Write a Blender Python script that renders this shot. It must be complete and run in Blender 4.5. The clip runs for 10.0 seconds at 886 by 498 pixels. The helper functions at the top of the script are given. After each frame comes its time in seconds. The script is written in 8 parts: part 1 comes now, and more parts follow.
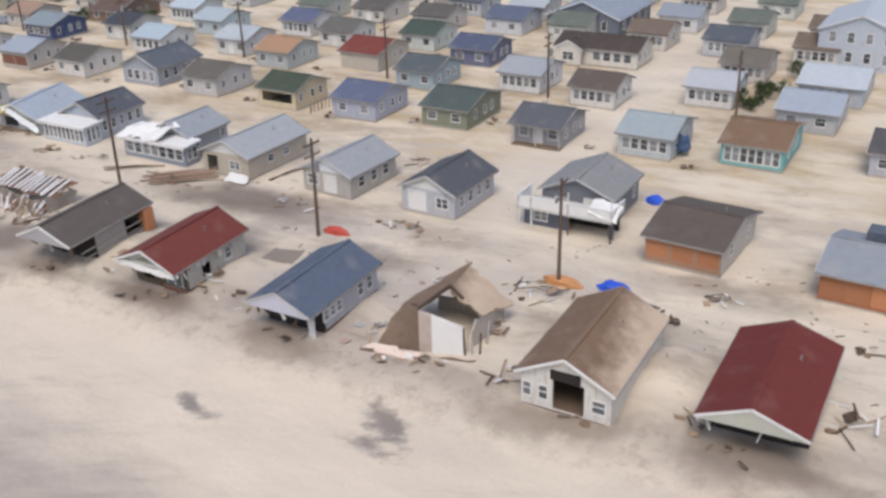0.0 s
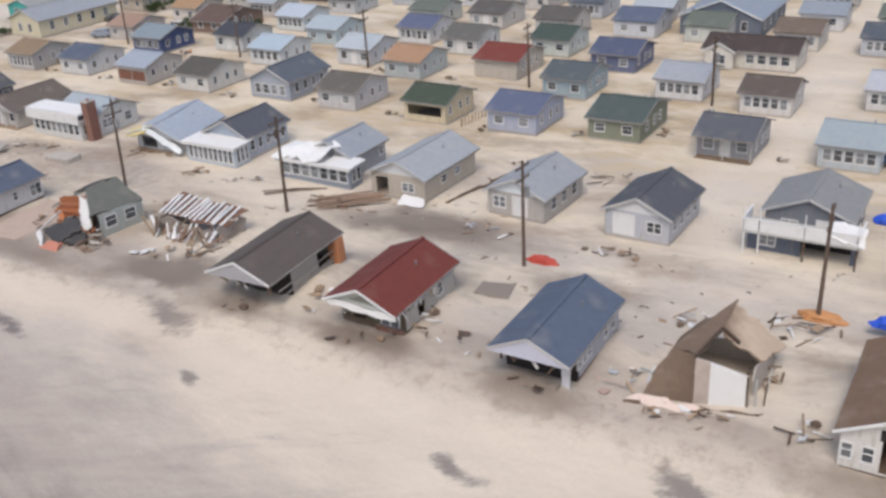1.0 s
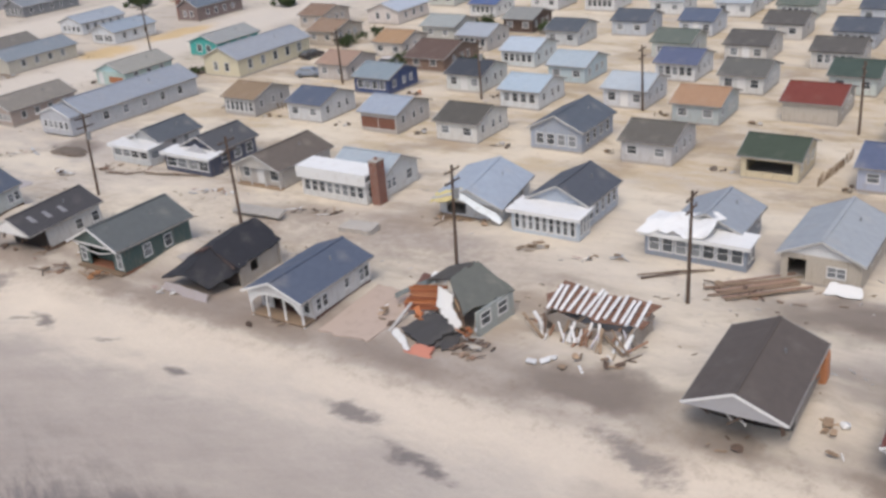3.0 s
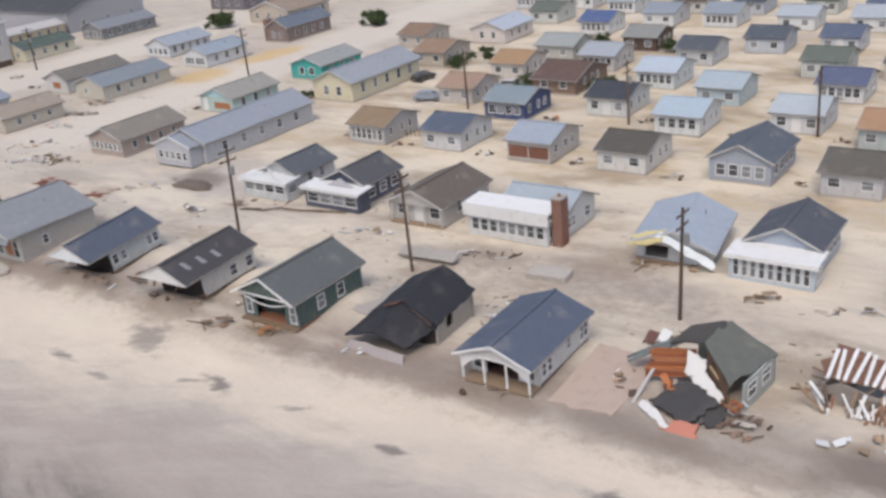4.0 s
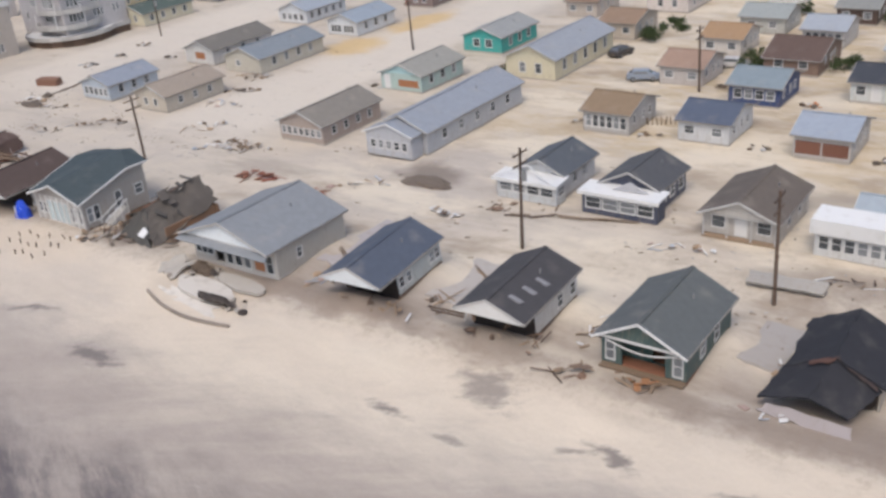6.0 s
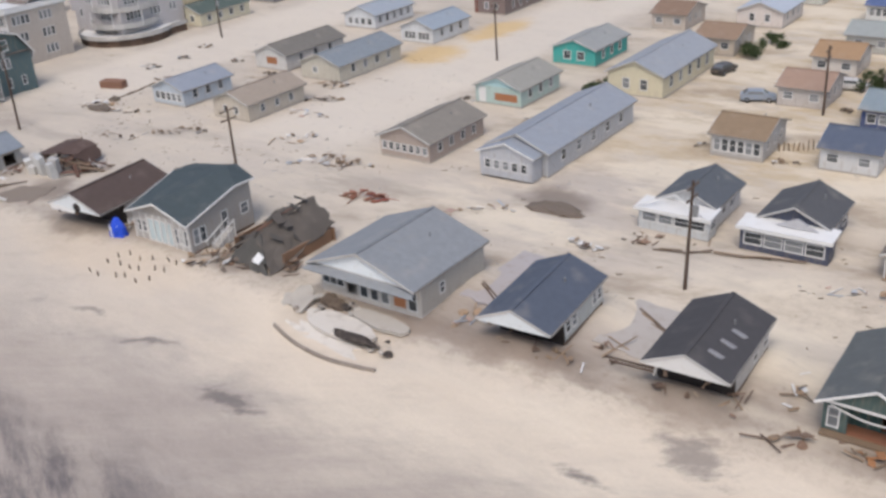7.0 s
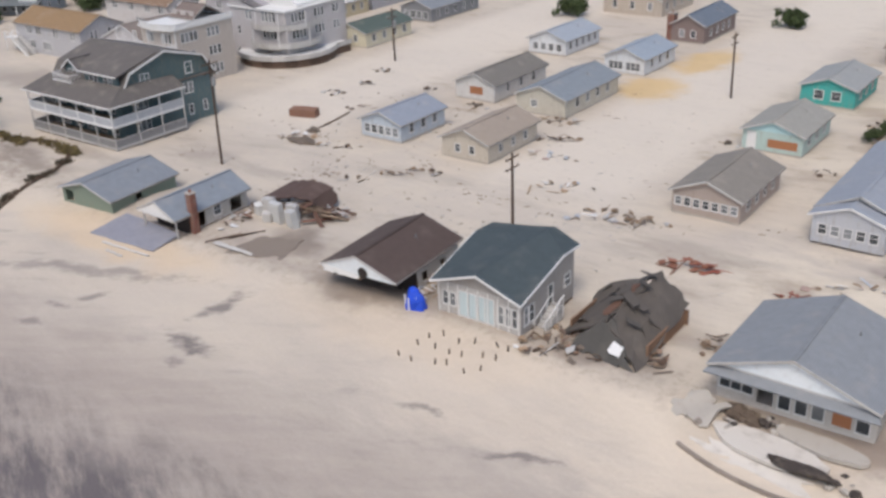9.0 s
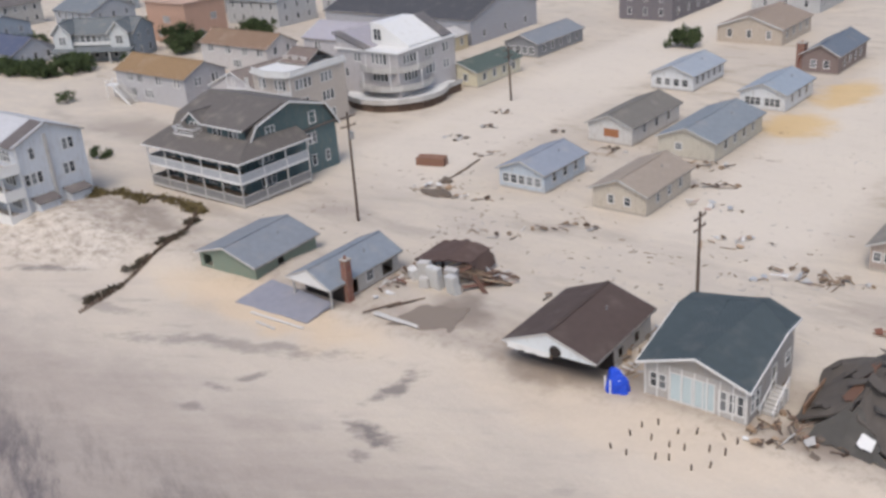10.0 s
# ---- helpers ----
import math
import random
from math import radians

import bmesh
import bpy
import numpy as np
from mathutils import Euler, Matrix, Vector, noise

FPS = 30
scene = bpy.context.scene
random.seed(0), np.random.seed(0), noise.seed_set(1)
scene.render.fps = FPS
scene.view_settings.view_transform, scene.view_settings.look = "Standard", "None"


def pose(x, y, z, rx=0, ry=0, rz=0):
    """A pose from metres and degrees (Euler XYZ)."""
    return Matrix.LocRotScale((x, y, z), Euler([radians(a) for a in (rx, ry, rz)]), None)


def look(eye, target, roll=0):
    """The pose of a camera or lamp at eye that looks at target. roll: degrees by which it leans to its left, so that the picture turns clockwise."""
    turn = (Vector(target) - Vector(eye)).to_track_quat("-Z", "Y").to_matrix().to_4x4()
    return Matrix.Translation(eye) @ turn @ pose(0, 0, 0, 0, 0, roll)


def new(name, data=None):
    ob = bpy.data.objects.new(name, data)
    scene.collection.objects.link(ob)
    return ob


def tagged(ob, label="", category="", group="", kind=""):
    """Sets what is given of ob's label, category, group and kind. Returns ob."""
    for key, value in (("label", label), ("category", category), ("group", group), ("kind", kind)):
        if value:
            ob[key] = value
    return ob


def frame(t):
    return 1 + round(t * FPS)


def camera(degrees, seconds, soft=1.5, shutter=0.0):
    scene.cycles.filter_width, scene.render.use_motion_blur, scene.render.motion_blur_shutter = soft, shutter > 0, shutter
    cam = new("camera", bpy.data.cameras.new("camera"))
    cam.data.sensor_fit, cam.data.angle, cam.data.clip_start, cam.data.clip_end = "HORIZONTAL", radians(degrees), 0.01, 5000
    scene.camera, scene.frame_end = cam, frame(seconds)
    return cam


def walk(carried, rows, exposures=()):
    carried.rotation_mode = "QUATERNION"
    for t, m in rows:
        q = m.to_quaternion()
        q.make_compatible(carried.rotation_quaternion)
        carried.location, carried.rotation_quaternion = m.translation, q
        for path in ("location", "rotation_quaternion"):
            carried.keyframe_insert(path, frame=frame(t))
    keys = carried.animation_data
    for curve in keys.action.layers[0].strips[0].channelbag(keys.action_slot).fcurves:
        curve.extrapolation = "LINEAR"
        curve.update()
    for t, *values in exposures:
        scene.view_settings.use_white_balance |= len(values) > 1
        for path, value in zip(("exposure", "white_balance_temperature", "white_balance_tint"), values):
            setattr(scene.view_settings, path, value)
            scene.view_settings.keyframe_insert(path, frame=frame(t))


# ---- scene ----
cam = camera(48.9, 10.0, soft=3.0)
PATH = [
    (0, (-2.894, -0.581, 35.393), (-3.804, 0.984, 34.542), -1.6),
    (0.5, (-11.242, -0.917, 35.074), (-12.187, 0.629, 34.228), -3.2),
    (1, (-19.751, -1.456, 35.195), (-20.715, 0.077, 34.345), -3.3),
    (1.5, (-28.799, -1.911, 35.358), (-29.791, -0.407, 34.489), -5.4),
    (2, (-37.414, -2.347, 35.61), (-38.429, -0.868, 34.725), -5.5),
    (2.1, (-39.37, -2.329, 35.696), (-40.363, -0.827, 34.827), -4.6),
    (2.5, (-46.041, -2.615, 35.964), (-47.026, -1.1, 35.105), -4.8),
    (2.7, (-49.133, -2.447, 35.996), (-50.146, -0.941, 35.155), -4.5),
    (4, (-72.351, -1.966, 35.817), (-73.451, -0.489, 35.037), -5.6),
    (4.5, (-79.638, -2.884, 36.64), (-80.716, -1.387, 35.869), -5.7),
    (5, (-87.269, -3.424, 37.013), (-88.358, -1.949, 36.214), -4.7),
    (5.5, (-95.496, -4.44, 37.412), (-96.56, -2.951, 36.604), -3.2),
    (5.8, (-100.659, -4.943, 37.433), (-101.765, -3.498, 36.602), -4.7),
    (6, (-103.2, -4.87, 37.697), (-104.3, -3.44, 36.835), -5.4),
    (6.2, (-106.261, -4.82, 37.852), (-107.353, -3.379, 36.995), -3.8),
    (7.5, (-126.111, -6.879, 38.242), (-127.199, -5.444, 37.373), -3.9),
    (8, (-133.943, -6.974, 38.484), (-135.084, -5.577, 37.62), -5.7),
    (8.5, (-141.914, -7.969, 38.833), (-143.075, -6.604, 37.943), -6.0),
    (9, (-150.917, -9.863, 38.199), (-152.029, -8.429, 37.359), -2.4),
    (9.5, (-157.25, -9.417, 38.992), (-158.438, -8.043, 38.156), -4.5),
    (10, (-164.934, -10.307, 39.577), (-166.131, -8.915, 38.783), -4.6),
]
walk(cam, [(t, look(eye, target, roll)) for t, eye, target, roll in PATH])

# ---- light ----
SUN_EL, SUN_AZ = radians(58), radians(160)
world = bpy.data.worlds.new("overcast")
scene.world = world
world.use_nodes = True
wn = world.node_tree
sky = wn.nodes.new("ShaderNodeTexSky")
sky.sky_type, sky.sun_disc = "NISHITA", False
sky.sun_elevation, sky.sun_rotation = SUN_EL, SUN_AZ
sky.dust_density, sky.air_density, sky.ozone_density = 3.0, 1.0, 1.0
wn.nodes["Background"].inputs["Strength"].default_value = 0.133
wn.links.new(sky.outputs[0], wn.nodes["Background"].inputs["Color"])
sun = new("sun", bpy.data.lights.new("sun", "SUN"))
sun.data.energy, sun.data.angle, sun.data.color = 1.0, radians(26), (1.0, 0.955, 0.89)
sun_from = Vector((math.cos(SUN_EL) * math.sin(SUN_AZ), math.cos(SUN_EL) * math.cos(SUN_AZ), math.sin(SUN_EL)))
sun.matrix_world = look(sun_from * 100, (0, 0, 0))
scene.view_settings.exposure = 0.52

# ---- materials ----
def lin(r, g, b):
    """A base colour from the 8-bit colour that the surface has in flat daylight."""
    f = lambda v: ((v / 255 + 0.055) / 1.055) ** 2.4 if v > 10 else v / 255 / 12.92
    return tuple(min(0.85, f(v) / 1.35) for v in (r, g, b)) + (1,)


class Nodes:
    """A few short ways to wire a node tree."""

    def __init__(self, name):
        self.mat = bpy.data.materials.new(name)
        self.mat.use_nodes = True
        self.nt = self.mat.node_tree
        self.bsdf = self.nt.nodes["Principled BSDF"]
        self.bsdf.inputs["Specular IOR Level"].default_value = 0.3

    def add(self, kind, **sockets):
        n = self.nt.nodes.new(kind)
        for k, v in sockets.items():
            self.put(n.inputs[k.replace("_", " ")], v)
        return n

    def put(self, socket, v):
        if isinstance(v, bpy.types.NodeSocket):
            self.nt.links.new(v, socket)
        else:
            socket.default_value = v

    def coords(self, which="Object", scale=(1, 1, 1), turn=(0, 0, 0)):
        tc = self.add("ShaderNodeTexCoord")
        m = self.add("ShaderNodeMapping", Scale=scale, Rotation=turn)
        self.nt.links.new(tc.outputs[which], m.inputs["Vector"])
        return m.outputs[0]

    def noise(self, vec, scale, detail=4.0, rough=0.6):
        n = self.add("ShaderNodeTexNoise", Vector=vec, Scale=scale, Detail=detail, Roughness=rough)
        return n.outputs[0]

    def ramp(self, v, lo, hi, a=0.0, b=1.0):
        n = self.add("ShaderNodeMapRange")
        n.interpolation_type = "SMOOTHSTEP"
        for i, q in enumerate((v, lo, hi, a, b)):
            self.put(n.inputs[i], q)
        return n.outputs[0]

    def math(self, op, a, b=0.0):
        n = self.add("ShaderNodeMath")
        n.operation = op
        self.put(n.inputs[0], a)
        self.put(n.inputs[1], b)
        return n.outputs[0]

    def mix(self, f, a, b):
        n = self.add("ShaderNodeMix")
        n.data_type = "RGBA"
        self.put(n.inputs[0], f)
        self.put(n.inputs[6], a)
        self.put(n.inputs[7], b)
        return n.outputs[2]

    def scale_colour(self, col, v):
        n = self.add("ShaderNodeMix")
        n.data_type, n.blend_type = "RGBA", "MULTIPLY"
        n.inputs[0].default_value = 1.0
        self.put(n.inputs[6], col)
        c = self.add("ShaderNodeCombineColor")
        for i in range(3):
            self.put(c.inputs[i], v)
        self.nt.links.new(c.outputs[0], n.inputs[7])
        return n.outputs[2]

    def finish(self, colour, rough=0.8, height=None, strength=0.3, dist=0.02):
        self.put(self.bsdf.inputs["Base Color"], colour)
        self.put(self.bsdf.inputs["Roughness"], rough)
        if height is not None:
            b = self.add("ShaderNodeBump", Strength=strength, Distance=dist, Height=height)
            self.nt.links.new(b.outputs[0], self.bsdf.inputs["Normal"])
        return self.mat


MATS = {}


def roof_mat(rgb, buried=None):
    """Asphalt shingles: courses, granules, faded patches and blown sand; buried gives the x from which sand lies on it."""
    grey = sum(rgb) / 3
    rgb = tuple(round(v * 0.7 + grey * 0.3) for v in rgb)
    key = ("roof", rgb, buried)
    if key not in MATS:
        n = Nodes("asphalt_shingles")
        o = n.coords()
        sep = n.add("ShaderNodeSeparateXYZ", Vector=o)
        course = n.math("FRACT", n.math("MULTIPLY", sep.outputs[2], 15.0))
        grain, patch, big = n.noise(o, 26.0, 3.0), n.noise(o, 1.6, 5.0), n.noise(o, 0.45, 3.0)
        col = n.scale_colour(lin(*rgb), n.math("ADD", 0.70, n.math("ADD", n.math("MULTIPLY", grain, 0.22), n.math("MULTIPLY", patch, 0.36))))
        col = n.mix(n.ramp(big, 0.5, 0.78, 0.0, 0.22 if grey > 95 else 0.09), col, lin(198, 186, 172))
        col = n.scale_colour(col, n.ramp(course, 0.0, 0.25, 0.84, 1.0))
        if buried is not None:
            drift = n.math("ADD", n.math("ADD", sep.outputs[0], n.math("MULTIPLY", sep.outputs[1], 0.16)), n.math("MULTIPLY", n.noise(o, 0.55, 6.0, 0.65), 4.0))
            col = n.mix(n.ramp(drift, buried, buried + 2.6, 0.0, 0.92), col, n.scale_colour(lin(214, 192, 168), n.math("ADD", 0.85, n.math("MULTIPLY", patch, 0.25))))
        MATS[key] = n.finish(col, 0.88, n.math("ADD", course, grain), 0.35, 0.015)
    return MATS[key]


def siding_mat(rgb, lap=0.12):
    """Painted clapboard with dirt and faded paint."""
    grey = sum(rgb) / 3
    rgb = tuple(round(v * 0.8 + grey * 0.2) for v in rgb)
    key = ("siding", rgb, lap)
    if key not in MATS:
        n = Nodes("painted_siding")
        o = n.coords()
        sep = n.add("ShaderNodeSeparateXYZ", Vector=o)
        board = n.math("FRACT", n.math("MULTIPLY", sep.outputs[2], 1 / lap))
        streak = n.noise(n.coords(scale=(3, 3, 0.5)), 1.4, 5.0)
        grain = n.noise(o, 9.0, 4.0)
        col = n.scale_colour(lin(*rgb), n.math("ADD", 0.80, n.math("MULTIPLY", grain, 0.30)))
        col = n.mix(n.ramp(streak, 0.48, 0.76, 0.0, 0.55), col, lin(166, 150, 132))
        col = n.scale_colour(col, n.ramp(board, 0.0, 0.16, 0.74, 1.0))
        MATS[key] = n.finish(col, 0.62, board, 0.5, 0.02)
    return MATS[key]


def plain_mat(name, rgb, rough=0.7, grain=5.0, spread=0.35, stain=(150, 136, 118), stain_amount=0.3, metal=0.0):
    key = (name, rgb)
    if key not in MATS:
        n = Nodes(name)
        o = n.coords()
        fine, patch = n.noise(o, grain * 6, 3.0), n.noise(o, grain * 0.4, 5.0)
        info = n.add("ShaderNodeObjectInfo")
        v = n.math("ADD", 1 - spread * 0.75, n.math("MULTIPLY", n.math("ADD", fine, info.outputs["Random"]), spread * 0.75))
        col = n.scale_colour(lin(*rgb), v)
        col = n.mix(n.ramp(patch, 0.5, 0.75, 0.0, stain_amount), col, lin(*stain))
        n.bsdf.inputs["Metallic"].default_value = metal
        MATS[key] = n.finish(col, rough, fine, 0.25, 0.01)
    return MATS[key]


def wood_mat(rgb):
    key = ("wood", rgb)
    if key not in MATS:
        n = Nodes("weathered_wood")
        g = n.noise(n.coords(scale=(1, 14, 14)), 2.2, 5.0)
        info = n.add("ShaderNodeObjectInfo")
        v = n.math("ADD", 0.45, n.math("ADD", n.math("MULTIPLY", g, 0.6), n.math("MULTIPLY", info.outputs["Random"], 0.5)))
        MATS[key] = n.finish(n.scale_colour(lin(*rgb), v), 0.85, g, 0.4, 0.01)
    return MATS[key]


def brick_mat():
    if "brick" not in MATS:
        n = Nodes("red_brick")
        b = n.add("ShaderNodeTexBrick", Vector=n.coords(turn=(radians(90), 0, 0)), Color1=lin(150, 84, 66), Color2=lin(118, 62, 52), Mortar=lin(176, 164, 150), Scale=1.0)
        b.inputs["Brick Width"].default_value, b.inputs["Row Height"].default_value, b.inputs["Mortar Size"].default_value = 0.22, 0.075, 0.01
        soot = n.noise(n.coords(), 1.1, 4.0)
        col = n.mix(n.ramp(soot, 0.45, 0.8, 0.0, 0.5), b.outputs[0], lin(92, 70, 62))
        MATS["brick"] = n.finish(col, 0.9, b.outputs[1], -0.4, 0.01)
    return MATS["brick"]


def glass_mat():
    if "glass" not in MATS:
        n = Nodes("window_glass")
        v = n.noise(n.coords(), 0.6, 2.0)
        n.bsdf.inputs["Transmission Weight"].default_value = 0.25
        n.bsdf.inputs["Specular IOR Level"].default_value = 0.6
        MATS["glass"] = n.finish(n.mix(n.ramp(n.add("ShaderNodeObjectInfo").outputs["Random"], 0.25, 0.95), n.mix(v, (0.05, 0.055, 0.06, 1), (0.11, 0.12, 0.13, 1)), (0.30, 0.31, 0.32, 1)), 0.08)
    return MATS["glass"]


def sand_mat():
    """Blown sand: pale dry sheets, ochre lanes, grey damp patches, ripples and the dark wet strand near the sea."""
    n = Nodes("storm_sand")
    geo = n.add("ShaderNodeNewGeometry")
    p = geo.outputs["Position"]
    sep = n.add("ShaderNodeSeparateXYZ", Vector=p)
    px, py = sep.outputs[0], sep.outputs[1]

    def at(sx, sy, turn=0.0):
        return n.add("ShaderNodeMapping", Vector=p, Scale=(sx, sy, 1), Rotation=(0, 0, turn)).outputs[0]

    def along(sx, sy, turn):
        """Stretched along a line at an angle to x."""
        r = n.add("ShaderNodeMapping", Vector=p, Rotation=(0, 0, -turn)).outputs[0]
        return n.add("ShaderNodeMapping", Vector=r, Scale=(sx, sy, 1)).outputs[0]

    fine, mid = n.noise(p, 3.0, 6.0, 0.7), n.noise(at(0.5, 1.0, 0.3), 0.35, 6.0, 0.65)
    wide = n.noise(at(0.6, 1.0), 0.045, 4.0, 0.55)
    streak = n.noise(at(0.35, 1.0, 0.35), 0.16, 5.0, 0.6)
    spots = n.noise(along(0.45, 1.3, 0.5), 0.30, 5.0, 0.6)
    dry, ochre, grey = lin(231, 217, 197), lin(208, 187, 154), lin(204, 192, 179)
    dark, damp, wet = lin(158, 146, 136), lin(183, 170, 159), lin(106, 99, 101)
    col = n.mix(n.ramp(wide, 0.40, 0.62), dry, grey)
    far = n.math("MULTIPLY", n.ramp(py, 78.0, 88.0), n.ramp(px, -185.0, -150.0, 0.25, 1.0))
    col = n.mix(n.math("MULTIPLY", far, n.ramp(mid, 0.36, 0.60, 0.1, 0.9)), col, ochre)
    blown = n.noise(at(0.45, 1.0, -0.2), 0.13, 6.0, 0.62)
    col = n.mix(n.math("MULTIPLY", n.math("MULTIPLY", n.ramp(py, 46.0, 54.0), n.ramp(px, -205.0, -165.0, 0.4, 1.0)), n.ramp(blown, 0.44, 0.60, 0.0, 0.85)), col, lin(238, 224, 202))
    soil = n.noise(along(0.55, 1.0, 0.25), 0.11, 7.0, 0.66)
    inland = n.math("MULTIPLY", n.ramp(py, 48.0, 54.0), n.ramp(py, 160.0, 130.0))
    col = n.mix(n.math("MULTIPLY", n.math("MULTIPLY", inland, n.ramp(px, -196.0, -178.0, 0.3, 1.0)), n.ramp(soil, 0.50, 0.66, 0.0, 0.62)), col, lin(166, 146, 124))
    col = n.mix(n.math("MULTIPLY", n.ramp(px, -160.0, -200.0), n.ramp(mid, 0.36, 0.62, 0.35, 0.9)), col, lin(206, 194, 180))
    # damp sand and scoured ground round the houses
    town = n.math("MULTIPLY", n.ramp(py, 40.0, 47.0), n.ramp(py, 80.0, 68.0))
    col = n.mix(n.math("MULTIPLY", town, n.ramp(streak, 0.48, 0.68, 0.0, 0.45)), col, dark)
    yard = n.math("MULTIPLY", n.ramp(py, 86.0, 92.0), n.ramp(mid, 0.52, 0.70, 0.0, 0.55))
    col = n.mix(yard, col, lin(168, 150, 126))
    # swept streets running inland
    for x0, half in ((-40.0, 4.5), (-199.5, 8.0), (-246.0, 9.0)):
        off = n.math("ABSOLUTE", n.math("ADD", n.math("ADD", px, -x0), n.math("MULTIPLY", mid, 3.0)))
        lane = n.math("MULTIPLY", n.ramp(off, half + 3.0, half - 2.0), n.ramp(py, 62.0, 80.0, 0.0, 0.6))
        col = n.mix(lane, col, lin(235, 223, 207))
    # wet hollows scoured by the undermined houses, plus painted shade under their overhanging fronts
    warp = n.add("ShaderNodeVectorMath")
    warp.operation = "SCALE"
    warp.inputs[3].default_value = 7.0
    wob = n.add("ShaderNodeTexNoise", Vector=p, Scale=0.22, Detail=4.0)
    n.nt.links.new(wob.outputs["Color"], warp.inputs[0])
    moved = n.add("ShaderNodeVectorMath")
    moved.operation = "ADD"
    n.nt.links.new(p, moved.inputs[0])
    n.nt.links.new(warp.outputs[0], moved.inputs[1])
    for x0, y0, rx, ry, much in ((-64, 65, 12, 4.0, 0.8), (-79, 49, 8, 2.6, 0.85), (-73, 42.5, 2.6, 4.0, 0.45), (-46, 60, 6, 2.2, 0.6), (-10, 47, 6, 2.6, 0.8), (-22, 46, 6, 2.2, 0.6), (-43.5, 45.5, 5, 2.0, 0.8),
                                 (-57, 46.5, 5, 2.0, 0.85), (-68.5, 46.5, 5, 2.2, 0.8), (-105, 45.5, 5, 1.8, 0.7), (-138.5, 46, 5, 2.4, 0.8), (-151.5, 45.5, 5, 2.4, 0.8), (-126, 45.5, 5, 1.6, 0.5), (-180, 46, 6, 2.2, 0.7),
                                 (-166, 43, 6, 2.0, 0.6), (-202, 45, 6, 2.4, 0.85), (-163, 72.5, 4, 3.0, 0.7), (-214, 49, 4, 2.6, 0.7), (-132, 43, 9, 1.6, 0.5), (-94, 46, 6, 2.0, 0.6), (-296, 72, 12, 5, 0.4), (-260, 49.5, 10, 2.0, 0.5), (-58, 57, 8, 2.6, 0.5), (-18, 67, 8, 2.4, 0.35), (-124, 81, 5, 2.6, 0.45), (-119, 66, 6, 2.6, 0.4)):
        m = n.add("ShaderNodeMapping", Vector=moved.outputs[0], Location=(-(x0 + 3.5) / rx, -(y0 + 3.5) / ry, 0), Scale=(1 / rx, 1 / ry, 0))
        r = n.add("ShaderNodeVectorMath")
        r.operation = "LENGTH"
        n.nt.links.new(m.outputs[0], r.inputs[0])
        col = n.mix(n.ramp(r.outputs["Value"], 1.35, 0.35, 0.0, much), col, lin(118, 105, 96))
    # bare ochre yards beyond the street
    for x0, y0, rx, ry in ((-209, 114, 5, 7), (-208, 132, 4, 9), (-232, 88, 3, 3)):
        m = n.add("ShaderNodeMapping", Vector=moved.outputs[0], Location=(-(x0 + 3.5) / rx, -(y0 + 3.5) / ry, 0), Scale=(1 / rx, 1 / ry, 0))
        r = n.add("ShaderNodeVectorMath")
        r.operation = "LENGTH"
        n.nt.links.new(m.outputs[0], r.inputs[0])
        col = n.mix(n.ramp(r.outputs["Value"], 1.2, 0.5, 0.0, 0.8), col, lin(222, 188, 132))
    # dark pools and tracks on the open beach
    beach = n.ramp(py, 45.0, 38.0)
    col = n.mix(n.math("MULTIPLY", beach, n.ramp(spots, 0.60, 0.74, 0.0, 0.5)), col, lin(146, 138, 133))
    drag = n.noise(along(0.16, 1.0, 0.5), 0.5, 6.0, 0.68)
    col = n.mix(n.math("MULTIPLY", beach, n.ramp(drag, 0.50, 0.74, 0.0, 0.36)), col, lin(168, 158, 152))
    # the shore line runs at a slant: damp lilac sand below it, the dark wet strand further down
    line = n.math("ADD", 37.0, n.math("MULTIPLY", 0.06, n.math("ADD", n.math("MINIMUM", px, -78.0), 78.0)))
    line = n.math("SUBTRACT", line, n.math("MULTIPLY", 0.13, n.math("MAXIMUM", n.math("ADD", px, 95.0), 0.0)))
    above = n.math("ADD", n.math("SUBTRACT", py, line), n.math("MULTIPLY", n.math("SUBTRACT", mid, 0.5), 9.0))
    swash = n.noise(along(0.22, 1.0, -0.45), 0.34, 7.0, 0.7)
    col = n.mix(n.math("MULTIPLY", n.ramp(above, 6.0, -5.0), n.ramp(drag, 0.30, 0.62, 0.66, 0.95)), col, damp)
    col = n.mix(n.math("MULTIPLY", n.ramp(above, -4.0, -14.0), n.ramp(swash, 0.40, 0.60, 0.22, 0.92)), col, wet)
    # fine grey-brown mottling, drag marks and vehicle ruts round the houses
    crest = n.math("MULTIPLY", n.ramp(above, 0.0, 5.0), n.ramp(py, 46.5, 43.0))
    col = n.mix(n.math("MULTIPLY", crest, n.math("MULTIPLY", n.ramp(px, -215.0, -165.0, 0.35, 1.0), n.ramp(blown, 0.36, 0.56, 0.2, 0.75))), col, lin(230, 214, 194))
    for x0, y0, rx, ry, much in ((-232, 41.0, 16, 3.4, 0.5), (-196, 41.5, 14, 3.0, 0.15)):
        m = n.add("ShaderNodeMapping", Vector=moved.outputs[0], Location=(-(x0 + 3.5) / rx, -(y0 + 3.5) / ry, 0), Scale=(1 / rx, 1 / ry, 0))
        r = n.add("ShaderNodeVectorMath")
        r.operation = "LENGTH"
        n.nt.links.new(m.outputs[0], r.inputs[0])
        col = n.mix(n.ramp(r.outputs["Value"], 1.3, 0.4, 0.0, much), col, lin(226, 197, 160))
    # dark puddle marks left on the open beach
    nudge = n.add("ShaderNodeVectorMath")
    nudge.operation = "SCALE"
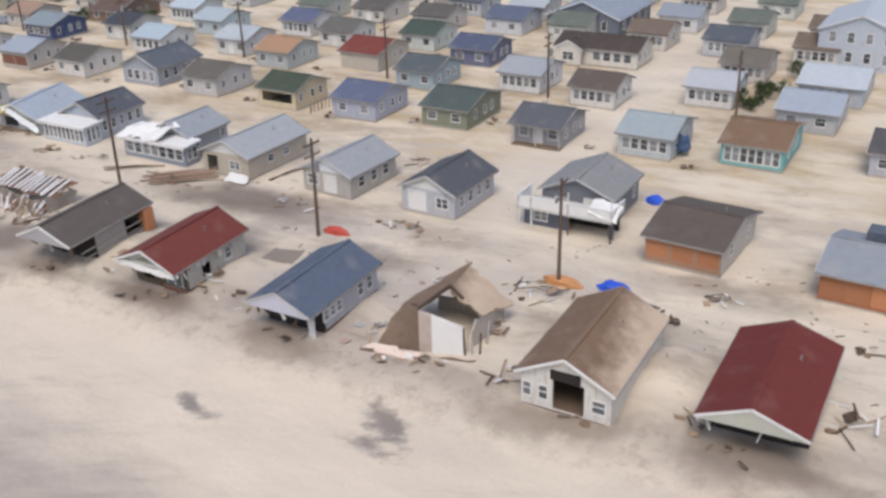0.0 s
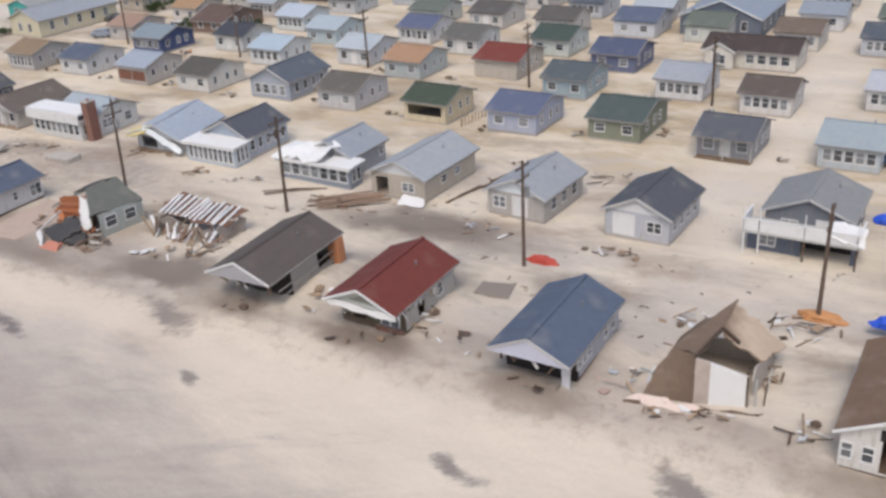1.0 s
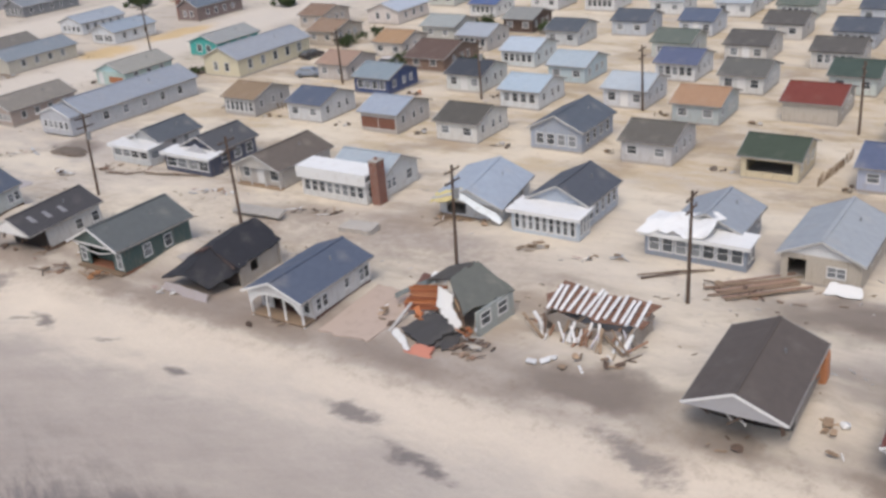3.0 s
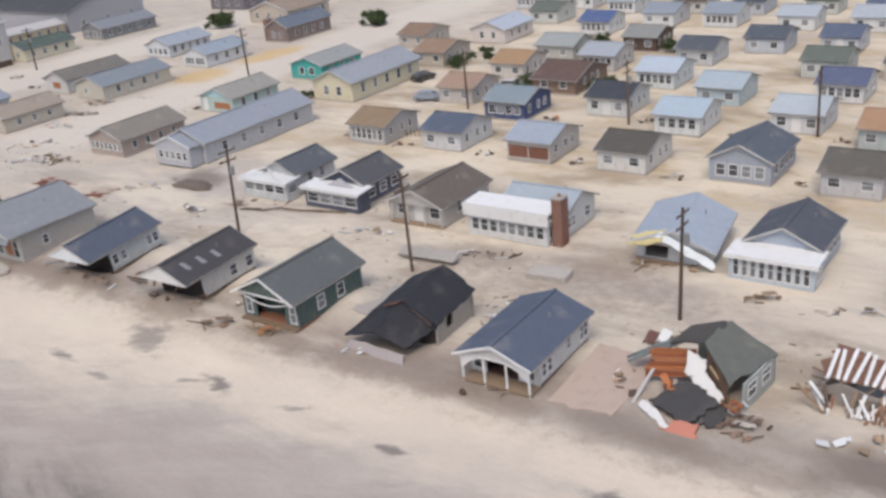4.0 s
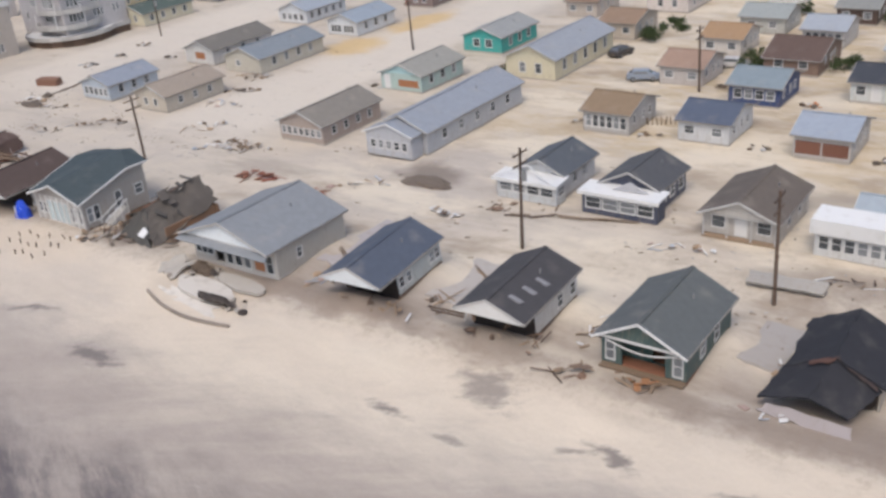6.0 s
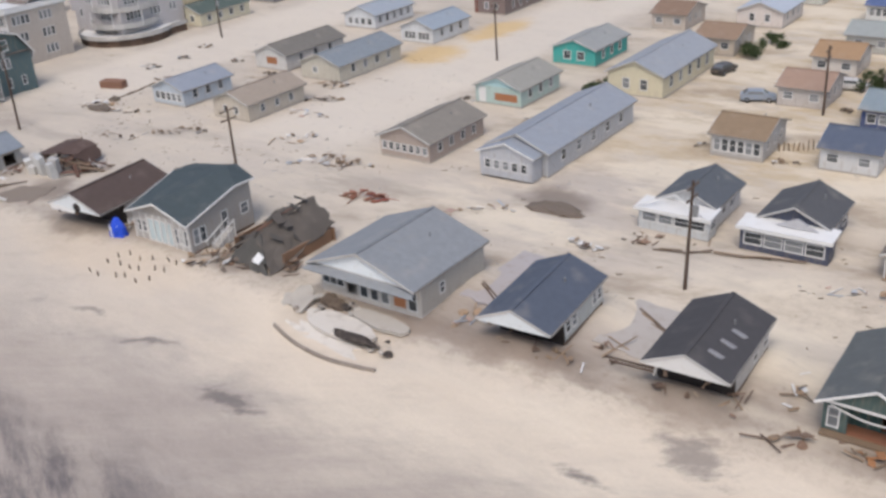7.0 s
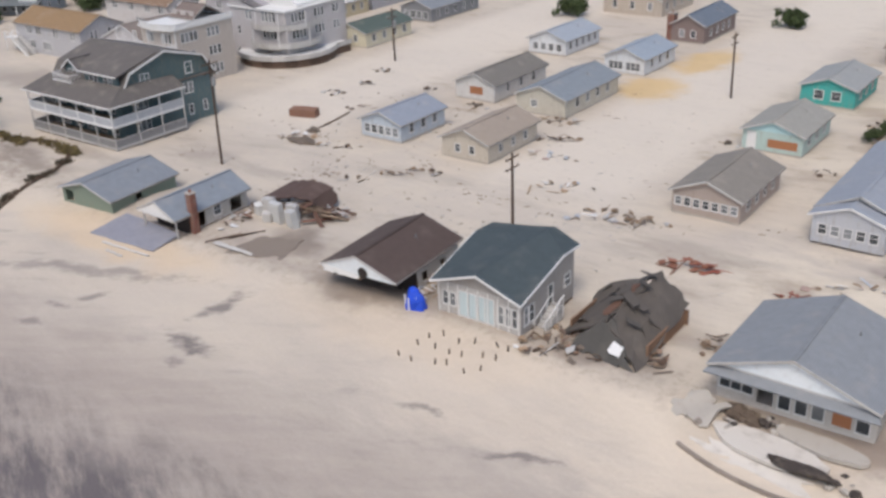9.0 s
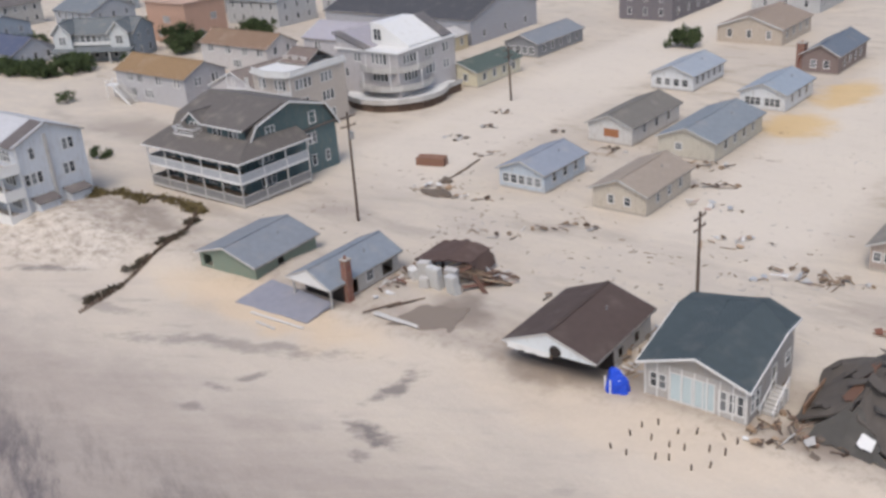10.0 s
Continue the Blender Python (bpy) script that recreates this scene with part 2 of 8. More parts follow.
    nudge.inputs[3].default_value = 3.0
    n.nt.links.new(wob.outputs["Color"], nudge.inputs[0])
    shifted = n.add("ShaderNodeVectorMath")
    shifted.operation = "ADD"
    n.nt.links.new(p, shifted.inputs[0])
    n.nt.links.new(nudge.outputs[0], shifted.inputs[1])
    ragged = n.math("MULTIPLY", n.math("SUBTRACT", n.noise(along(0.5, 1.0, 0.5), 1.3, 6.0, 0.7), 0.4), 2.6)
    for xa, ya, xb, yb, wide_by, much in ((-46.4, 38.1, -42.4, 37.4, 0.8, 0.8), (-35.0, 43.0, -29.2, 39.9, 1.1, 0.8), (-34.1, 39.5, -30.0, 39.0, 0.8, 0.7), (-95.4, 40.0, -90.0, 40.1, 1.0, 0.8), (-89.0, 38.3, -82.4, 36.9, 0.8, 0.85),
                                          (-77.2, 44.6, -70.0, 41.8, 1.2, 0.75), (-109.6, 38.1, -107.2, 39.0, 0.6, 0.8), (-68.0, 38.9, -64.9, 37.8, 0.7, 0.75), (-138.8, 43.0, -133.5, 40.5, 1.8, 0.65), (-143.6, 37.2, -139.3, 36.4, 0.7, 0.8),
                                          (-127.4, 39.2, -123.6, 38.4, 0.6, 0.8), (-118.8, 39.0, -115.9, 40.0, 0.35, 0.6), (-170.9, 31.9, -164.1, 31.4, 1.0, 0.8), (-137.0, 35.8, -134.0, 36.0, 0.5, 0.6), (-129.0, 38.1, -126.6, 38.5, 0.4, 0.6),
                                          (-190.2, 34.3, -186.2, 35.0, 0.45, 0.6), (-181.9, 32.9, -176.3, 34.9, 0.45, 0.7), (-213.0, 34.6, -211.4, 39.6, 1.1, 0.75), (-213.0, 32.3, -206.5, 31.5, 0.9, 0.85), (-209.4, 29.8, -207.6, 29.5, 0.7, 0.6),
                                          (-224.6, 31.3, -223.2, 33.9, 0.6, 0.6), (-226.1, 29.3, -223.3, 30.2, 0.6, 0.6), (-226.0, 26.6, -222.9, 27.5, 0.5, 0.6), (-242.0, 30.4, -217.0, 39.6, 1.0, 0.5), (-265.5, 32.2, -254.6, 37.9, 0.6, 0.7), (-253.0, 33.0, -242.0, 34.0, 0.9, 0.4)):
        rx, ry, turn_by = math.hypot(xb - xa, yb - ya) / 2, wide_by, math.atan2(yb - ya, xb - xa)
        turned = n.add("ShaderNodeMapping", Vector=shifted.outputs[0], Location=(-(xa + xb) / 2 - 1.5, -(ya + yb) / 2 - 1.5, 0))
        spun = n.add("ShaderNodeMapping", Vector=turned.outputs[0], Rotation=(0, 0, -turn_by))
        m = n.add("ShaderNodeMapping", Vector=spun.outputs[0], Scale=(1 / rx, 1 / ry, 0))
        r = n.add("ShaderNodeVectorMath")
        r.operation = "LENGTH"
        n.nt.links.new(m.outputs[0], r.inputs[0])
        col = n.mix(n.ramp(n.math("ADD", r.outputs["Value"], ragged), 1.5, 0.5, 0.0, much), col, lin(124, 116, 113))
    # the trampled dune mound
    m = n.add("ShaderNodeMapping", Vector=moved.outputs[0], Location=((270 - 3.5) / 17, -(42 + 3.5) / 8.5, 0), Scale=(1 / 17, 1 / 8.5, 0))
    r = n.add("ShaderNodeVectorMath")
    r.operation = "LENGTH"
    n.nt.links.new(m.outputs[0], r.inputs[0])
    pock = n.noise(at(0.6, 1.0, 0.4), 1.1, 7.0, 0.75)
    mound = n.ramp(r.outputs["Value"], 1.15, 0.75)
    col = n.mix(n.math("MULTIPLY", mound, n.ramp(pock, 0.50, 0.62, 0.0, 0.6)), col, lin(150, 136, 122))
    col = n.mix(n.math("MULTIPLY", mound, n.ramp(pock, 0.50, 0.38, 0.0, 0.7)), col, lin(236, 226, 212))
    ruts = n.noise(at(0.07, 1.0, -0.06), 1.1, 4.0, 0.6)
    lane = n.math("MULTIPLY", n.math("MULTIPLY", n.ramp(py, 47.0, 52.0), n.ramp(py, 92.0, 80.0)), n.ramp(px, -200.0, -180.0, 0.45, 1.0))
    col = n.mix(n.math("MULTIPLY", lane, n.ramp(ruts, 0.54, 0.78, 0.0, 0.18)), col, lin(150, 136, 122))
    crumbs = n.noise(p, 0.9, 8.0, 0.75)
    col = n.mix(n.math("MULTIPLY", n.ramp(py, 43.0, 48.0), n.ramp(crumbs, 0.56, 0.72, 0.0, 0.45)), col, lin(142, 126, 112))
    bank = n.math("MULTIPLY", n.ramp(py, 41.0, 44.5), n.ramp(py, 50.0, 46.0))
    col = n.mix(n.math("MULTIPLY", bank, n.ramp(crumbs, 0.46, 0.64, 0.0, 0.36)), col, lin(152, 134, 116))
    foot = n.math("ADD", py, n.math("MULTIPLY", n.math("SUBTRACT", mid, 0.5), 6.0))
    scour = n.math("MULTIPLY", n.math("MULTIPLY", n.ramp(foot, 43.2, 45.2), n.ramp(py, 54.0, 47.5)), n.math("MULTIPLY", n.ramp(px, -176.0, -160.0, 0.35, 1.0), n.ramp(px, -96.0, -72.0, 1.0, 0.4)))
    col = n.mix(n.math("MULTIPLY", scour, n.ramp(streak, 0.36, 0.58, 0.30, 0.80)), col, lin(152, 136, 123))
    for x0, y0, rx, ry, much in ((-108, 64, 20, 6.0, 0.55), (-100, 49, 9, 3.0, 0.4), (-130, 63, 10, 4.0, 0.3), (-86, 60, 8, 4.0, 0.35)):
        m = n.add("ShaderNodeMapping", Vector=moved.outputs[0], Location=(-(x0 + 3.5) / rx, -(y0 + 3.5) / ry, 0), Scale=(1 / rx, 1 / ry, 0))
        r = n.add("ShaderNodeVectorMath")
        r.operation = "LENGTH"
        n.nt.links.new(m.outputs[0], r.inputs[0])
        col = n.mix(n.math("MULTIPLY", n.ramp(r.outputs["Value"], 1.3, 0.4, 0.0, much), n.ramp(crumbs, 0.38, 0.58, 0.5, 1.0)), col, lin(158, 141, 127))
    col = n.scale_colour(col, n.math("ADD", 0.80, n.math("ADD", n.math("MULTIPLY", fine, 0.16), n.math("MULTIPLY", mid, 0.24))))
    h = n.math("ADD", n.math("MULTIPLY", mid, 1.0), n.math("MULTIPLY", fine, 0.35))
    return n.finish(col, 0.95, h, 0.5, 0.25)


TRIM = plain_mat("worn_trim", (204, 200, 195), 0.6, 3.0, 0.3, (150, 140, 128), 0.5)
WHITE = plain_mat("white_paint", (240, 238, 235), 0.5, 3.0, 0.12, (190, 178, 162), 0.25)
GLASS = glass_mat()
CONCRETE = plain_mat("concrete", (190, 182, 172), 0.9, 3.0, 0.3)
PLYWOOD = wood_mat((184, 126, 90))
OLD_WOOD = wood_mat((150, 128, 106))
DARK_WOOD = wood_mat((104, 86, 74))
# near-black standing in for shade inside rooms, voids and openings
SHADE_IN = plain_mat("interior_shade", (58, 51, 48), 0.9, 2.0, 0.4, (48, 42, 40), 0.5)
BRICK = brick_mat()
FASCIA = plain_mat("weathered_fascia", (166, 160, 154), 0.7, 3.0, 0.3, (132, 122, 112), 0.5)

# ---- building tools ----
def mesh_of(bm, name, mat):
    me = bpy.data.meshes.new(name)
    bmesh.ops.recalc_face_normals(bm, faces=bm.faces)
    bm.to_mesh(me)
    bm.free()
    me.materials.append(mat)
    return me


def part(name, bm, mat, parent, label=""):
    ob = new(name, mesh_of(bm, name, mat) if isinstance(bm, bmesh.types.BMesh) else bm)
    ob.parent = parent
    return tagged(ob, label)


def thing(name, m, label, category, group="", kind=""):
    ob = new(name)
    ob.matrix_basis = m
    ob.empty_display_size = 0.3
    return tagged(ob, label, category, group, kind)


def box(bm, x0, x1, y0, y1, z0, z1):
    v = [bm.verts.new((x, y, z)) for z in (z0, z1) for x, y in ((x0, y0), (x1, y0), (x1, y1), (x0, y1))]
    for q in ((3, 2, 1, 0), (4, 5, 6, 7), (0, 1, 5, 4), (1, 2, 6, 5), (2, 3, 7, 6), (3, 0, 4, 7)):
        bm.faces.new([v[i] for i in q])
    return v


def beam(bm, a, b, w, h):
    """A bar from a to b of section w by h."""
    a, b = Vector(a), Vector(b)
    d = (b - a).normalized()
    s = d.cross(Vector((0, 0, 1)))
    s = s.normalized() if s.length > 1e-4 else Vector((1, 0, 0))
    u = s.cross(d)
    v = [bm.verts.new(p + s * i * w / 2 + u * j * h / 2) for p in (a, b) for i, j in ((-1, -1), (1, -1), (1, 1), (-1, 1))]
    for q in ((3, 2, 1, 0), (4, 5, 6, 7), (0, 1, 5, 4), (1, 2, 6, 5), (2, 3, 7, 6), (3, 0, 4, 7)):
        bm.faces.new([v[i] for i in q])


def rod(bm, a, b, r0, r1, n=8):
    a, b = Vector(a), Vector(b)
    d = (b - a).normalized()
    s = d.orthogonal().normalized()
    u = d.cross(s)
    rings = [[bm.verts.new(p + (s * math.cos(k * math.tau / n) + u * math.sin(k * math.tau / n)) * r) for k in range(n)] for p, r in ((a, r0), (b, r1))]
    for k in range(n):
        bm.faces.new((rings[0][k], rings[0][(k + 1) % n], rings[1][(k + 1) % n], rings[1][k]))
    bm.faces.new(rings[0][::-1])
    bm.faces.new(rings[1])


def slab(p00, p10, p11, p01, thick=0.12, nu=6, nv=4, rough=0.0, torn=0.0, seed=0):
    """A sheet over four corners, with thickness, sag and torn edges."""
    bm = bmesh.new()
    c = [Vector(q) for q in (p00, p10, p11, p01)]
    normal = ((c[1] - c[0]).cross(c[3] - c[0])).normalized()
    if normal.z < 0:
        normal = -normal
    rnd = random.Random(seed)
    grid = {}
    for side in (0, 1):
        for i in range(nu + 1):
            for j in range(nv + 1):
                u, v = i / nu, j / nv
                key = (i, j)
                if side == 0:
                    edge = i in (0, nu) or j in (0, nv)
                    du, dv = ((rnd.random() - 0.5) * torn, (rnd.random() - 0.5) * torn) if edge else (0, 0)
                    uu, vv = u + du / nu * 2, v + dv / nv * 2
                    p = (c[0] * (1 - uu) + c[1] * uu) * (1 - vv) + (c[3] * (1 - uu) + c[2] * uu) * vv
                    p = p + normal * noise.noise(p * 0.55 + Vector((seed, 0, 0))) * rough
                    grid[key] = p
                bm.verts.new(grid[key] - normal * thick * side)
    bm.verts.ensure_lookup_table()
    k = lambda s, i, j: bm.verts[s * (nu + 1) * (nv + 1) + i * (nv + 1) + j]
    for i in range(nu):
        for j in range(nv):
            bm.faces.new((k(0, i, j), k(0, i + 1, j), k(0, i + 1, j + 1), k(0, i, j + 1)))
            bm.faces.new((k(1, i, j), k(1, i, j + 1), k(1, i + 1, j + 1), k(1, i + 1, j)))
    for i in range(nu):
        for j in (0, nv):
            bm.faces.new((k(0, i, j), k(1, i, j), k(1, i + 1, j), k(0, i + 1, j)))
    for j in range(nv):
        for i in (0, nu):
            bm.faces.new((k(0, i, j), k(0, i, j + 1), k(1, i, j + 1), k(1, i, j)))
    return bm


def plate(bm, xs, zs, solid, y0, y1):
    """One connected plate in the plane of x and z, from y0 to y1, of the cells (i, j) for which solid is true."""
    seen = {}

    def vert(i, j, y):
        k = (i, j, y)
        if k not in seen:
            seen[k] = bm.verts.new((xs[i], y, zs[j]))
        return seen[k]

    nx, nz = len(xs) - 1, len(zs) - 1
    full = lambda i, j: 0 <= i < nx and 0 <= j < nz and solid(i, j)
    for i in range(nx):
        for j in range(nz):
            if not full(i, j):
                continue
            c = ((i, j), (i + 1, j), (i + 1, j + 1), (i, j + 1))
            bm.faces.new([vert(*q, y0) for q in c])
            bm.faces.new([vert(*q, y1) for q in c[::-1]])
            for k, (di, dj) in enumerate(((0, -1), (1, 0), (0, 1), (-1, 0))):
                if not full(i + di, j + dj):
                    p, q = c[k], c[(k + 1) % 4]
                    bm.faces.new((vert(*p, y0), vert(*p, y1), vert(*q, y1), vert(*q, y0)))


def wall_bm(length, z0, z1, holes, thick=0.14):
    """A wall in the plane y = 0 with its outside towards -y, from x = -length / 2, with openings (u, z, w, h) cut through it."""
    bm = bmesh.new()
    holes = [(u - w / 2, u + w / 2, z, z + h) for u, z, w, h in holes]
    xs = sorted({-length / 2, length / 2, *[round(q, 4) for h in holes for q in h[:2]]})
    zs = sorted({z0, z1, *[round(min(q, z1), 4) for h in holes for q in h[2:]]})

    def solid(i, j):
        x, z = (xs[i] + xs[i + 1]) / 2, (zs[j] + zs[j + 1]) / 2
        return not any(h[0] < x < h[1] and h[2] < z < h[3] for h in holes)

    plate(bm, xs, zs, solid, 0.0, thick)
    return bm


FRAMES = {}
CURTAINED = plain_mat("curtained_glass", (206, 220, 222), 0.15, 2.0, 0.2, (176, 194, 198), 0.4)


def arch_bm(w, z0, z1, open_w, n=14, thick=0.1):
    """A board with an arched opening cut out of its lower edge."""
    bm = bmesh.new()
    rows = []
    for i in range(n + 1):
        x = -w / 2 + w * i / n
        q = max(0.0, 1 - (2 * x / open_w) ** 2)
        low = z0 + (z1 - z0 - 0.12) * math.sqrt(q)
        rows.append([bm.verts.new((x, y, z)) for y in (0, thick) for z in (low, z1)])
    for a, b in zip(rows, rows[1:]):
        for i, j in ((0, 1), (1, 3), (3, 2), (2, 0)):
            bm.faces.new((a[i], b[i], b[j], a[j]))
    bm.faces.new([rows[0][i] for i in (0, 1, 3, 2)])
    bm.faces.new([rows[-1][i] for i in (0, 2, 3, 1)])
    return bm


def window_mesh(w, h, bars, rail, glass=None):
    key = (round(w, 2), round(h, 2), bars, rail, glass is None)
    if key not in FRAMES:
        f, g, t, m = bmesh.new(), bmesh.new(), 0.085, 0.04
        xs, zs = [-w / 2 - t, -w / 2], [-t - 0.03, 0.0]
        for i in range(1, bars):
            x = -w / 2 + w * i / bars
            xs += [x - m, x + m]
        xs += [w / 2, w / 2 + t]
        if rail:
            zs += [h * 0.55 - 0.015, h * 0.55 + 0.015]
        zs += [h, h + t]
        plate(f, xs, zs, lambda i, j: i % 2 == 0 or j % 2 == 0, -0.06, 0.06)
        plate(g, [-w / 2, w / 2], [0.0, h], lambda i, j: True, 0.015, 0.03)
        FRAMES[key] = mesh_of(f, "window", WHITE), mesh_of(g, "pane", glass or GLASS)
    return FRAMES[key]


def door_mesh(w, h):
    key = ("door", round(w, 2), round(h, 2))
    if key not in FRAMES:
        f, d = bmesh.new(), bmesh.new()
        plate(f, [-w / 2 - 0.1, -w / 2, w / 2, w / 2 + 0.1], [0, h, h + 0.1], lambda i, j: i != 1 or j == 1, -0.05, 0.08)
        plate(d, [-w / 2, w / 2], [0, h * 0.45, h], lambda i, j: True, 0.02, 0.07)
        fr = [q for q in d.faces if q.normal.length == 0 or abs(q.calc_center_median().y - 0.02) < 1e-4]
        bmesh.ops.inset_individual(d, faces=fr, thickness=0.1, depth=-0.015)
        FRAMES[key] = mesh_of(d, "door", WHITE), mesh_of(f, "door_frame", WHITE)
    return FRAMES[key]


def fill(parent, m, openings):
    """Windows, doors and boards set into a wall whose frame is m."""
    for kind, u, z, w, h in openings:
        at = m @ Matrix.Translation((u, 0.02, z))
        if kind in "wbgc":
            f, g = window_mesh(w, h, max(1, round(w / 0.75)) if kind != "b" else 1, kind not in "gc", CURTAINED if kind == "c" else None)
            win = part("window", f, None, parent)
            win.matrix_basis = at
            part("pane", g, None, win)
        elif kind == "d":
            f, jamb = door_mesh(w, h)
            door = part("door", f, None, parent)
            door.matrix_basis = at
            part("door_frame", jamb, None, door)
        elif kind == "p":
            bm = bmesh.new()
            box(bm, -w / 2, w / 2, -0.01, 0.03, 0, h)
            part("plywood_board", bm, PLYWOOD, parent, "raw orange plywood sheet").matrix_basis = at


def row_of(kind, n, span, z, w, h, centre=0.0):
    step = span / n
    return [(kind, centre - span / 2 + step * (i + 0.5), z, w, h) for i in range(n)]


def chimney(parent, x, y, z0, z1, w=0.9, d=0.6):
    bm = bmesh.new()
    box(bm, x - w / 2, x + w / 2, y - d / 2, y + d / 2, z0, z1)
    stack = part("chimney", bm, BRICK, parent, "red brick chimney")
    bm = bmesh.new()
    box(bm, x - w / 2 - 0.06, x + w / 2 + 0.06, y - d / 2 - 0.06, y + d / 2 + 0.06, z1, z1 + 0.12)
    part("chimney_cap", bm, CONCRETE, stack)
    bm = bmesh.new()
    rod(bm, (x, y, z1 + 0.12), (x, y, z1 + 0.4), 0.14, 0.12)
    part("flue", bm, plain_mat("clay", (150, 96, 78)), stack)


def sides(w, d):
    """The frames of a body's four walls: front, right, back, left."""
    return {
        "front": (Matrix.Translation((0, -d / 2, 0)), w),
        "right": (Matrix.Translation((w / 2, 0, 0)) @ Matrix.Rotation(radians(90), 4, "Z"), d),
        "back": (Matrix.Translation((0, d / 2, 0)) @ Matrix.Rotation(radians(180), 4, "Z"), w),
        "left": (Matrix.Translation((-w / 2, 0, 0)) @ Matrix.Rotation(radians(-90), 4, "Z"), d),
    }


def gable_bm(w, z, rise, thick=0.14):
    bm = bmesh.new()
    v = [bm.verts.new((x, y, q)) for y in (0, thick) for x, q in ((-w / 2, z), (w / 2, z), (0, z + rise))]
    for q in ((0, 1, 2), (5, 4, 3), (0, 3, 4, 1), (1, 4, 5, 2), (2, 5, 3, 0)):
        bm.faces.new([v[i] for i in q])
    return bm


def gable_roof(parent, w, d, ridge, z, rise, roof, trim, seed=0, sag=0.05, cx=0.0, cy=0.0, eaves=True):
    """Two slopes, ridge cap, rake boards and eave boards over a plan of w by d with its eaves at z."""
    span, run = (w, d) if ridge == "y" else (d, w)
    place = (lambda a, b, q: (cx + a, cy + b, q)) if ridge == "y" else (lambda a, b, q: (cx + b, cy - a, q))
    for s in (-1, 1):
        bm = slab(place(s * span / 2, -run / 2, z), place(s * span / 2, run / 2, z), place(0, run / 2, z + rise), place(0, -run / 2, z + rise), 0.13, 8, 4, sag, 0, seed + s)
        part("roof_slope", bm, roof, parent)
        bm = bmesh.new()
        if eaves:
            beam(bm, place(s * (span / 2 + 0.03), -run / 2, z - 0.10), place(s * (span / 2 + 0.03), run / 2, z - 0.10), 0.05, 0.13)
            part("eave_board", bm, FASCIA, parent)
        for e in (-1, 1) if eaves else (1,):
            bm = bmesh.new()
            y = e * (run / 2 + 0.03)
            beam(bm, place(s * (span / 2 + 0.02), y, z - 0.09), place(0, y, z + rise - 0.07), 0.06, 0.17)
            part("rake_board", bm, trim if e < 0 else FASCIA, parent)
    bm = bmesh.new()
    beam(bm, place(0, -run / 2, z + rise + 0.02), place(0, run / 2, z + rise + 0.02), 0.3, 0.06)
    part("ridge_cap", bm, roof, parent)


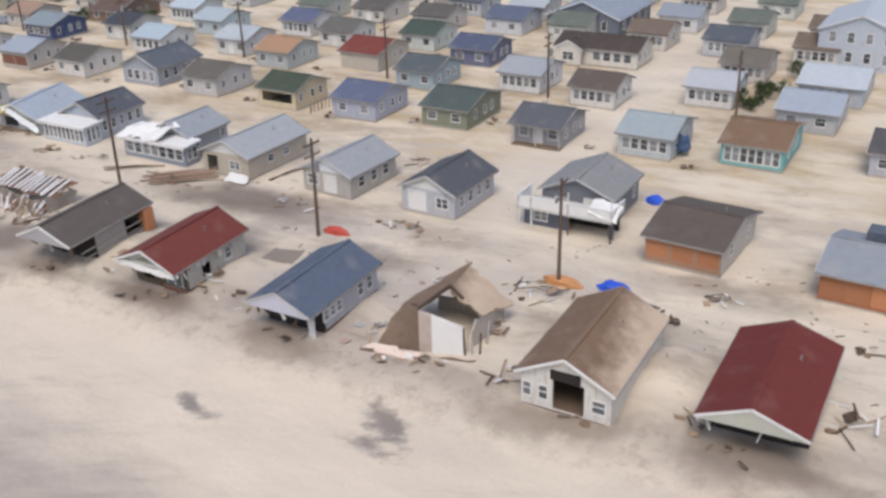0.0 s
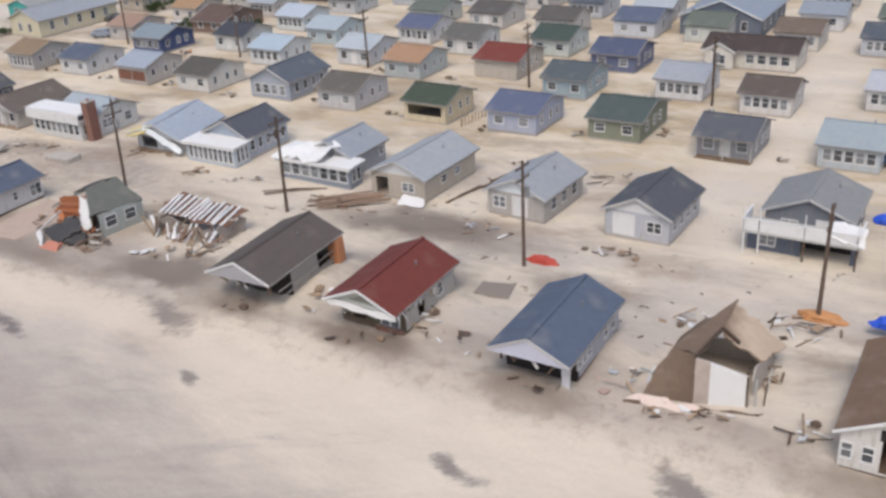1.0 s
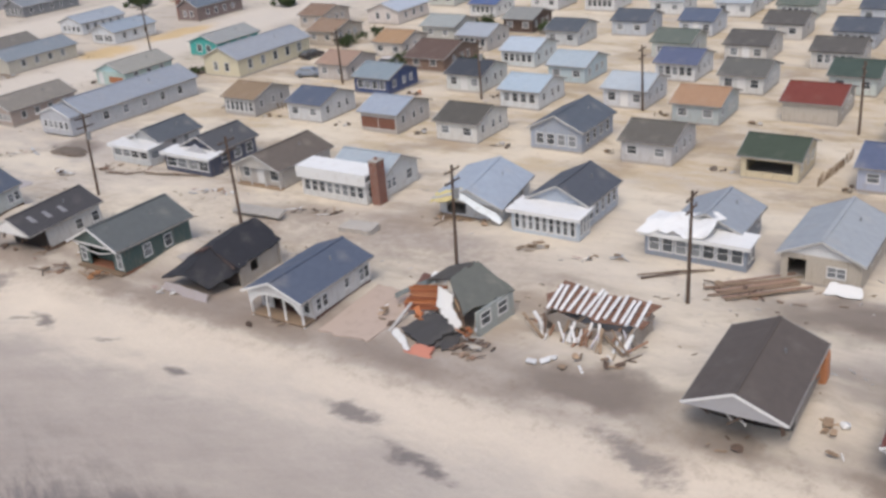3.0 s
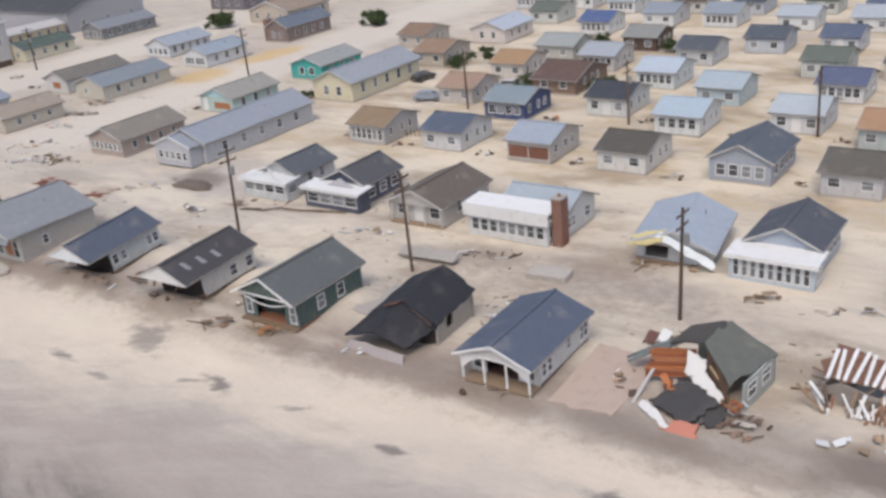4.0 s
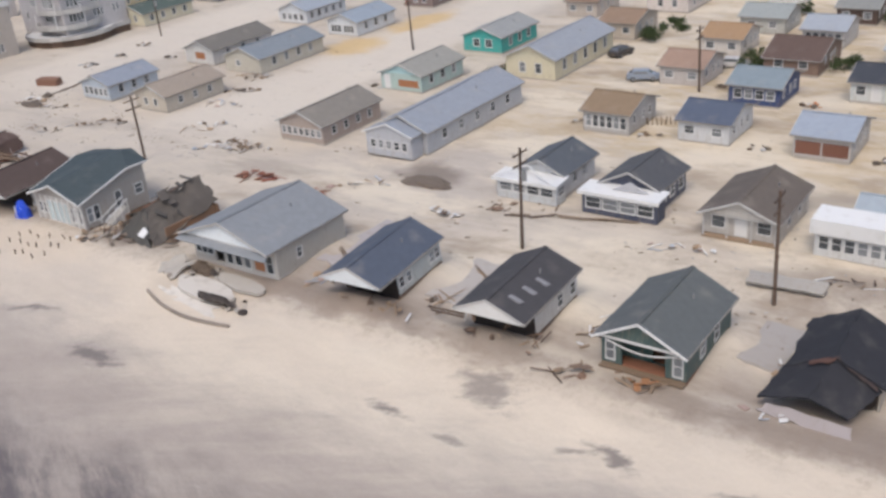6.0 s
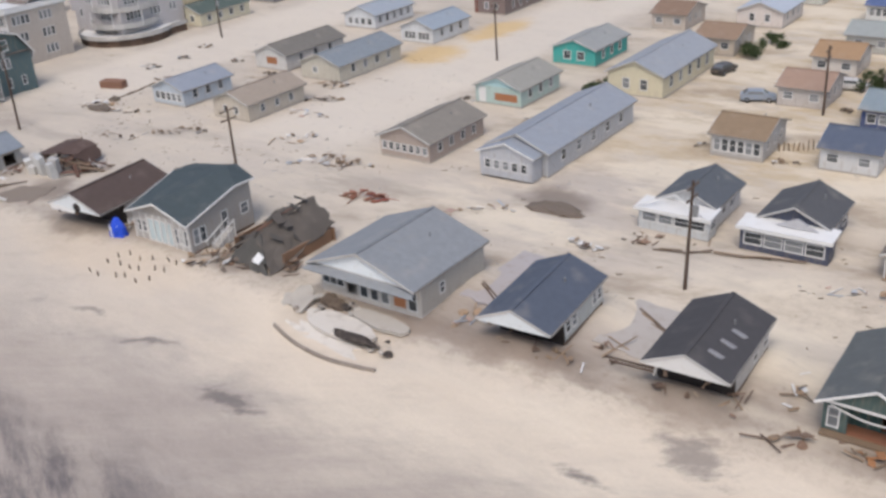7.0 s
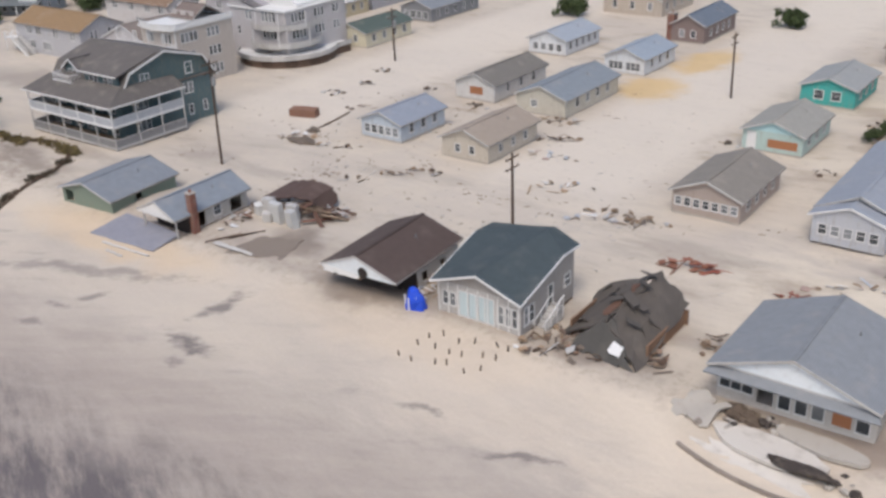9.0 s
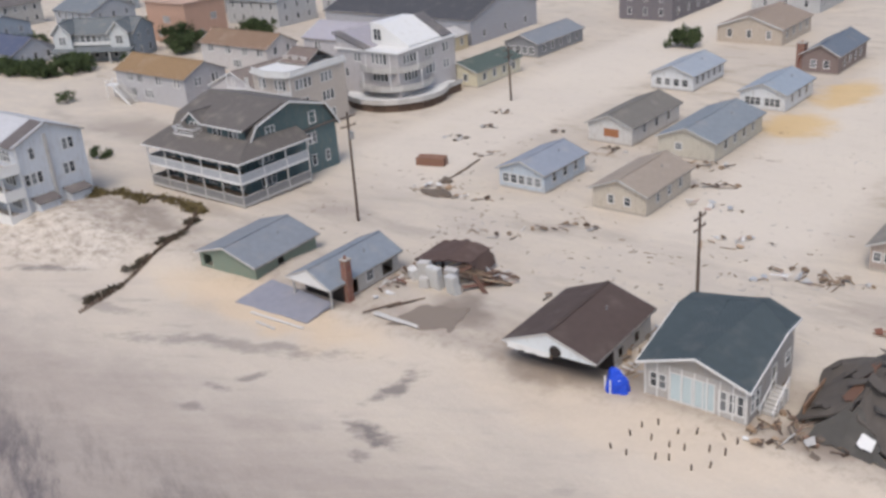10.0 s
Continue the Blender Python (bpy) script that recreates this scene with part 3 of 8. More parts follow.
def house(x, y, w, d, ridge, roof, wall, label, h=2.6, rise=1.4, rz=0.0, tilt=(0.0, 0.0), z=0.0, front=(), right=(), left=(), back=(), setback=0.0, gable=None, over=0.35,
          trim=None, posts=0, base=CONCRETE, floor_z=0.25, bare=False, group="beach bungalows", sag=0.06, deck=True, front_wall=None):
    """A one-storey cottage: w by d over the eaves, the eaves at h, its front towards the sea."""
    m = pose(x, y, z, tilt[0], tilt[1], rz)
    ob = thing("house", m, label, "house", group)
    roof, wall, trim = (roof_mat(roof) if isinstance(roof, tuple) else roof), (siding_mat(wall) if isinstance(wall, tuple) else wall), trim or TRIM
    bw, bd = w - 2 * over, d - 2 * over
    slope = rise / ((w if ridge == "y" else d) / 2)
    top = h + over * slope - 0.12
    bm = bmesh.new()
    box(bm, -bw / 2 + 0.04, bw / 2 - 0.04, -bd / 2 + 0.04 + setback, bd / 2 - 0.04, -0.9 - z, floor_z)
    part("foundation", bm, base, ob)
    # a dark panel over the foundation paints in the shade below the floor
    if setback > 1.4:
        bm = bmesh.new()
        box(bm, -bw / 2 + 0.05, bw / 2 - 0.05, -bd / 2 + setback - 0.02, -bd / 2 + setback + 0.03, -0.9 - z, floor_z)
        part("undercroft", bm, SHADE_IN, ob, "dark void under the washed-out floor")
    body_d = bd - setback
    for name, (fr, length) in sides(bw, body_d).items():
        fr = Matrix.Translation((0, setback / 2, 0)) @ fr
        ops = {"front": front, "right": right, "left": left, "back": back}[name]
        ops = [o for o in ops if o[2] + o[4] < top + 0.01 and abs(o[1]) + o[3] / 2 < length / 2 - 0.05]
        inset = 0.14 if name in ("right", "left") else 0.0
        # deeply set-back front walls are near-black, painted as porch shade
        wl = part("wall", wall_bm(length - 2 * inset, floor_z, top, [o[1:] for o in ops]), (front_wall or SHADE_IN) if name == "front" and (setback > 1.4 or front_wall) else wall, ob)
        wl.matrix_basis = fr
        fill(ob, fr, ops)
    gr = (bw / 2 if ridge == "y" else bd / 2) * slope
    for name in (("front", "back") if ridge == "y" else ("right", "left")):
        fr, length = sides(bw, bd)[name]
        if name == "front" and setback > 1.4:
            part("gable", gable_bm(w - 0.1, h - 0.2, rise, 0.06), gable or wall, ob).matrix_basis = pose(0, -d / 2 + 0.01, 0)
            continue
        part("gable", gable_bm(length, top, gr), gable or wall, ob).matrix_basis = fr
    # ceiling coloured near-black, so shade is painted in behind the openings
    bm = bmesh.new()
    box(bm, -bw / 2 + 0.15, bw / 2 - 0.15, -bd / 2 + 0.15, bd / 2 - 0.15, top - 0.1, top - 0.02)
    part("ceiling_boards", bm, SHADE_IN, ob)
    if setback:
        for i in range(posts):
            px = -bw / 2 + 0.1 + (bw - 0.2) * i / max(1, posts - 1)
            bm = bmesh.new()
            beam(bm, (px, -bd / 2 + 0.1, floor_z - 0.4), (px, -bd / 2 + 0.1, top), 0.13, 0.13)
            part("porch_post", bm, trim, ob)
        if setback < 1.4 and deck:
            bm = bmesh.new()
            box(bm, -bw / 2, bw / 2, -bd / 2, -bd / 2 + setback + 0.04, floor_z - 0.22, floor_z - 0.06)
            part("porch_floor", bm, OLD_WOOD, ob)
        bm = bmesh.new()
        box(bm, -bw / 2, bw / 2, -bd / 2 + 0.02, -bd / 2 + 0.16, top - 0.22, top + 0.0)
        part("porch_beam", bm, trim, ob)
    gable_roof(ob, w, d, ridge, h, rise, roof, trim, int(x * 7 + y), sag, eaves=not bare)
    if not bare:
        bm = bmesh.new()
        px, py = (w * 0.2, d * 0.15)
        zz = h + rise - (px if ridge == "y" else py) * slope
        rod(bm, (px, py, zz - 0.1), (px, py, zz + 0.35), 0.06, 0.06)
        part("vent_pipe", bm, plain_mat("grey_metal", (150, 150, 150), 0.5), ob)
    return ob


def tatter(ob, w, y, z, n, seed, mats):
    """Splintered boards hanging from a torn front edge."""
    rnd = random.Random(seed)
    for i in range(n):
        x = -w / 2 + w * (i + rnd.random()) / n
        ln = rnd.uniform(0.3, 0.9)
        bm = bmesh.new()
        beam(bm, (x, y + rnd.uniform(-0.1, 0.3), z), (x + rnd.gauss(0, 0.5), y + rnd.uniform(-0.3, 0.6), z - ln), rnd.uniform(0.08, 0.3), 0.06)
        part("torn_board", bm, rnd.choice(mats), ob)


def sun_porch(ob, x0, x1, y0, y1, top, wall, n, sill=0.9, wh=1.3, roof=WHITE, side_n=2, parapet=0.0, floor_z=0.25):
    """A glazed porch with a flat white roof, built onto a house's front."""
    w, d = x1 - x0, y1 - y0
    shift = Matrix.Translation(((x0 + x1) / 2, (y0 + y1) / 2, 0))
    for name, (fr, length) in sides(w, d).items():
        if name == "back":
            continue
        k = n if name == "front" else side_n
        ops = row_of("b", k, length - 0.5, sill, (length - 0.5) / k - 0.3, wh) if k else []
        inset = 0.0 if name == "front" else 0.14
        wl = part("porch_wall", wall_bm(length - 2 * inset, floor_z - 0.2, top, [o[1:] for o in ops]), wall, ob)
        wl.matrix_basis = shift @ fr
        fill(ob, shift @ fr, ops)
    part("porch_roof", slab((x0 - 0.3, y0 - 0.35, top + 0.16), (x1 + 0.3, y0 - 0.35, top + 0.16), (x1 + 0.3, y1 + 0.2, top + 0.3), (x0 - 0.3, y1 + 0.2, top + 0.3), 0.16, 8, 3, 0.06, 0, 5), roof, ob, "flat white porch roof")
    bm = bmesh.new()
    box(bm, x0 - 0.34, x1 + 0.34, y0 - 0.42, y0 - 0.36, top - 0.16, top + 0.2 + parapet)
    part("fascia", bm, WHITE, ob)
    bm = bmesh.new()
    box(bm, x0 + 0.05, x1 - 0.05, y0 + 0.05, y1, -0.9, floor_z - 0.2)
    part("porch_base", bm, CONCRETE, ob)


BOARDS = {}


def board_mesh(mat, kind):
    key = (mat.name, kind)
    if key not in BOARDS:
        bm = bmesh.new()
        if kind == "plank":
            box(bm, -0.5, 0.5, -0.5, 0.5, -0.5, 0.5)
            for v in bm.verts:
                v.co.y += 0.12 * v.co.x
        elif kind == "sheet":
            box(bm, -0.5, 0.5, -0.5, 0.5, -0.5, 0.5)
            for v in bm.verts:
                if v.co.x > 0 and v.co.y > 0:
                    v.co.y -= 0.22
                if v.co.x < 0 and v.co.y < 0:
                    v.co.x += 0.15
        else:
            bmesh.ops.create_icosphere(bm, subdivisions=2, radius=0.5)
            for v in bm.verts:
                v.co *= 1 + 0.35 * noise.noise(v.co * 3.1)
                v.co.z = max(v.co.z, -0.35)
        BOARDS[key] = mesh_of(bm, kind, mat)
    return BOARDS[key]


def debris(x, y, n, rx, ry, label, mats, seed, z=0.0, tall=0.4, length=(1.0, 3.5), sheets=0.25, lumps=0.1, rz=0.0, name="debris_pile"):
    """A heap or drift of broken boards, sheets and lumps."""
    rnd = random.Random(seed)
    ob = thing(name, pose(x, y, z, 0, 0, rz), label, "debris", "storm debris")
    for i in range(round(n * 0.85)):
        a, r = rnd.random() * math.tau, rnd.random() ** 0.6
        q = rnd.random()
        kind = "sheet" if q < sheets else ("lump" if q < sheets + lumps else "plank")
        mat = rnd.choice(mats)
        o = part("board" if kind == "plank" else kind, board_mesh(mat, kind), None, ob)
        px, py = math.cos(a) * r * rx, math.sin(a) * r * ry
        zz = (1 - r) * tall * (0.3 + 0.9 * rnd.random()) + 0.07
        ln = rnd.uniform(*length) * rnd.uniform(0.45, 1.0)
        s = {"plank": (ln, rnd.uniform(0.07, 0.17), 0.05), "sheet": (ln * 0.5, rnd.uniform(0.35, 0.9), 0.05), "lump": (rnd.uniform(0.3, 0.9), rnd.uniform(0.3, 0.8), rnd.uniform(0.2, 0.5))}[kind]
        tip = rnd.gauss(0, 9) if kind != "lump" else 0
        o.matrix_basis = pose(px, py, zz, rnd.gauss(0, 10), tip, rnd.random() * 360) @ Matrix.Diagonal((*s, 1))
    return ob

# ---- ground ----
def bump(x, y, cx, cy, rx, ry, h):
    q = ((x - cx) / rx) ** 2 + ((y - cy) / ry) ** 2
    return h * math.exp(-q)


# sand blown against the walls: centre, spread, height
DRIFTS = ((-7.2, 54.0, 1.8, 3.6, 0.7), (-17.5, 53.4, 2.6, 4.2, 1.5), (-25.8, 53.0, 1.6, 4.0, 0.7), (-40.4, 52.5, 1.8, 3.8, 0.6), (-53.9, 53.0, 1.8, 3.6, 0.7), (-64.9, 53.0, 1.9, 3.8, 1.0), (-72.0, 53.0, 1.6, 4.0, 0.7),
          (-101.7, 54.0, 1.6, 3.4, 0.5), (-123.2, 53.5, 1.6, 3.8, 0.8), (-135.2, 53.5, 1.7, 3.4, 0.7), (-148.2, 53.0, 1.7, 3.6, 0.8), (-159.9, 52.6, 1.7, 4.2, 0.8), (-197.0, 50.4, 1.8, 3.6, 0.8), (-235.4, 49.0, 1.8, 4.0, 0.5), (-138.7, 46.6, 3.4, 1.4, 0.8), (-151.7, 46.4, 3.4, 1.4, 0.8), (-43.7, 46.6, 2.8, 1.3, 0.6), (-10.8, 47.6, 3.0, 1.3, 0.4), (-201.6, 44.6, 3.6, 1.2, 0.4))


def ground_z(x, y):
    """The height of the sand: flat behind the houses, a washed-out bank in front of them, then the beach falling to the sea."""
    edge = 46.5 + 0.012 * (x + 60) + 1.6 * noise.noise(Vector((x * 0.06, 3.0, 0)))
    s = min(1.0, max(0.0, (edge - y) / 7.0))
    s = s * s * (3 - 2 * s)
    z = -0.9 * s - 0.035 * max(0.0, min(edge - 7 - y, 45))
    near = max(0.0, 1 - max(0.0, y - 110) / 60)
    z += near * (0.22 * noise.noise(Vector((x * 0.09, y * 0.13, 1.0))) + 0.07 * noise.noise(Vector((x * 0.4, y * 0.5, 4.0))))
    z += bump(x, y, -190, 44.6, 6.5, 3.0, 0.35)
    if 44 < y < 62:
        z += sum(bump(x, y, *d) for d in DRIFTS if abs(x - d[0]) < 7)
    return z + bump(x, y, -268, 42, 11, 8, 1.3) + bump(x, y, -165, 60, 6, 3, 0.3)


def spread(a, b, step, out):
    """Even steps from a to b, then ever longer ones to the horizon on both sides."""
    v = list(np.arange(a, b + step, step))
    s, lo, hi = step, v[0], v[-1]
    while hi - b < out:
        s *= 1.5
        lo, hi = lo - s, hi + s
        v = [lo] + v + [hi]
    return v


gx, gy = spread(-300, 10, 1.0, 4000), spread(8, 120, 1.0, 4000)
verts = [(x, y, ground_z(x, y)) for x in gx for y in gy]
ny = len(gy)
faces = [(i * ny + j, (i + 1) * ny + j, (i + 1) * ny + j + 1, i * ny + j + 1) for i in range(len(gx) - 1) for j in range(ny - 1)]
me = bpy.data.meshes.new("ground")
me.from_pydata(verts, [], faces)
me.polygons.foreach_set("use_smooth", [True] * len(faces))
me.materials.append(sand_mat())
ground = tagged(new("ground", me), "pale storm-blown sand with damp grey patches", "sand", kind="structure")

# ---- the row of houses on the washed-out bank ----
def win_row(n, span, z=1.0, w=0.8, h=1.1, c=0.0, kind="w"):
    return row_of(kind, n, span, z, w, h, c)


SIDE = [("w", -1.9, 1.1, 0.7, 0.9), ("w", 2.3, 1.1, 0.7, 0.9)]
MUD = plain_mat("wet_timber_base", (122, 102, 86), 0.9, 3.0, 0.4, (84, 70, 60), 0.5)

red_cliff = house(-10.8, 52.5, 6.5, 10.6, "y", (136, 46, 39), (214, 206, 198), "red shingled cottage hanging over the washed-out bank", trim=WHITE, h=2.65, rise=1.25, tilt=(2, -2), setback=2.2, gable=plain_mat("soffit_cream", (205, 205, 192)),
      right=SIDE, base=MUD, floor_z=0.6)
tan_house = house(-22.0, 51.6, 6.7, 10.3, "y", roof_mat((144, 108, 80), 2.5), (240, 234, 226), "white cottage sunk in sand with a tan roof, front open", trim=WHITE, h=2.6, rise=1.7, tilt=(1, 0), z=0.0,
                  front=[("h", 0.2, 0.2, 2.1, 2.2), ("w", -1.5, 0.8, 0.55, 0.95), ("w", -2.6, 0.8, 0.5, 0.95), ("w", 2.2, 0.8, 0.8, 0.85)], right=(), base=MUD, floor_z=0.15, gable=None)
# no hole is cut: a dark panel on the gable paints its shade
bm = bmesh.new()
box(bm, -1.0, 1.0, -4.84, -4.78, 2.42, 3.15)
part("door_arch", bm, SHADE_IN, tan_house, "dark broken opening in the gable")
blue_porch = house(-43.7, 50.6, 5.9, 9.4, "y", (92, 106, 132), (198, 198, 208), "blue shingled cottage undermined at its open porch", h=2.65, rise=1.35, tilt=(1.5, 0), setback=1.7, gable=plain_mat("gable_lilac", (212, 212, 226)),
      right=[("w", -3.2, 1.2, 0.5, 0.8), ("w", -2.4, 1.2, 0.5, 0.8), ("w", -1.6, 1.2, 0.5, 0.8), ("w", 1.2, 1.1, 0.6, 1.0), ("w", 2.4, 1.1, 0.6, 1.0)], base=MUD, floor_z=0.5)
blue_wall = plain_mat("torn_wall", (224, 222, 222), 0.7, 3.0, 0.2)
bm = slab((1.9, -3.7, 0.1), (2.5, -3.8, 0.0), (2.5, -3.8, 2.2), (1.9, -3.7, 2.3), 0.1, 4, 4, 0.05, 0.3, 61)
wall_piece = new("standing_wall", mesh_of(bm, "standing_wall", blue_wall))
wall_piece.matrix_basis = pose(-43.7, 50.6, 0)
tagged(wall_piece, "torn white wall piece left under a blue-roofed porch", "wall")
red_torn = house(-57.4, 51.2, 6.3, 9.0, "y", (140, 56, 47), (206, 200, 190), "red shingled cottage with a torn white gable front", h=2.7, rise=1.4, tilt=(2, 1), setback=1.3, gable=plain_mat("gable_green_grey", (204, 206, 194)), trim=WHITE, deck=False, front_wall=plain_mat("bare_brown_boards", (98, 88, 72), 0.9, 3.0, 0.4, (70, 60, 50), 0.6),
      front=[("g", 1.5, 0.6, 1.5, 1.6), ("h", -1.3, 0.6, 1.2, 1.2)], right=[("w", 1.4, 1.1, 0.7, 0.9), ("h", -1.2, 0.7, 1.0, 1.1)], base=MUD, floor_z=0.45)
part("gable_vent", gable_bm(2.3, 2.98, 0.5, 0.06), plain_mat("dull_louvre", (128, 128, 118), 0.8), red_torn, "dull grey louvred gable vent").matrix_basis = pose(0.1, -4.22, 0)
part("torn_fascia", slab((-3.0, -4.42, 2.35), (3.0, -4.45, 2.2), (3.0, -4.4, 2.62), (-3.0, -4.4, 2.72), 0.06, 12, 2, 0.05, 0.5, 59), WHITE, red_torn, "torn white fascia")
bm = bmesh.new()
box(bm, 0.3, 2.7, -3.05, -2.9, 0.1, 0.6)
part("brick_sill", bm, BRICK, red_torn, "red brick under the window")
rnd = random.Random(811)
for i in range(12):
    py, ln = -4.1 + 0.62 * i, rnd.uniform(0.3, 0.9)
    bm = bmesh.new()
    beam(bm, (3.05, py, 2.66), (3.05 + rnd.gauss(0.05, 0.15), py + rnd.gauss(0, 0.3), 2.66 - ln), rnd.uniform(0.08, 0.3), 0.05)
    part("torn_board", bm, rnd.choice((WHITE, TRIM, WHITE, OLD_WOOD)), red_torn)
brown_void = house(-68.5, 51.3, 6.4, 9.5, "y", (106, 92, 85), (196, 186, 176), "brown shingled cottage collapsed onto its dark undercroft", trim=WHITE, h=2.8, rise=1.35, tilt=(3, -1), setback=2.4, gable=plain_mat("gable_grey", (190, 188, 190)),
      right=[("h", -1.9, 0.7, 2.8, 1.7), ("h", 1.6, 0.7, 2.6, 1.7)], base=MUD, floor_z=0.5)
for z0 in (0.95, 1.55):
    bm = bmesh.new()
    beam(bm, (2.95, -3.6, z0), (2.95, 3.4, z0 + 0.1), 0.06, 0.1)
    part("side_rail", bm, FASCIA, brown_void)
bm = bmesh.new()
box(bm, 2.4, 3.3, 3.5, 4.5, 0.4, 2.5)
box(bm, 3.3, 3.34, 3.6, 4.4, 0.6, 2.3)
part("back_closet", bm, PLYWOOD, brown_void, "raw orange plywood closet")
blue_end = house(-105.1, 50.9, 6.3, 9.4, "y", (92, 104, 128), (228, 226, 224), "white cottage with a slate-blue roof and posted porch", trim=WHITE, h=2.6, rise=1.2, tilt=(1, 0), setback=1.3, posts=4,
      front=[("h", -0.2, 0.3, 2.6, 2.0), ("w", 2.1, 0.8, 0.6, 1.2), ("w", -2.2, 0.8, 0.6, 1.2)], right=[("w", -3.0, 0.9, 0.55, 1.0), ("w", -2.2, 0.9, 0.55, 1.0), ("w", 0.6, 1.2, 0.5, 0.8), ("w", 2.6, 0.9, 0.6, 1.1), ("w", 3.3, 0.9, 0.6, 1.1)], base=plain_mat("red_base", (118, 90, 80), 0.9, 3.0, 0.4, (80, 66, 58), 0.6), floor_z=0.5)
part("porch_arch", arch_bm(5.5, 1.3, 2.6, 4.9), WHITE, blue_end, "white arched porch board").matrix_basis = pose(0, -4.38, 0)
green_house = house(-127.1, 51.0, 6.9, 9.3, "y", (106, 111, 110), (86, 110, 106), "teal-green cottage with grey-green roof and white trim", trim=WHITE, h=2.8, rise=1.75, setback=0.5,
                    front=[("w", -2.45, 0.75, 0.6, 1.3), ("h", 0.0, 0.4, 3.2, 2.2), ("w", 2.5, 0.7, 0.6, 1.4)], right=win_row(2, 5.0), base=plain_mat("brick_base", (158, 108, 84)), floor_z=0.4)
part("porch_back", wall_bm(5.6, 0.4, 2.75, [(0.6, 0.45, 0.9, 1.9)]), siding_mat((58, 92, 90)), green_house, "dark teal inner porch wall").matrix_basis = pose(0, -2.6, 0)
bm = bmesh.new()
for i in range(10):
    xa, xb = -2.6 + 0.52 * i, -2.08 + 0.52 * i
    beam(bm, (xa, -4.2, 2.5 - 0.55 * math.sin(math.pi * i / 10)), (xb, -4.2, 2.5 - 0.55 * math.sin(math.pi * (i + 1) / 10)), 0.06, 0.09)
part("sagging_gutter", bm, WHITE, green_house, "white gutter hanging in a bow")
black_patched = house(-138.7, 50.4, 6.2, 8.8, "y", (82, 80, 82), (224, 220, 214), "white cottage with a patched black roof over exposed plywood", h=2.65, rise=1.35, tilt=(3, -1), setback=1.5, gable=WHITE,
      right=[("p", -2.3, 0.5, 2.2, 1.4), ("w", 0.6, 0.9, 0.8, 1.0), ("w", 2.6, 0.9, 0.8, 1.0)], base=MUD, floor_z=0.5)
for px, py in ((1.5, -2.7), (1.7, -1.1), (1.9, 0.5)):
    z0 = lambda q: 4.09 - 0.435 * q
    part("shingle_patch", slab((px - 0.5, py - 0.2, z0(px - 0.5)), (px + 0.5, py - 0.2, z0(px + 0.5)), (px + 0.5, py + 0.25, z0(px + 0.5)), (px - 0.5, py + 0.25, z0(px - 0.5)), 0.05, 3, 2, 0.0, 0.3, 60), roof_mat((150, 148, 152)), black_patched, "pale patch of new shingles")
for dz in (0.0, 0.28):
    bm = bmesh.new()
    beam(bm, (-6.2 + dz, -3.5, 1.5 - dz), (-2.2, -4.3, 2.2 - dz), 0.12, 0.12)
    part("loose_beam", bm, DARK_WOOD, black_patched)
slate_blue = house(-151.7, 50.2, 6.4, 8.9, "y", (88, 98, 118), (206, 212, 208), "pale cottage with a slate-blue roof and white gable undermined", h=2.7, rise=1.35, tilt=(5, -2), setback=2.0, gable=plain_mat("gable_white", (240, 244, 246)),
      right=[("w", -2.4, 1.1, 0.6, 0.9), ("w", -1.4, 1.1, 0.6, 0.9), ("w", 1.8, 1.1, 0.6, 0.9), ("w", 2.6, 1.1, 0.6, 0.9)], base=MUD, floor_z=0.55)

# the wide grey-roofed house with a skirt roof over its windows
wide = house(-165.8, 50.2, 11.2, 10.6, "y", (148, 152, 158), (206, 198, 186), "wide cream house with a grey roof and broken front windows", h=3.15, rise=2.0, gable=plain_mat("gable_white", (240, 244, 246)), setback=0.9,
             front=[("w", -3.9, 0.95, 2.3, 1.1), ("h", -1.9, 0.45, 1.1, 2.0), ("w", -0.6, 0.55, 0.75, 1.9), ("w", 0.5, 0.55, 0.75, 1.9), ("w", 1.6, 0.55, 0.75, 1.9), ("p", 3.1, 0.6, 1.2, 1.7), ("w", 4.4, 0.6, 0.8, 1.7)],
             right=[("w", -1.6, 1.2, 0.6, 0.9)], base=plain_mat("white_base", (226, 220, 212), 0.8), floor_z=0.35, deck=False, front_wall=siding_mat((222, 214, 204)))
part("skirt_roof", slab((-5.7, -5.7, 2.7), (5.7, -5.7, 2.7), (5.3, -4.7, 3.1), (-5.3, -4.7, 3.1), 0.12, 8, 2, 0.04, 0, 3), roof_mat((148, 152, 158)), wide)

# the house with the glazed bay, its roof sweeping up from the seaward gable to the taller back
bay = thing("house", pose(-190.4, 49.0, 0), "grey shingle house with dark slate roof and glazed seaward bay", "house", "beach bungalows")
BAY_ROOF, BAY_WALL = roof_mat((74, 88, 94)), siding_mat((186, 178, 170))
bm = bmesh.new()
box(bm, -3.9, 3.9, -3.6, 4.3, -1.2, 0.35)
part("foundation", bm, plain_mat("brown_base", (128, 104, 88), 0.9, 3.0, 0.4, (92, 74, 62), 0.5), bay)
ops = [("w", -3.2, 1.1, 0.5, 1.1), ("w", -2.5, 1.1, 0.5, 1.1), ("c", -0.2, 0.45, 3.3, 2.15), ("w", 2.1, 0.8, 0.5, 1.5), ("w", 2.8, 0.8, 0.4, 1.5), ("w", 3.4, 0.8, 0.4, 1.5)]
fr = pose(0, -3.7, 0)
part("wall", wall_bm(7.9, 0.2, 3.12, [o[1:] for o in ops]), siding_mat((206, 200, 194)), bay).matrix_basis = fr
fill(bay, fr, ops)
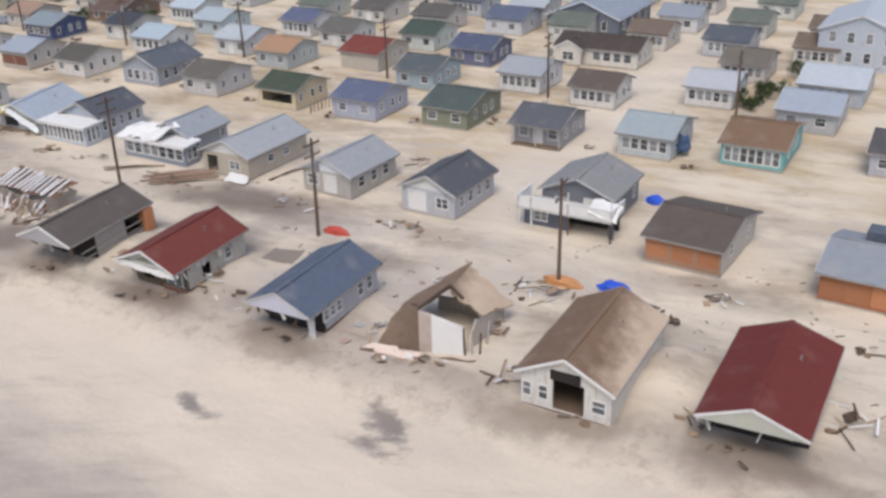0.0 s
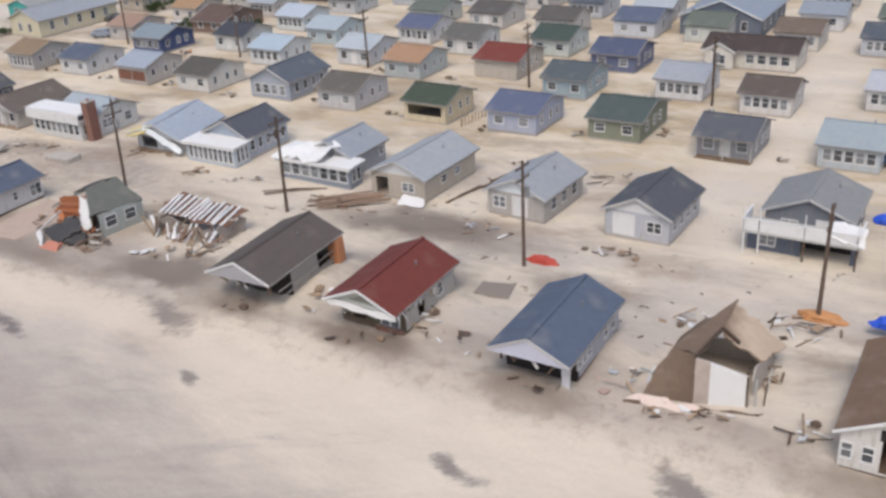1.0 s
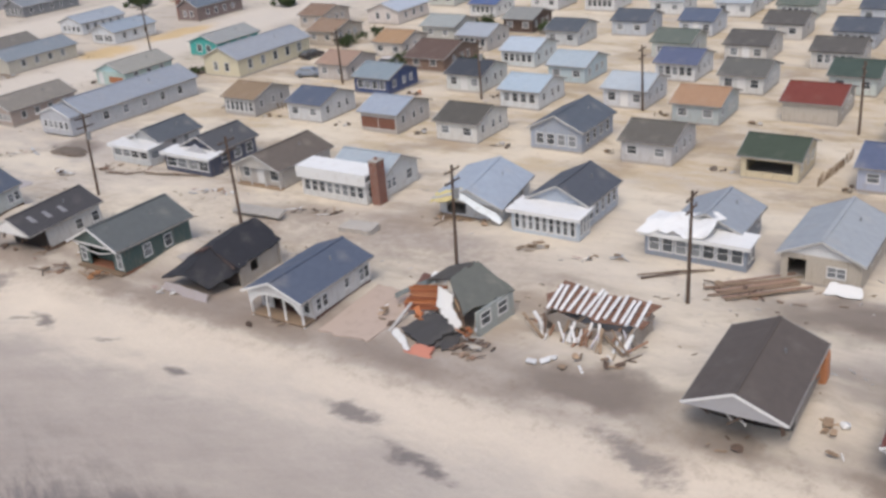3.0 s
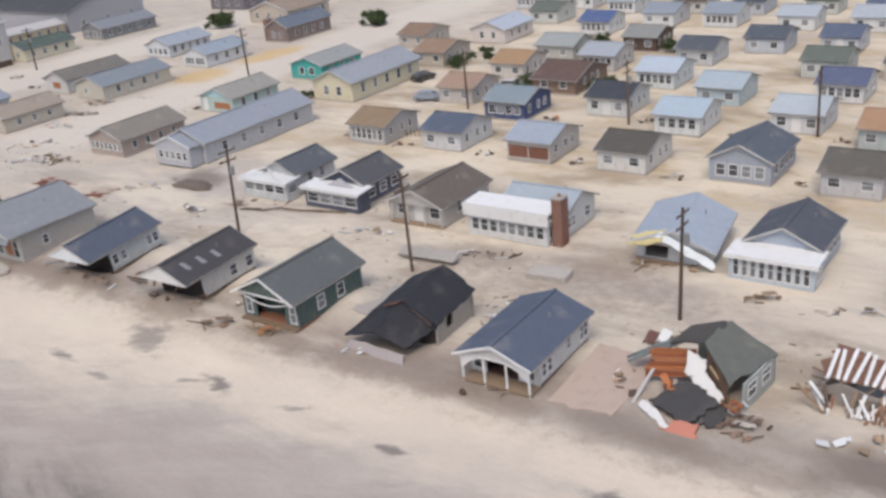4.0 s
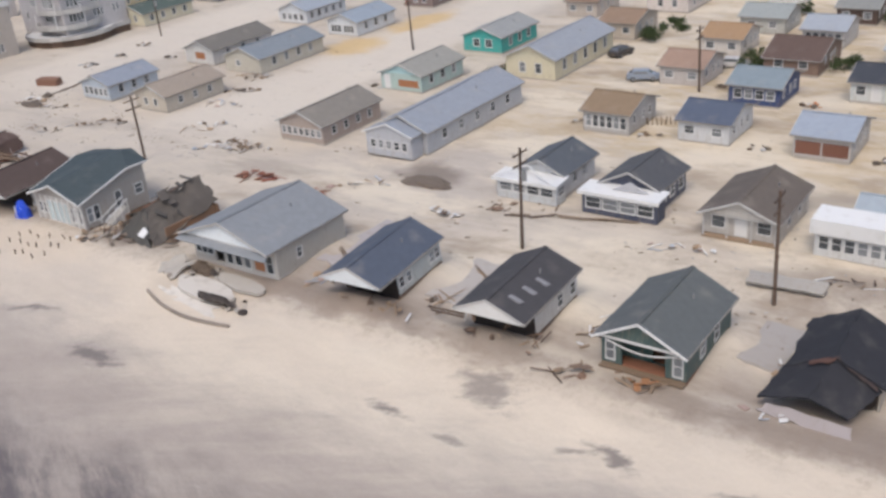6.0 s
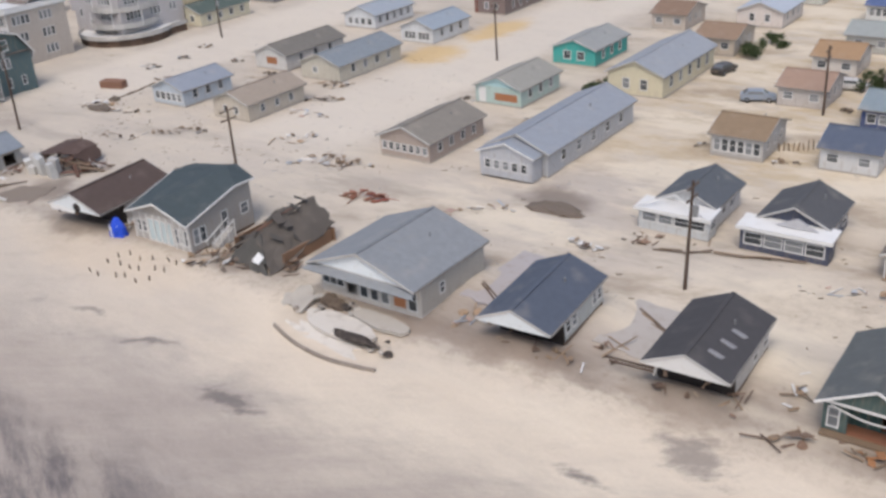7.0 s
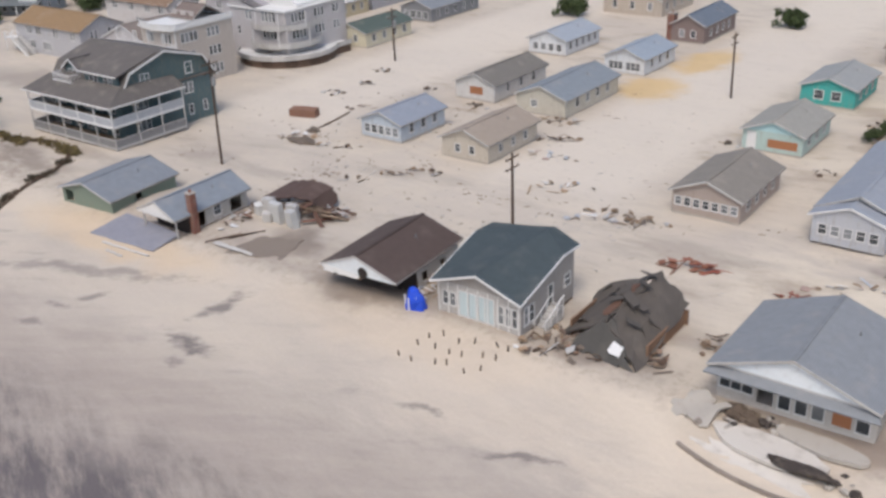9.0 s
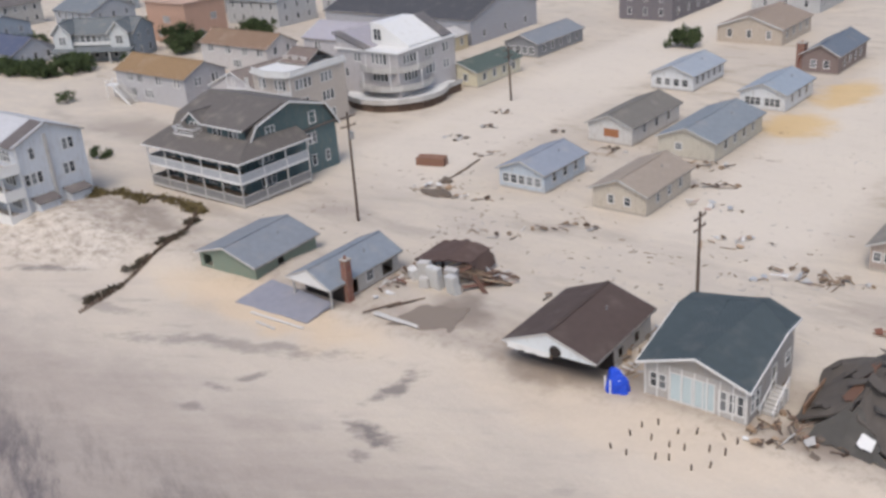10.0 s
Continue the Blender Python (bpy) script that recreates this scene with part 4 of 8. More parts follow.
part("gable", gable_bm(7.9, 3.12, 1.5), BAY_WALL, bay).matrix_basis = fr
for i in range(9):
    bm = bmesh.new()
    beam(bm, (-3.85 + i * 0.96, -3.76, 0.3), (-3.85 + i * 0.96, -3.76, 3.1), 0.1, 0.07)
    part("mullion", bm, WHITE, bay)
for sx, ops in ((3.95, [("w", -3.3, 0.9, 0.6, 1.4), ("w", -2.5, 0.9, 0.6, 1.4), ("g", 0.3, 0.9, 0.7, 1.9), ("w", 2.9, 1.7, 0.9, 1.0)]), (-3.95, [])):
    fr = pose(sx, 0.4, 0, 0, 0, 90 if sx > 0 else -90)
    part("wall", wall_bm(7.9, 0.2, 3.12, [o[1:] for o in ops]), BAY_WALL, bay).matrix_basis = fr
    fill(bay, fr, ops)
    bm = bmesh.new()
    v = [bm.verts.new((sx - t * math.copysign(0.14, sx), y, z)) for t in (0, 1) for y, z in ((-3.55, 3.12), (4.35, 3.12), (4.35, 4.72), (2.2, 4.72))]
    for q in ((0, 1, 2, 3), (7, 6, 5, 4), (0, 4, 5, 1), (1, 5, 6, 2), (2, 6, 7, 3), (3, 7, 4, 0)):
        bm.faces.new([v[i] for i in q])
    part("upper_wall", bm, BAY_WALL, bay)
part("wall", wall_bm(7.6, 0.2, 4.3, []), BAY_WALL, bay).matrix_basis = pose(0, 4.36, 0, 0, 0, 180)
FL, FR, BL, BR, RF = (-4.3, -4.3, 3.15), (4.25, -4.2, 3.15), (-4.3, 2.3, 5.05), (4.25, 2.2, 4.9), (0.25, -4.4, 4.75)
DIP, PEAK, BACK_L, BACK_R = (-1.0, 3.8, 5.35), (1.7, 3.9, 5.9), (-4.3, 4.8, 4.9), (4.25, 4.8, 4.85)
for k, quad in enumerate(((FL, BL, DIP, RF), (FR, BR, PEAK, RF), (RF, PEAK, DIP, (0.2, -4.3, 4.74)), (BR, BACK_R, (1.7, 5.1, 5.7), PEAK), (BL, BACK_L, (-1.0, 5.1, 5.2), DIP), (DIP, PEAK, (1.7, 5.1, 5.7), (-1.0, 5.1, 5.2)))):
    part("roof_slope", slab(*quad, 0.14, 10, 6, 0.04, 0, 31 + k), BAY_ROOF, bay)
for p, q in ((FL, RF), (FR, RF), (FR, BR), (BR, BACK_R), (FL, BL)):
    bm = bmesh.new()
    beam(bm, (p[0] * 1.008, p[1] - 0.03, p[2] - 0.08), (q[0] * 1.008, q[1] - 0.03, q[2] - 0.08), 0.07, 0.17)
    part("rake_board", bm, WHITE, bay)
for i in range(7):
    bm = bmesh.new()
    box(bm, 4.0, 5.0, 0.5 - 0.32 * i, 0.82 - 0.32 * i, 0.0, 1.25 - 0.17 * i)
    part("stair_tread", bm, TRIM, bay)
for x0 in (4.1, 5.05):
    bm = bmesh.new()
    beam(bm, (x0, 0.9, 2.1), (x0, -2.2, 0.7), 0.08, 0.12)
    for i in range(4):
        beam(bm, (x0, 0.8 - 0.9 * i, 0.2), (x0, 0.8 - 0.9 * i, 2.05 - 0.4 * i), 0.07, 0.07)
    part("stair_rail", bm, WHITE, bay)

brown_end = house(-201.6, 48.5, 8.5, 9.4, "y", (98, 78, 70), (208, 202, 194), "brown-roofed cottage with a torn white gable over a dark void", h=2.6, rise=1.55, tilt=(3, -2), setback=2.6, gable=plain_mat("gable_white", (240, 244, 246)),
                  right=[("h", -1.8, 0.8, 0.8, 0.9), ("h", 0.8, 0.8, 0.8, 0.9)], base=MUD, floor_z=0.3)

# near-black disc laid on the gable as the shade of a hole
bm = bmesh.new()
rod(bm, (0.7, -4.78, 2.75), (0.7, -4.68, 2.75), 0.5, 0.5, 14)
part("gable_hole", bm, SHADE_IN, brown_end, "dark hole broken in the gable")
part("torn_fascia", slab((-4.0, -4.76, 2.1), (0.2, -4.76, 2.0), (0.2, -4.72, 2.5), (-4.0, -4.72, 2.55), 0.05, 8, 2, 0.05, 0.5, 62), WHITE, brown_end, "torn white fascia")

RAGS = (TRIM, DARK_WOOD, DARK_WOOD, wood_mat((128, 108, 92)))
for k, (ob, w, y, z) in enumerate(((red_cliff, 5.8, -5.0, 2.5), (blue_porch, 5.2, -4.4, 2.45), (red_torn, 5.6, -4.2, 2.5), (brown_void, 5.7, -4.4, 2.6), (black_patched, 5.5, -4.1, 2.45), (slate_blue, 5.7, -4.1, 2.5), (brown_end, 7.8, -4.3, 2.4))):
    tatter(ob, w, y, z, 5, 820 + k, RAGS)

# a half-buried green house and the grey house with a brick stack
house(-240.2, 48.0, 8.8, 9.4, "y", (138, 146, 156), (140, 158, 140), "green cottage buried to its eaves under a grey roof", h=1.9, rise=1.3, rz=3, tilt=(1, 1), front=[("h", -2.9, 0.5, 1.3, 1.2)], right=[("h", -0.8, 0.3, 0.9, 1.3)], floor_z=0.1, z=-0.2)
stack_house = house(-227.6, 48.1, 5.8, 10.0, "y", (140, 150, 162), (206, 200, 192), "grey-roofed cottage with a brick chimney and ripped side wall", h=2.2, rise=1.4, tilt=(1, 2), setback=1.6, gable=WHITE, posts=2,
                    right=[("h", -2.6, 0.3, 1.6, 1.6), ("w", -0.2, 0.8, 0.9, 1.0), ("h", 2.3, 0.4, 1.5, 1.4)], base=MUD, floor_z=0.2)
chimney(stack_house, 2.75, -2.6, -0.5, 4.3, 0.7, 0.7)

# ---- wrecked houses ----
def wreck(x, y, label, rz=0.0):
    return thing("wrecked_house", pose(x, y, 0, 0, 0, rz), label, "wrecked house", "wrecked houses")


BROWN_ROOF, TAN_ROOF = roof_mat((138, 110, 86)), roof_mat((150, 124, 102))
w1 = wreck(-33.6, 52.0, "brown-roofed house split open with one white wall standing")
part("roof_slope", slab((-3.6, -4.0, -0.3), (-0.3, -2.9, -0.2), (-0.4, -2.6, 3.3), (-2.2, -1.7, 2.9), 0.16, 8, 6, 0.14, 0.3, 1), BROWN_ROOF, w1, "torn brown shingle slope hanging to the sand")
part("roof_slope", slab((-2.2, -1.7, 2.9), (-0.4, -2.5, 3.3), (0.3, 0.6, 3.7), (0.2, 3.6, 4.2), 0.16, 8, 6, 0.12, 0.35, 51), BROWN_ROOF, w1, "torn brown shingle slope")
part("roof_slope", slab((-3.6, -4.0, -0.3), (-2.2, -1.7, 2.85), (0.2, 3.6, 4.15), (-3.2, 3.2, 1.0), 0.16, 8, 6, 0.2, 0.3, 52), BROWN_ROOF, w1)
part("roof_slope", slab((0.3, 0.4, 3.6), (2.9, 0.1, 2.2), (3.5, 3.9, 1.5), (0.2, 3.6, 4.1), 0.16, 10, 8, 0.22, 0.45, 2), roof_mat((138, 108, 84), 1.6), w1, "sand-covered brown shingle slope")
RIM = ((-0.35, -2.75, 3.35), (-0.1, -1.4, 3.5), (0.35, 0.5, 3.8), (1.5, 0.3, 3.1))
for p, q in zip(RIM, RIM[1:]):
    bm = bmesh.new()
    beam(bm, p, q, 0.16, 0.22)
    part("broken_rafter", bm, DARK_WOOD, w1)


def standing_wall(xa, ya, xb, yb, za, zb, thick=0.16):
    """A wall on a line, its top sloping from za to zb."""
    bm = bmesh.new()
    v = [bm.verts.new(p) for dy in (0, thick) for p in ((xa, ya + dy, -0.3), (xb, yb + dy, -0.3), (xb, yb + dy, zb), (xa, ya + dy, za))]
    for q in ((0, 1, 2, 3), (7, 6, 5, 4), (0, 4, 5, 1), (1, 5, 6, 2), (2, 6, 7, 3), (3, 7, 4, 0)):
        bm.faces.new([v[i] for i in q])
    return bm


part("wall", standing_wall(-0.3, -2.9, 0.55, -2.58, 3.25, 3.0), plain_mat("bare_plaster", (206, 190, 178), 0.8, 3.0, 0.25), w1, "beige strip of inner wall")
part("wall", standing_wall(0.55, -2.62, 2.6, -1.9, 3.0, 2.15), WHITE, w1, "bare white inner wall")
for i, (px, py, pz) in enumerate(((2.75, -1.85, 2.1), (3.15, -1.6, 2.0), (3.6, -1.3, 1.7), (3.4, 0.2, 1.9))):
    bm = bmesh.new()
    beam(bm, (px, py, -0.3), (px + 0.1 * (i - 1), py, pz), 0.1, 0.1)
    part("stud", bm, TRIM if i % 2 else DARK_WOOD, w1)
part("fallen_wall", slab((-4.2, -4.4, 0.05), (0.4, -4.2, 0.0), (0.6, -3.6, 0.3), (-3.4, -3.7, 0.45), 0.1, 8, 2, 0.15, 0.5, 3), plain_mat("torn_ceiling", (226, 206, 192), 0.8, 3.0, 0.3, (168, 110, 84), 0.7), w1)
part("sill_beam", slab((-4.4, -4.8, -0.1), (3.6, -2.6, -0.1), (3.7, -2.3, 0.05), (-4.2, -4.5, 0.1), 0.14, 10, 1, 0.1, 0.4, 53), DARK_WOOD, w1, "dark broken sill along the sand")
part("side_wall", slab((2.8, -0.4, -0.1), (3.1, 3.6, -0.1), (3.0, 3.6, 1.7), (2.7, -0.4, 1.9), 0.14, 6, 3, 0.1, 0.4, 4), siding_mat((206, 196, 184)), w1)
part("back_wall", slab((-2.4, 3.2, -0.1), (3.0, 3.5, -0.1), (3.0, 3.5, 1.7), (-2.3, 3.2, 1.2), 0.14, 6, 3, 0.1, 0.3, 5), siding_mat((206, 196, 184)), w1)

w2 = wreck(-81.6, 55.4, "house stripped to bare white rafters over splintered walls", 4)
tw = random.Random(900)
for i in range(13):
    bm = bmesh.new()
    px = -3.6 + i * 0.56
    beam(bm, (px + tw.gauss(0, 0.08), -0.3 - tw.random() * 0.4, 1.95 - 0.03 * i + tw.gauss(0, 0.06)), (px + 0.3 + tw.gauss(0, 0.12), 2.5 - tw.random() * 0.6, 2.75 - 0.04 * i + tw.gauss(0, 0.06)), 0.24, 0.1)
    part("rafter", bm, WHITE, w2)
for i in range(3):
    bm = bmesh.new()
    beam(bm, (-3.8, -0.2 + 1.1 * i, 1.85 + 0.3 * i), (3.6, -0.1 + 1.1 * i, 1.5 + 0.3 * i), 0.12, 0.14)
    part("purlin", bm, wood_mat((150, 110, 92)), w2)
part("roof_deck", slab((-3.8, -0.4, 1.8), (3.4, -0.5, 1.45), (3.7, 2.4, 2.1), (-3.3, 2.5, 2.6), 0.08, 8, 5, 0.2, 0.8, 6), wood_mat((132, 100, 84)), w2)
for k, (x0, y0, x1, y1, hh) in enumerate(((-3.7, -0.6, 3.4, -0.8, 0.9), (3.4, -0.8, 3.6, 2.4, 1.3), (-3.7, -0.6, -3.3, 2.2, 1.3))):
    part("wall", slab((x0, y0, -0.2), (x1, y1, -0.2), (x1, y1, hh), (x0, y0, hh + 0.4), 0.12, 7, 3, 0.3, 0.9, 20 + k), siding_mat((170, 158, 148)), w2)
LILAC = plain_mat("lilac_board", (206, 200, 206), 0.7, 3.0, 0.3)
for i in range(38):
    rnd = random.Random(40 + i)
    bm = bmesh.new()
    p0 = (-3.8 + rnd.random() * 7.4, -2.6 + rnd.random() * 1.4, rnd.random() * 0.5)
    beam(bm, p0, (p0[0] + rnd.gauss(0.1, 0.7), p0[1] + rnd.uniform(0.3, 1.5), p0[2] + rnd.uniform(0.3, 1.5)), rnd.uniform(0.08, 0.26), 0.1)
    part("stud", bm, rnd.choice((WHITE, WHITE, LILAC, OLD_WOOD, DARK_WOOD, wood_mat((158, 122, 100)))), w2)

w3 = wreck(-91.6, 52.6, "grey-green roofed house torn in half spilling orange boards")
MOSS_ROOF, CHARCOAL_ROOF = roof_mat((112, 114, 106)), roof_mat((80, 78, 78))
part("roof_slope", slab((1.5, -1.8, 2.1), (3.0, 3.2, 2.2), (-0.4, 3.4, 3.9), (-1.0, 0.4, 3.7), 0.14, 8, 5, 0.06, 0.2, 7), MOSS_ROOF, w3)
part("roof_slope", slab((-0.4, 3.4, 3.9), (-1.0, 0.4, 3.7), (-3.4, 0.9, 2.7), (-3.2, 3.2, 2.9), 0.14, 8, 5, 0.25, 0.5, 8), roof_mat((92, 86, 80)), w3, "buckled dark roof wing")
part("roof_piece", slab((-3.2, 1.0, 2.6), (-3.0, 2.4, 2.8), (-6.3, 1.0, 1.2), (-6.2, 0.1, 1.0), 0.12, 7, 3, 0.15, 0.5, 54), roof_mat((120, 132, 130)), w3, "teal-grey roof strip fallen to the yard")
fr = pose(2.6, 0.9, 0, 0, 0, 83)
ops = [("w", -1.2, 0.8, 1.1, 1.0), ("w", 0.9, 0.8, 1.1, 1.0)]
part("wall", wall_bm(4.6, -0.2, 2.15, [o[1:] for o in ops]), siding_mat((186, 192, 184)), w3).matrix_basis = fr
fill(w3, fr, ops)
part("wall", wall_bm(5.2, -0.2, 2.3, []), siding_mat((186, 192, 180)), w3).matrix_basis = pose(0.2, 3.1, 0, 0, 0, 180)
part("inner_wall", slab((-0.9, 0.6, -0.1), (1.2, -1.6, -0.1), (1.2, -1.5, 1.9), (-0.9, 0.6, 3.4), 0.12, 6, 5, 0.1, 0.4, 9), wood_mat((112, 88, 70)), w3, "bare brown boards inside the torn wall")
for i in range(5):
    bm = bmesh.new()
    beam(bm, (-0.8 + 0.1 * i, 0.4 - 0.1 * i, 0.5 + 0.5 * i), (1.3 - 0.3 * i, -1.8 + 0.36 * i, 0.2 + 0.5 * i), 0.1, 0.16)
    part("lath", bm, wood_mat((206, 176, 140)) if i % 2 else DARK_WOOD, w3)
part("ceiling_piece", slab((-2.2, 0.0, 1.2), (-0.8, -0.3, 1.0), (-0.9, 0.5, 2.2), (-2.1, 0.3, 2.6), 0.1, 6, 5, 0.2, 0.5, 10), WHITE, w3, "white ceiling panel")
part("ceiling_piece", slab((-1.6, -0.6, 1.1), (0.6, -2.2, 0.7), (1.0, -1.4, 0.9), (-0.8, -0.1, 1.6), 0.1, 6, 4, 0.2, 0.5, 55), WHITE, w3, "white ceiling panel")
part("fallen_roof", slab((-3.3, -3.4, 0.6), (-0.2, -4.6, 0.3), (1.1, -2.5, 1.1), (-1.5, -1.1, 1.5), 0.16, 10, 8, 0.2, 0.45, 11), CHARCOAL_ROOF, w3, "fallen charcoal roof slab")
part("fallen_roof", slab((0.2, -4.4, 0.2), (1.7, -3.6, 0.2), (1.6, -2.2, 0.9), (0.4, -2.8, 0.9), 0.14, 5, 4, 0.3, 0.7, 56), CHARCOAL_ROOF, w3)
part("loose_fascia", slab((-3.9, -3.8, 0.3), (-1.3, -5.5, 0.05), (-1.1, -5.2, 0.4), (-3.7, -3.5, 0.7), 0.07, 6, 1, 0.1, 0.3, 12), WHITE, w3)
part("pink_foam", slab((-1.6, -5.4, 0.0), (0.5, -5.5, -0.1), (0.5, -4.5, 0.3), (-1.3, -4.6, 0.4), 0.25, 6, 4, 0.25, 0.6, 57), plain_mat("pink_insulation", (206, 138, 118), 0.9, 3.0, 0.3), w3, "crumpled pink insulation")
part("leaning_post", slab((-4.6, -3.6, 0.0), (-4.4, -3.6, 0.0), (-4.1, -0.5, 1.3), (-4.3, -0.5, 1.3), 0.12, 1, 3, 0.05), TRIM, w3)
ORANGE = wood_mat((178, 112, 74))
for i in range(14):
    rnd = random.Random(170 + i)
    bm = bmesh.new()
    z0 = 0.9 + 0.105 * i
    beam(bm, (-4.7 + rnd.gauss(0, 0.15), -0.9 + 0.09 * i, z0 + rnd.gauss(0, 0.04)), (-2.0 + rnd.gauss(0, 0.15), 0.1 + 0.09 * i, z0 + rnd.gauss(0, 0.06)), 0.26, 0.09)
    part("board", bm, rnd.choice((ORANGE, ORANGE, PLYWOOD, wood_mat((150, 92, 66)))), w3, "orange floor board")
for i in range(22):
    rnd = random.Random(70 + i)
    o = part("board", board_mesh(rnd.choice((PLYWOOD, ORANGE, CONCRETE, WHITE, DARK_WOOD, CONCRETE)), rnd.choice(("plank", "sheet"))), None, w3)
    px, py = ((-3.6 + rnd.random() * 2.4, -2.8 + rnd.random() * 2.0), (1.6 + rnd.random() * 1.8, -3.4 + rnd.random() * 1.8))[i % 2]
    o.matrix_basis = pose(px, py, 0.25 + rnd.random() * 0.9, rnd.gauss(0, 26), rnd.gauss(0, 22), rnd.random() * 360) @ Matrix.Diagonal((rnd.uniform(0.5, 1.5), rnd.uniform(0.12, 0.5), 0.07, 1))
for mat, pts in ((WHITE, ((-6.2, 4.6, 0.4), (-5.4, 4.4, 0.4), (-5.2, 5.2, 1.0), (-6.0, 5.6, 1.0))), (wood_mat((120, 88, 80)), ((-7.2, 4.4, 0.2), (-6.3, 4.2, 0.2), (-6.2, 5.2, 0.7), (-7.0, 5.4, 0.7)))):
    part("loose_panel", slab(*pts, 0.08, 4, 3, 0.1, 0.3, 58), mat, w3)

w4 = wreck(-115.6, 50.4, "black-roofed house broken across its ridge onto the sand", 3)
BLACK = roof_mat((56, 55, 62))
part("roof_slope", slab((-3.9, -2.9, 0.8), (-3.0, -0.2, 1.8), (0.2, -0.3, 3.4), (-0.7, -3.3, 1.9), 0.16, 10, 6, 0.12, 0.25, 13), BLACK, w4)
part("roof_slope", slab((1.7, -2.9, 0.7), (3.0, -0.3, 1.6), (0.2, -0.3, 3.4), (-0.7, -3.3, 1.9), 0.16, 10, 6, 0.15, 0.25, 14), BLACK, w4)
part("roof_slope", slab((-2.8, -0.6, 2.0), (-2.6, 5.2, 2.5), (0.4, 5.2, 4.0), (0.3, -0.5, 3.5), 0.16, 8, 5, 0.1, 0.25, 15), BLACK, w4)
part("roof_slope", slab((3.3, -0.6, 1.9), (3.4, 5.2, 2.4), (0.4, 5.2, 4.0), (0.3, -0.5, 3.5), 0.16, 8, 5, 0.1, 0.25, 16), BLACK, w4)
part("wall", wall_bm(5.4, -0.3, 2.1, [(-0.8, 0.7, 1.0, 1.0)]), siding_mat((196, 186, 174)), w4).matrix_basis = pose(3.0, 2.4, 0, 0, 0, 90)
part("wall", wall_bm(5.6, -0.3, 2.2, []), siding_mat((196, 186, 174)), w4).matrix_basis = pose(0.4, 5.0, 0, 0, 0, 180)
part("wall", wall_bm(5.4, -0.3, 2.1, []), siding_mat((196, 186, 174)), w4).matrix_basis = pose(-2.3, 2.4, 0, 0, 0, -90)
part("torn_patch", slab((-1.3, -0.9, 2.86), (0.1, -1.0, 3.36), (0.1, -0.7, 3.46), (-1.2, -0.6, 2.96), 0.06, 6, 2, 0.06, 0.8, 42), wood_mat((92, 68, 60)), w4, "bare brown roof boards")
part("torn_patch", slab((0.3, -0.6, 3.38), (2.7, -0.75, 1.88), (2.8, -0.5, 1.94), (0.4, -0.4, 3.46), 0.05, 10, 2, 0.06, 0.9, 43), wood_mat((80, 68, 66)), w4, "bare brown roof boards")
part("fallen_gable", slab((-3.9, -3.3, 0.1), (2.5, -4.1, -0.3), (2.1, -3.5, 0.4), (-3.3, -3.05, 0.7), 0.12, 8, 3, 0.1, 0.4, 17), plain_mat("gable_dull", (168, 158, 156)), w4, "grey gable lying on the sand")
part("inner_wall", slab((-2.2, -0.4, 0), (2.8, -0.5, 0), (2.8, -0.5, 1.6), (-2.2, -0.4, 2.2), 0.1, 6, 3, 0.1, 0.6, 18), SHADE_IN, w4)

w5 = wreck(-180.2, 50.4, "brown-grey roofed house slumped down with its shingles torn")
GREYBROWN = roof_mat((104, 94, 85))
part("roof_slope", slab((-4.0, -2.9, 0.1), (-3.7, 3.6, 1.6), (0.8, 4.2, 3.9), (-0.2, -2.4, 2.5), 0.16, 9, 6, 0.3, 0.35, 19), GREYBROWN, w5)
part("roof_slope", slab((3.4, -4.6, 0.0), (3.5, 4.0, 1.7), (0.8, 4.2, 3.9), (-0.2, -2.4, 2.5), 0.16, 9, 6, 0.35, 0.35, 21), GREYBROWN, w5)
part("roof_slope", slab((-2.8, -4.0, -0.1), (3.2, -5.0, -0.2), (0.6, -2.6, 2.2), (-0.6, -2.4, 2.4), 0.16, 7, 4, 0.25, 0.5, 22), roof_mat((92, 88, 83)), w5, "fallen front slope with a white sheet on it")
part("loose_sheet", slab((0.6, -4.2, 0.75), (1.7, -4.4, 0.65), (1.8, -3.6, 1.15), (0.8, -3.4, 1.25), 0.05, 3, 2, 0.05, 0.2, 23), WHITE, w5)
part("torn_patch", slab((-1.4, -1.6, 2.05), (-0.6, 2.4, 3.05), (0.2, 2.4, 3.5), (-0.5, -1.5, 2.55), 0.1, 6, 3, 0.25, 0.9, 24), wood_mat((112, 84, 70)), w5, "bare brown roof boards")
rnd = random.Random(77)
for i in range(14):
    q, v = rnd.random(), rnd.random()
    px, py = (-3.4 + 3.4 * q, -2.2 + 5.8 * v) if i % 2 else (0.4 + 2.6 * q, -3.4 + 6.6 * v)
    pz = (0.55 + 2.2 * q + 0.24 * (py + 2.2)) if i % 2 else (2.75 - 2.3 * q + 0.2 * (py + 3.4))
    o = part("shingle_scrap", board_mesh(rnd.choice((GREYBROWN, GREYBROWN, roof_mat((92, 86, 80)))), "sheet"), None, w5)
    o.matrix_basis = pose(px, py, pz + 0.1, rnd.gauss(0, 14), (-34 if i % 2 else 34) + rnd.gauss(0, 10), rnd.gauss(0, 25)) @ Matrix.Diagonal((rnd.uniform(0.7, 1.6), rnd.uniform(0.4, 1.1), 0.06, 1))
